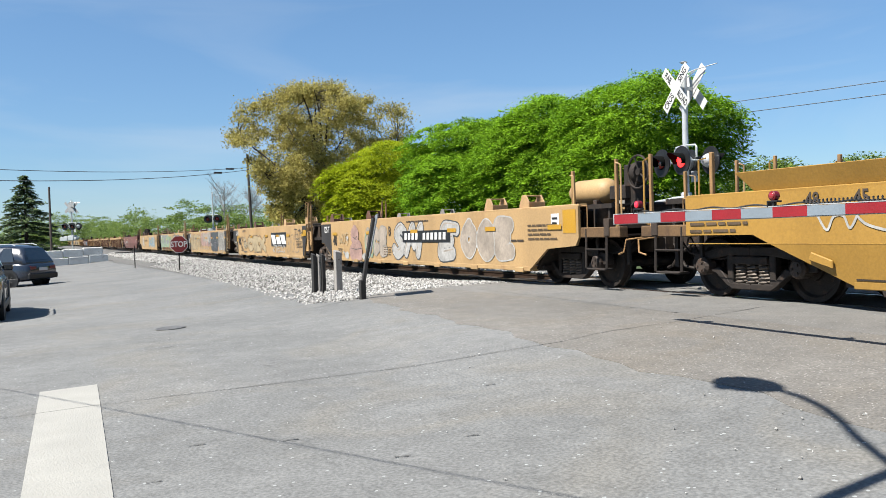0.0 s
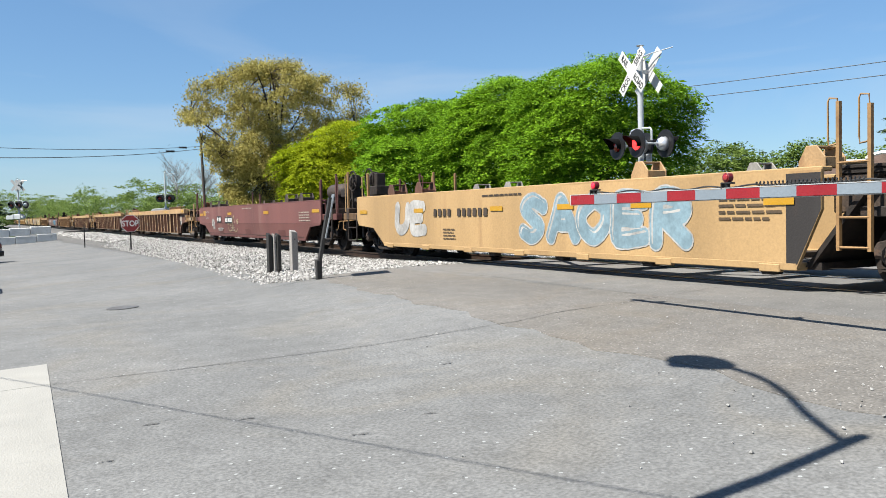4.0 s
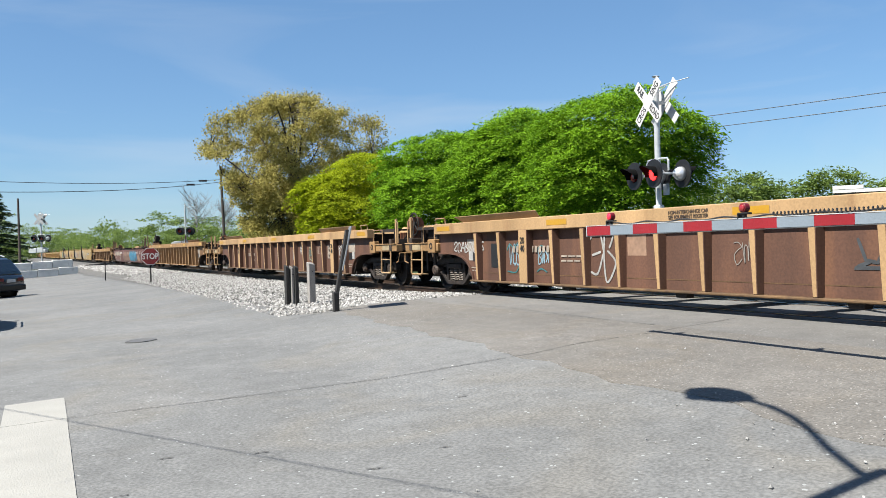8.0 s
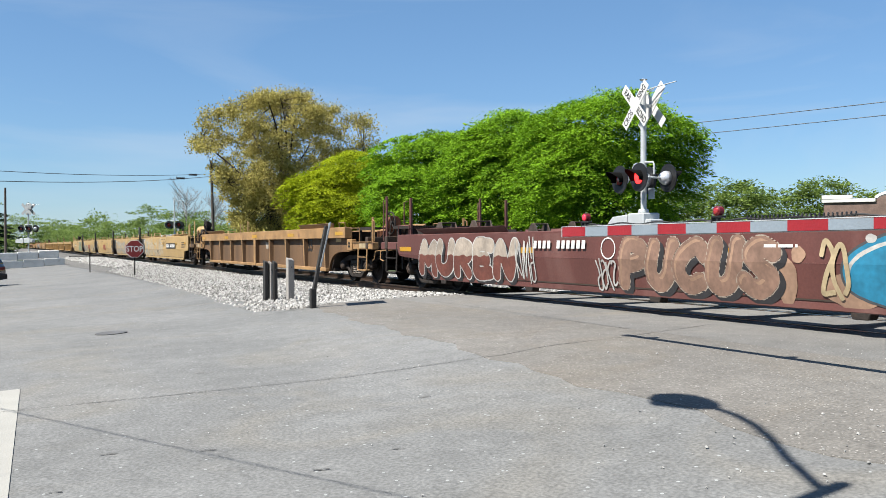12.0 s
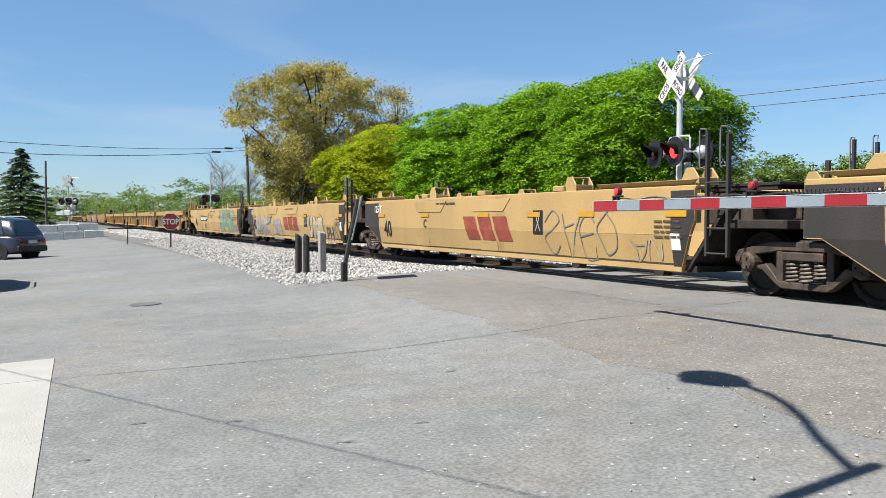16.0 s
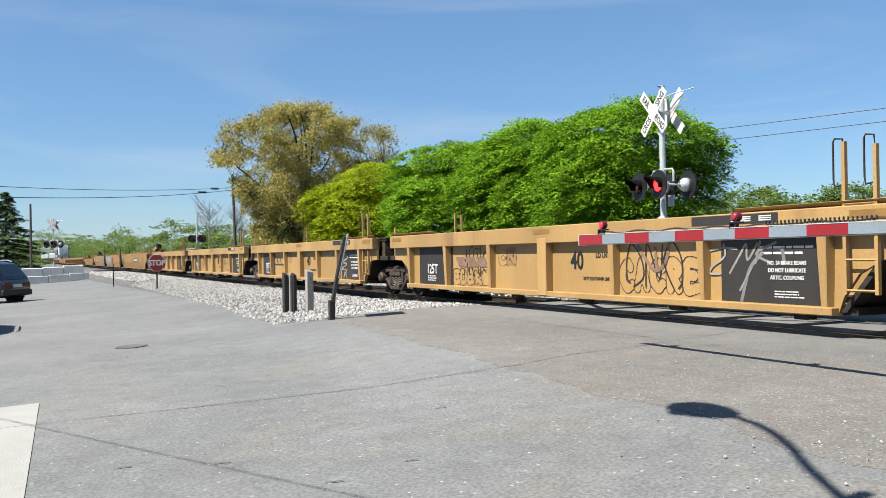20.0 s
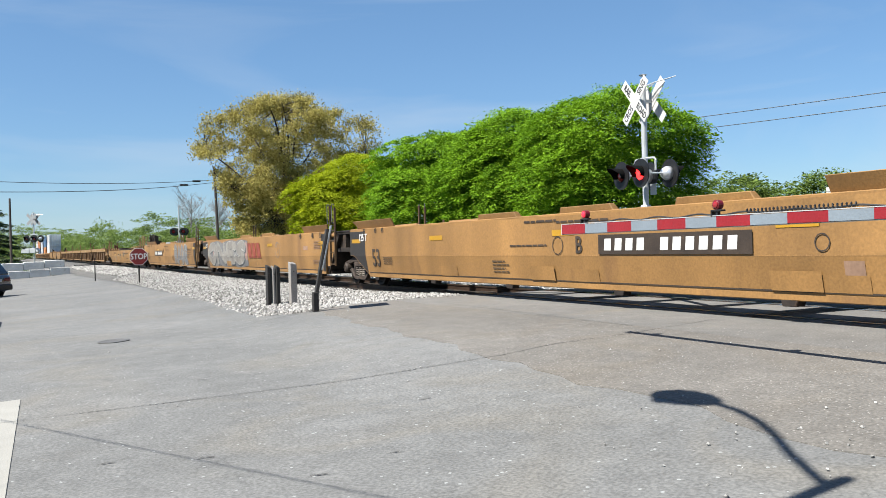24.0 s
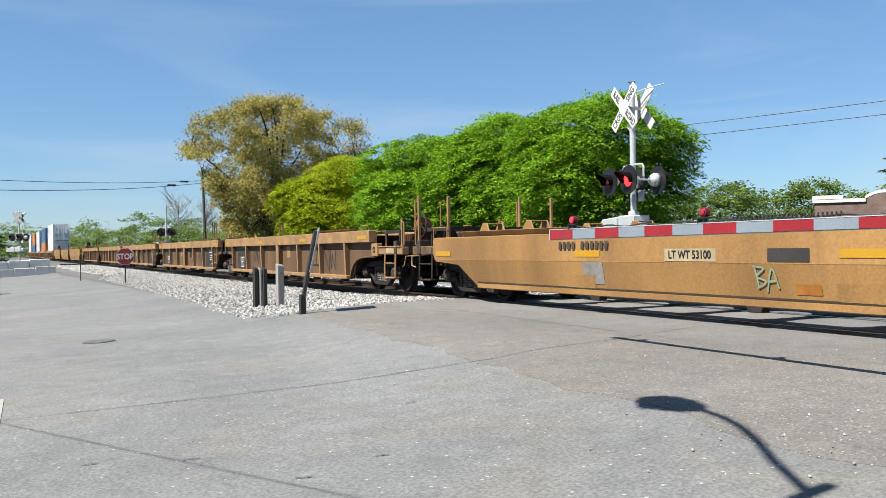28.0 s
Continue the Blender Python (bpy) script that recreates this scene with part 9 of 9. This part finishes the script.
def vase_tree(x, y, label, seed):
    """A spreading tree: limbs rise and fan out from a low fork, and leaf tufts hang on their twigs with gaps between."""
    rng, rnd = np.random.default_rng(seed), random.Random(seed)
    t = thing("tree", Matrix.Translation((x, y, ground_z(x, y) - 0.05)), label, "tree")
    reach = lambda z: float(np.interp(z, [1.2, 3.5, 6.0, 8.0, 9.8, 11.2, 12.4, 13.3], [2.8, 4.5, 5.4, 6.6, 7.8, 7.2, 5.2, 2.0]))
    wood = Shape().tube([(0, 0, -0.1), (0.1, 0.05, 1.2), (0.0, 0.1, 2.6)], 0.42, 9, 0.34)
    limbs = []
    for k in range(17):
        a, z = k * 2.4 + rnd.uniform(-0.3, 0.3), rnd.uniform(8.0, 12.9) if k % 4 else rnd.uniform(4.5, 7.5)
        r = reach(z) * rnd.uniform(0.8, 1.0)
        if k % 4 == 2:
            z, r = rnd.uniform(11.8, 13.0), rnd.uniform(0.4, 2.6)
        low = rnd.uniform(1.8, 3.0)
        pts = bend([(0, low), (r * 0.3, low + (z - low) * 0.42), (r * 0.62, low + (z - low) * 0.74), (r, z)], 5)
        line = [Vector((q * math.cos(a + 0.12 * math.sin(q)), q * math.sin(a + 0.12 * math.sin(q)), h)) for q, h in pts]
        wood.tube(line, 0.17, 6, 0.03)
        limbs += line[4:]
    ends = np.array([tuple(p) for p in limbs])
    hearts = []
    while len(hearts) < 900:
        z = rnd.uniform(1.4, 13.2)
        a, q = rnd.uniform(0, 6.283), rnd.random() ** 0.42
        p = Vector((reach(z) * q * math.cos(a), reach(z) * q * math.sin(a), z))
        if noise.noise(p * 0.42) + 0.5 * noise.noise(p * 0.95) < (-0.02 if z > 7 else -0.22):
            continue
        near = limbs[int(np.argmin(np.sum((ends - np.array(tuple(p))) ** 2, axis=1)))]
        if (near - p).length > 3.2:
            p = near.lerp(p, 3.2 / (near - p).length)
        wood.tube([near, near.lerp(p, 0.5) + Vector((0, 0, 0.15)), p], 0.022, 4, 0.008)
        hearts.append(tuple(p))
    part("trunk", wood, BARK, t)
    k = np.repeat(np.arange(len(hearts)), 150)
    n = len(k)
    c = np.array(hearts)[k] + rng.normal(size=(n, 3)) * np.array([0.37, 0.37, 0.27]) * rng.uniform(0.6, 1.25, len(hearts))[k][:, None]
    way = rng.normal(size=(n, 3)) + np.array([0, 0, -0.5])
    way /= np.linalg.norm(way, axis=1, keepdims=True)
    side = np.cross(way, rng.normal(size=(n, 3)) + np.array([0, 0, 0.8]))
    side /= np.linalg.norm(side, axis=1, keepdims=True) + 1e-9
    s = 0.175 * rng.uniform(0.6, 1.4, n)[:, None]
    quads("crown", np.stack([c - way * s * 0.5, c + side * s * 0.25, c + way * s * 0.55, c - side * s * 0.25], 1), OLIVE, t, label="sparse tan leaf tufts with gaps")
    return t


vase_tree(20.8, 69.0, "tall spreading tree with sparse tan young leaves", 5)


def conifer(x, y, base, top, wide, label, seed, many=7, gap=0.3):
    """A conifer: whorls of drooping boughs, each a flat fan of needle sprigs, shorter towards the pointed top."""
    rng, rnd = np.random.default_rng(seed), random.Random(seed)
    t = thing("tree", Matrix.Translation((x, y, ground_z(x, y) - 0.05)), label, "tree")
    wood, C, W = Shape().tube([(0, 0, -0.1), (0.05, 0, top * 0.5), (0, 0, top)], 0.2, 8, 0.03), [], []
    z = base
    while z < top - 0.15:
        f = (top - z) / (top - base)
        for _ in range(many if f > 0.25 else 4):
            a, l = rnd.uniform(0, 6.283), (wide * f ** 0.85 + 0.2) * rnd.uniform(0.6, 1.1)
            tip = Vector((math.cos(a) * l, math.sin(a) * l, z - 0.16 * l + rnd.uniform(-0.1, 0.15)))
            wood.tube([(0, 0, z + 0.1), Vector((0, 0, z + 0.1)).lerp(tip, 0.6) + Vector((0, 0, 0.1)), tip], 0.04, 4, 0.012)
            n = int(38 * l) + 14
            u, v = rng.random(n) ** 0.7, rng.normal(scale=0.2, size=n)
            across = np.array((-math.sin(a), math.cos(a), 0.0))
            C.append(np.outer(u, tuple(tip)) + np.outer(1 - u, (0, 0, z + 0.1)) + np.outer(v * l * (1.1 - u * 0.6), across) + rng.normal(scale=0.05, size=(n, 3)))
            W.append(np.tile(np.array((math.cos(a), math.sin(a), -0.2)), (n, 1)) + np.outer(np.sign(v) * 0.6, across))
        z += gap * (0.5 + f)
    c, way = np.concatenate(C), np.concatenate(W)
    way += rng.normal(scale=0.3, size=way.shape)
    way /= np.linalg.norm(way, axis=1, keepdims=True)
    side = np.cross(way, rng.normal(scale=0.4, size=way.shape) + np.array([0, 0, 1.0]))
    side /= np.linalg.norm(side, axis=1, keepdims=True) + 1e-9
    s = 0.34 * rng.uniform(0.6, 1.3, len(c))[:, None]
    part("trunk", wood, BARK, t)
    quads("crown", np.stack([c - way * s * 0.5, c + side * s * 0.16, c + way * s * 0.55, c - side * s * 0.16], 1), NEEDLES, t, label="dark drooping needle boughs")
    return t


conifer(-1.4, 79.0, 0.9, 7.6, 3.5, "dark green pine with ragged boughs", 8)
conifer(66.3, 45.6, 2.2, 10.0, 3.3, "tall dark spruce behind the shops", 9, 5, 0.62)


def woods(name, runs, count, size, label, mat, seed):
    """Far woodland as one mesh: leaf clumps over many crowns along a line."""
    rng, rnd, blobs = np.random.default_rng(seed), random.Random(seed), []
    for (x0, y0), (x1, y1), n, lo, hi, r in runs:
        for k in range(n):
            f = (k + rnd.random()) / n
            h = rnd.uniform(lo, hi)
            x, y, q = x0 + (x1 - x0) * f + rnd.uniform(-3, 3), y0 + (y1 - y0) * f + rnd.uniform(-5, 5), r * rnd.uniform(0.7, 1.3)
            blobs.append((x, y, h - q * 0.8, q, q, q * 0.8))
            blobs.append((x + rnd.uniform(-2, 2), y, (h - q) * 0.5, q * 1.1, q, (h - q) * 0.55 + 0.5))
    w = quads(name, leaf_cloud(blobs, count, size, rng, 0.1, 0.5, flat=0.9, ragged=0.1), mat)
    return tagged(w, label, "woods", kind="stuff")


woods("far_woods", [((-60, 150), (-10, 158), 16, 6, 8, 4), ((-8, 190), (1, 300), 10, 6.0, 8.0, 3.6), ((0, 330), (30, 440), 14, 10, 14, 5), ((20, 150), (19, 330), 22, 6.0, 9.0, 3.4), ((22, 160), (44, 150), 12, 6.2, 8.2, 3.4), ((44, 150), (80, 120), 12, 7, 10, 4.5)], 270000, 0.36, "distant green woodland beyond the railway", WOODS, 21)
woods("far_woods", [((58, 78), (80, 52), 10, 6.5, 8.5, 3.4), ((72, 56), (70, 36), 7, 5.4, 7.0, 3.0), ((64, 40), (67, 34), 4, 7.0, 8.4, 2.8), ((70, 34), (76, 5), 9, 6.0, 7.8, 3.2), ((76, 5), (80, -40), 8, 6.5, 9, 4)], 290000, 0.31, "fresh green woodland behind the shops", WOODS_FRESH, 22)
woods("hedge", [((20, 60), (23, 84), 6, 2.0, 3.0, 1.4), ((-9, 84), (-2.0, 90), 4, 2.2, 3.6, 1.5), ((18.5, 118), (22, 128), 5, 3.6, 4.8, 2.0), ((20, 100), (34, 122), 8, 3.4, 5, 2.0)], 80000, 0.22, "low green scrub along the railway", WOODS, 23)


BARE = material("pale grey bark", (0.20, 0.19, 0.185), 0.9, vary=0.2, scale=5, bump=0.4)


def bare_tree(x, y, h, seed):
    rnd = random.Random(seed)
    t = thing("bare_tree", Matrix.Translation((x, y, ground_z(x, y))), "distant grey tree still bare of leaves", "tree")
    wood = Shape().tube([(0, 0, 0), (0, 0.1, h * 0.5), (0.1, 0, h)], 0.13, 7, 0.02)
    for k in range(26):
        z0, a, l = h * rnd.uniform(0.35, 0.9), rnd.uniform(0, 6.28), h * rnd.uniform(0.2, 0.42)
        e = Vector((math.cos(a) * l * 0.8, math.sin(a) * l * 0.8, z0 + l * 0.75))
        s = Vector((0, 0, z0))
        wood.tube([s, s.lerp(e, 0.5) - Vector((0, 0, 0.1)), e], 0.04, 5, 0.01)
        for _ in range(9):
            q = s.lerp(e, rnd.uniform(0.3, 0.95))
            wood.tube([q, q + Vector((rnd.uniform(-1, 1), rnd.uniform(-1, 1), rnd.uniform(0.3, 1.3)))], 0.014, 4, 0.006)
    part("trunk", wood, BARE, t)


bare_tree(21.0, 112.0, 8.2, 4)
bare_tree(24.0, 110.0, 7.2, 5)

# ---- shops beyond the crossing ----
BRICK = material("brown brick", (0.144, 0.096, 0.078), 0.85, vary=0.2, scale=2.0, fine=12, bump=0.4)
ROSE = material("rose painted band", (0.312, 0.102, 0.12), 0.7, vary=0.06)
PALE_WALL = material("pale grey wall", (0.33, 0.33, 0.336), 0.75, vary=0.08)
ROOF = material("grey roof felt", (0.15, 0.15, 0.156), 0.9)


def shop(name, p0, p1, depth, top, wallmat, label, arch=False, band=None):
    """A flat-roofed shop whose street wall runs from p0 to p1."""
    a, b = Vector((*p0, 0)), Vector((*p1, 0))
    way = (b - a).normalized()
    L = (b - a).length
    m = Matrix.Translation((a.x, a.y, ground_z(a.x, a.y))) @ Matrix.Rotation(math.atan2(way.y, way.x), 4, "Z")
    s = thing(name, m, label, "shop")
    h = top - ground_z(a.x, a.y)
    part("wall", Shape().box((0, 0, 0), (L, 0.3, h)).box((0, depth - 0.3, 0), (L, depth, h)).box((0, 0.3, 0), (0.3, depth - 0.3, h)).box((L - 0.3, 0.3, 0), (L, depth - 0.3, h)), wallmat, s)
    part("roof", Shape().box((0.3, 0.3, h - 0.5), (L - 0.3, depth - 0.3, h - 0.4)), ROOF, s)
    if arch:
        c, r = L * 0.48, L * 0.16
        line = [(c - r, h)] + [(c - r * math.cos(t), h + 0.45 * math.sin(t)) for t in np.linspace(0, math.pi, 12)] + [(c + r, h)]
        part("gable", Shape().add([(x, 0, z) for x, z in line] + [(x, 0.3, z) for x, z in line], [list(range(len(line))), list(range(len(line), 2 * len(line)))[::-1]] + [(i, i + 1, len(line) + i + 1, len(line) + i) for i in range(len(line) - 1)]), wallmat, s)
        cap = Shape().box((-0.1, -0.1, h), (c - r, 0.4, h + 0.2)).box((c + r, -0.1, h), (L + 0.1, 0.4, h + 0.2)).box((-0.1, -0.12, h + 0.2), (L * 0.18, 0.42, h + 0.42))
        cap.tube([(x, 0.15, z + 0.08) for x, z in line[1:-1]], 0.16, 6)
        part("parapet_cap", cap, WHITE, s, "white parapet coping")
    else:
        part("parapet_cap", Shape().box((-0.12, -0.12, h), (L + 0.12, 0.42, h + 0.16)), WHITE, s, "white parapet coping")
    if band:
        part("band", Shape().box((-0.02, -0.06, h - 0.55), (L + 0.02, 0.0, h - 0.28)).box((0.05, -0.06, 0.5), (0.32, 0.0, h - 0.55)), band, s, "rose painted band")
    for k in range(max(1, int(L / 3))):
        x = 0.8 + 3 * k
        w = part("window", Shape().box((x, -0.03, 0.9), (x + 1.5, 0.0, 2.2)), WHITE, s, "white-framed shop window")
        part("pane", Shape().box((x + 0.08, -0.036, 0.98), (x + 1.42, -0.03, 2.12)), glass("shop pane", (0.03, 0.035, 0.04)), w)
    return s


shop("brick_shop", (42.8, 34.8), (47.6, 27.9), 12, 3.95, BRICK, "low brown brick shop with arched white parapet", True)
shop("painted_shop", (47.7, 27.7), (48.2, 22.3), 12, 4.3, PALE_WALL, "low pale shop wing with rose band", False, ROSE)
shop("painted_shop", (45.0, 21.9), (47.5, 8.0), 14, 7.1, PALE_WALL, "tall pale shop front with rose bands and white trim", False, ROSE)


# ---- what moves ----
def motions():
    for car, y0 in CARS:
        walk(car, [(0.0, pose(TRACK_X, y0, RAIL_Z)), (28.0, pose(TRACK_X, y0 - SPEED * 28.0, RAIL_Z))])


motions()
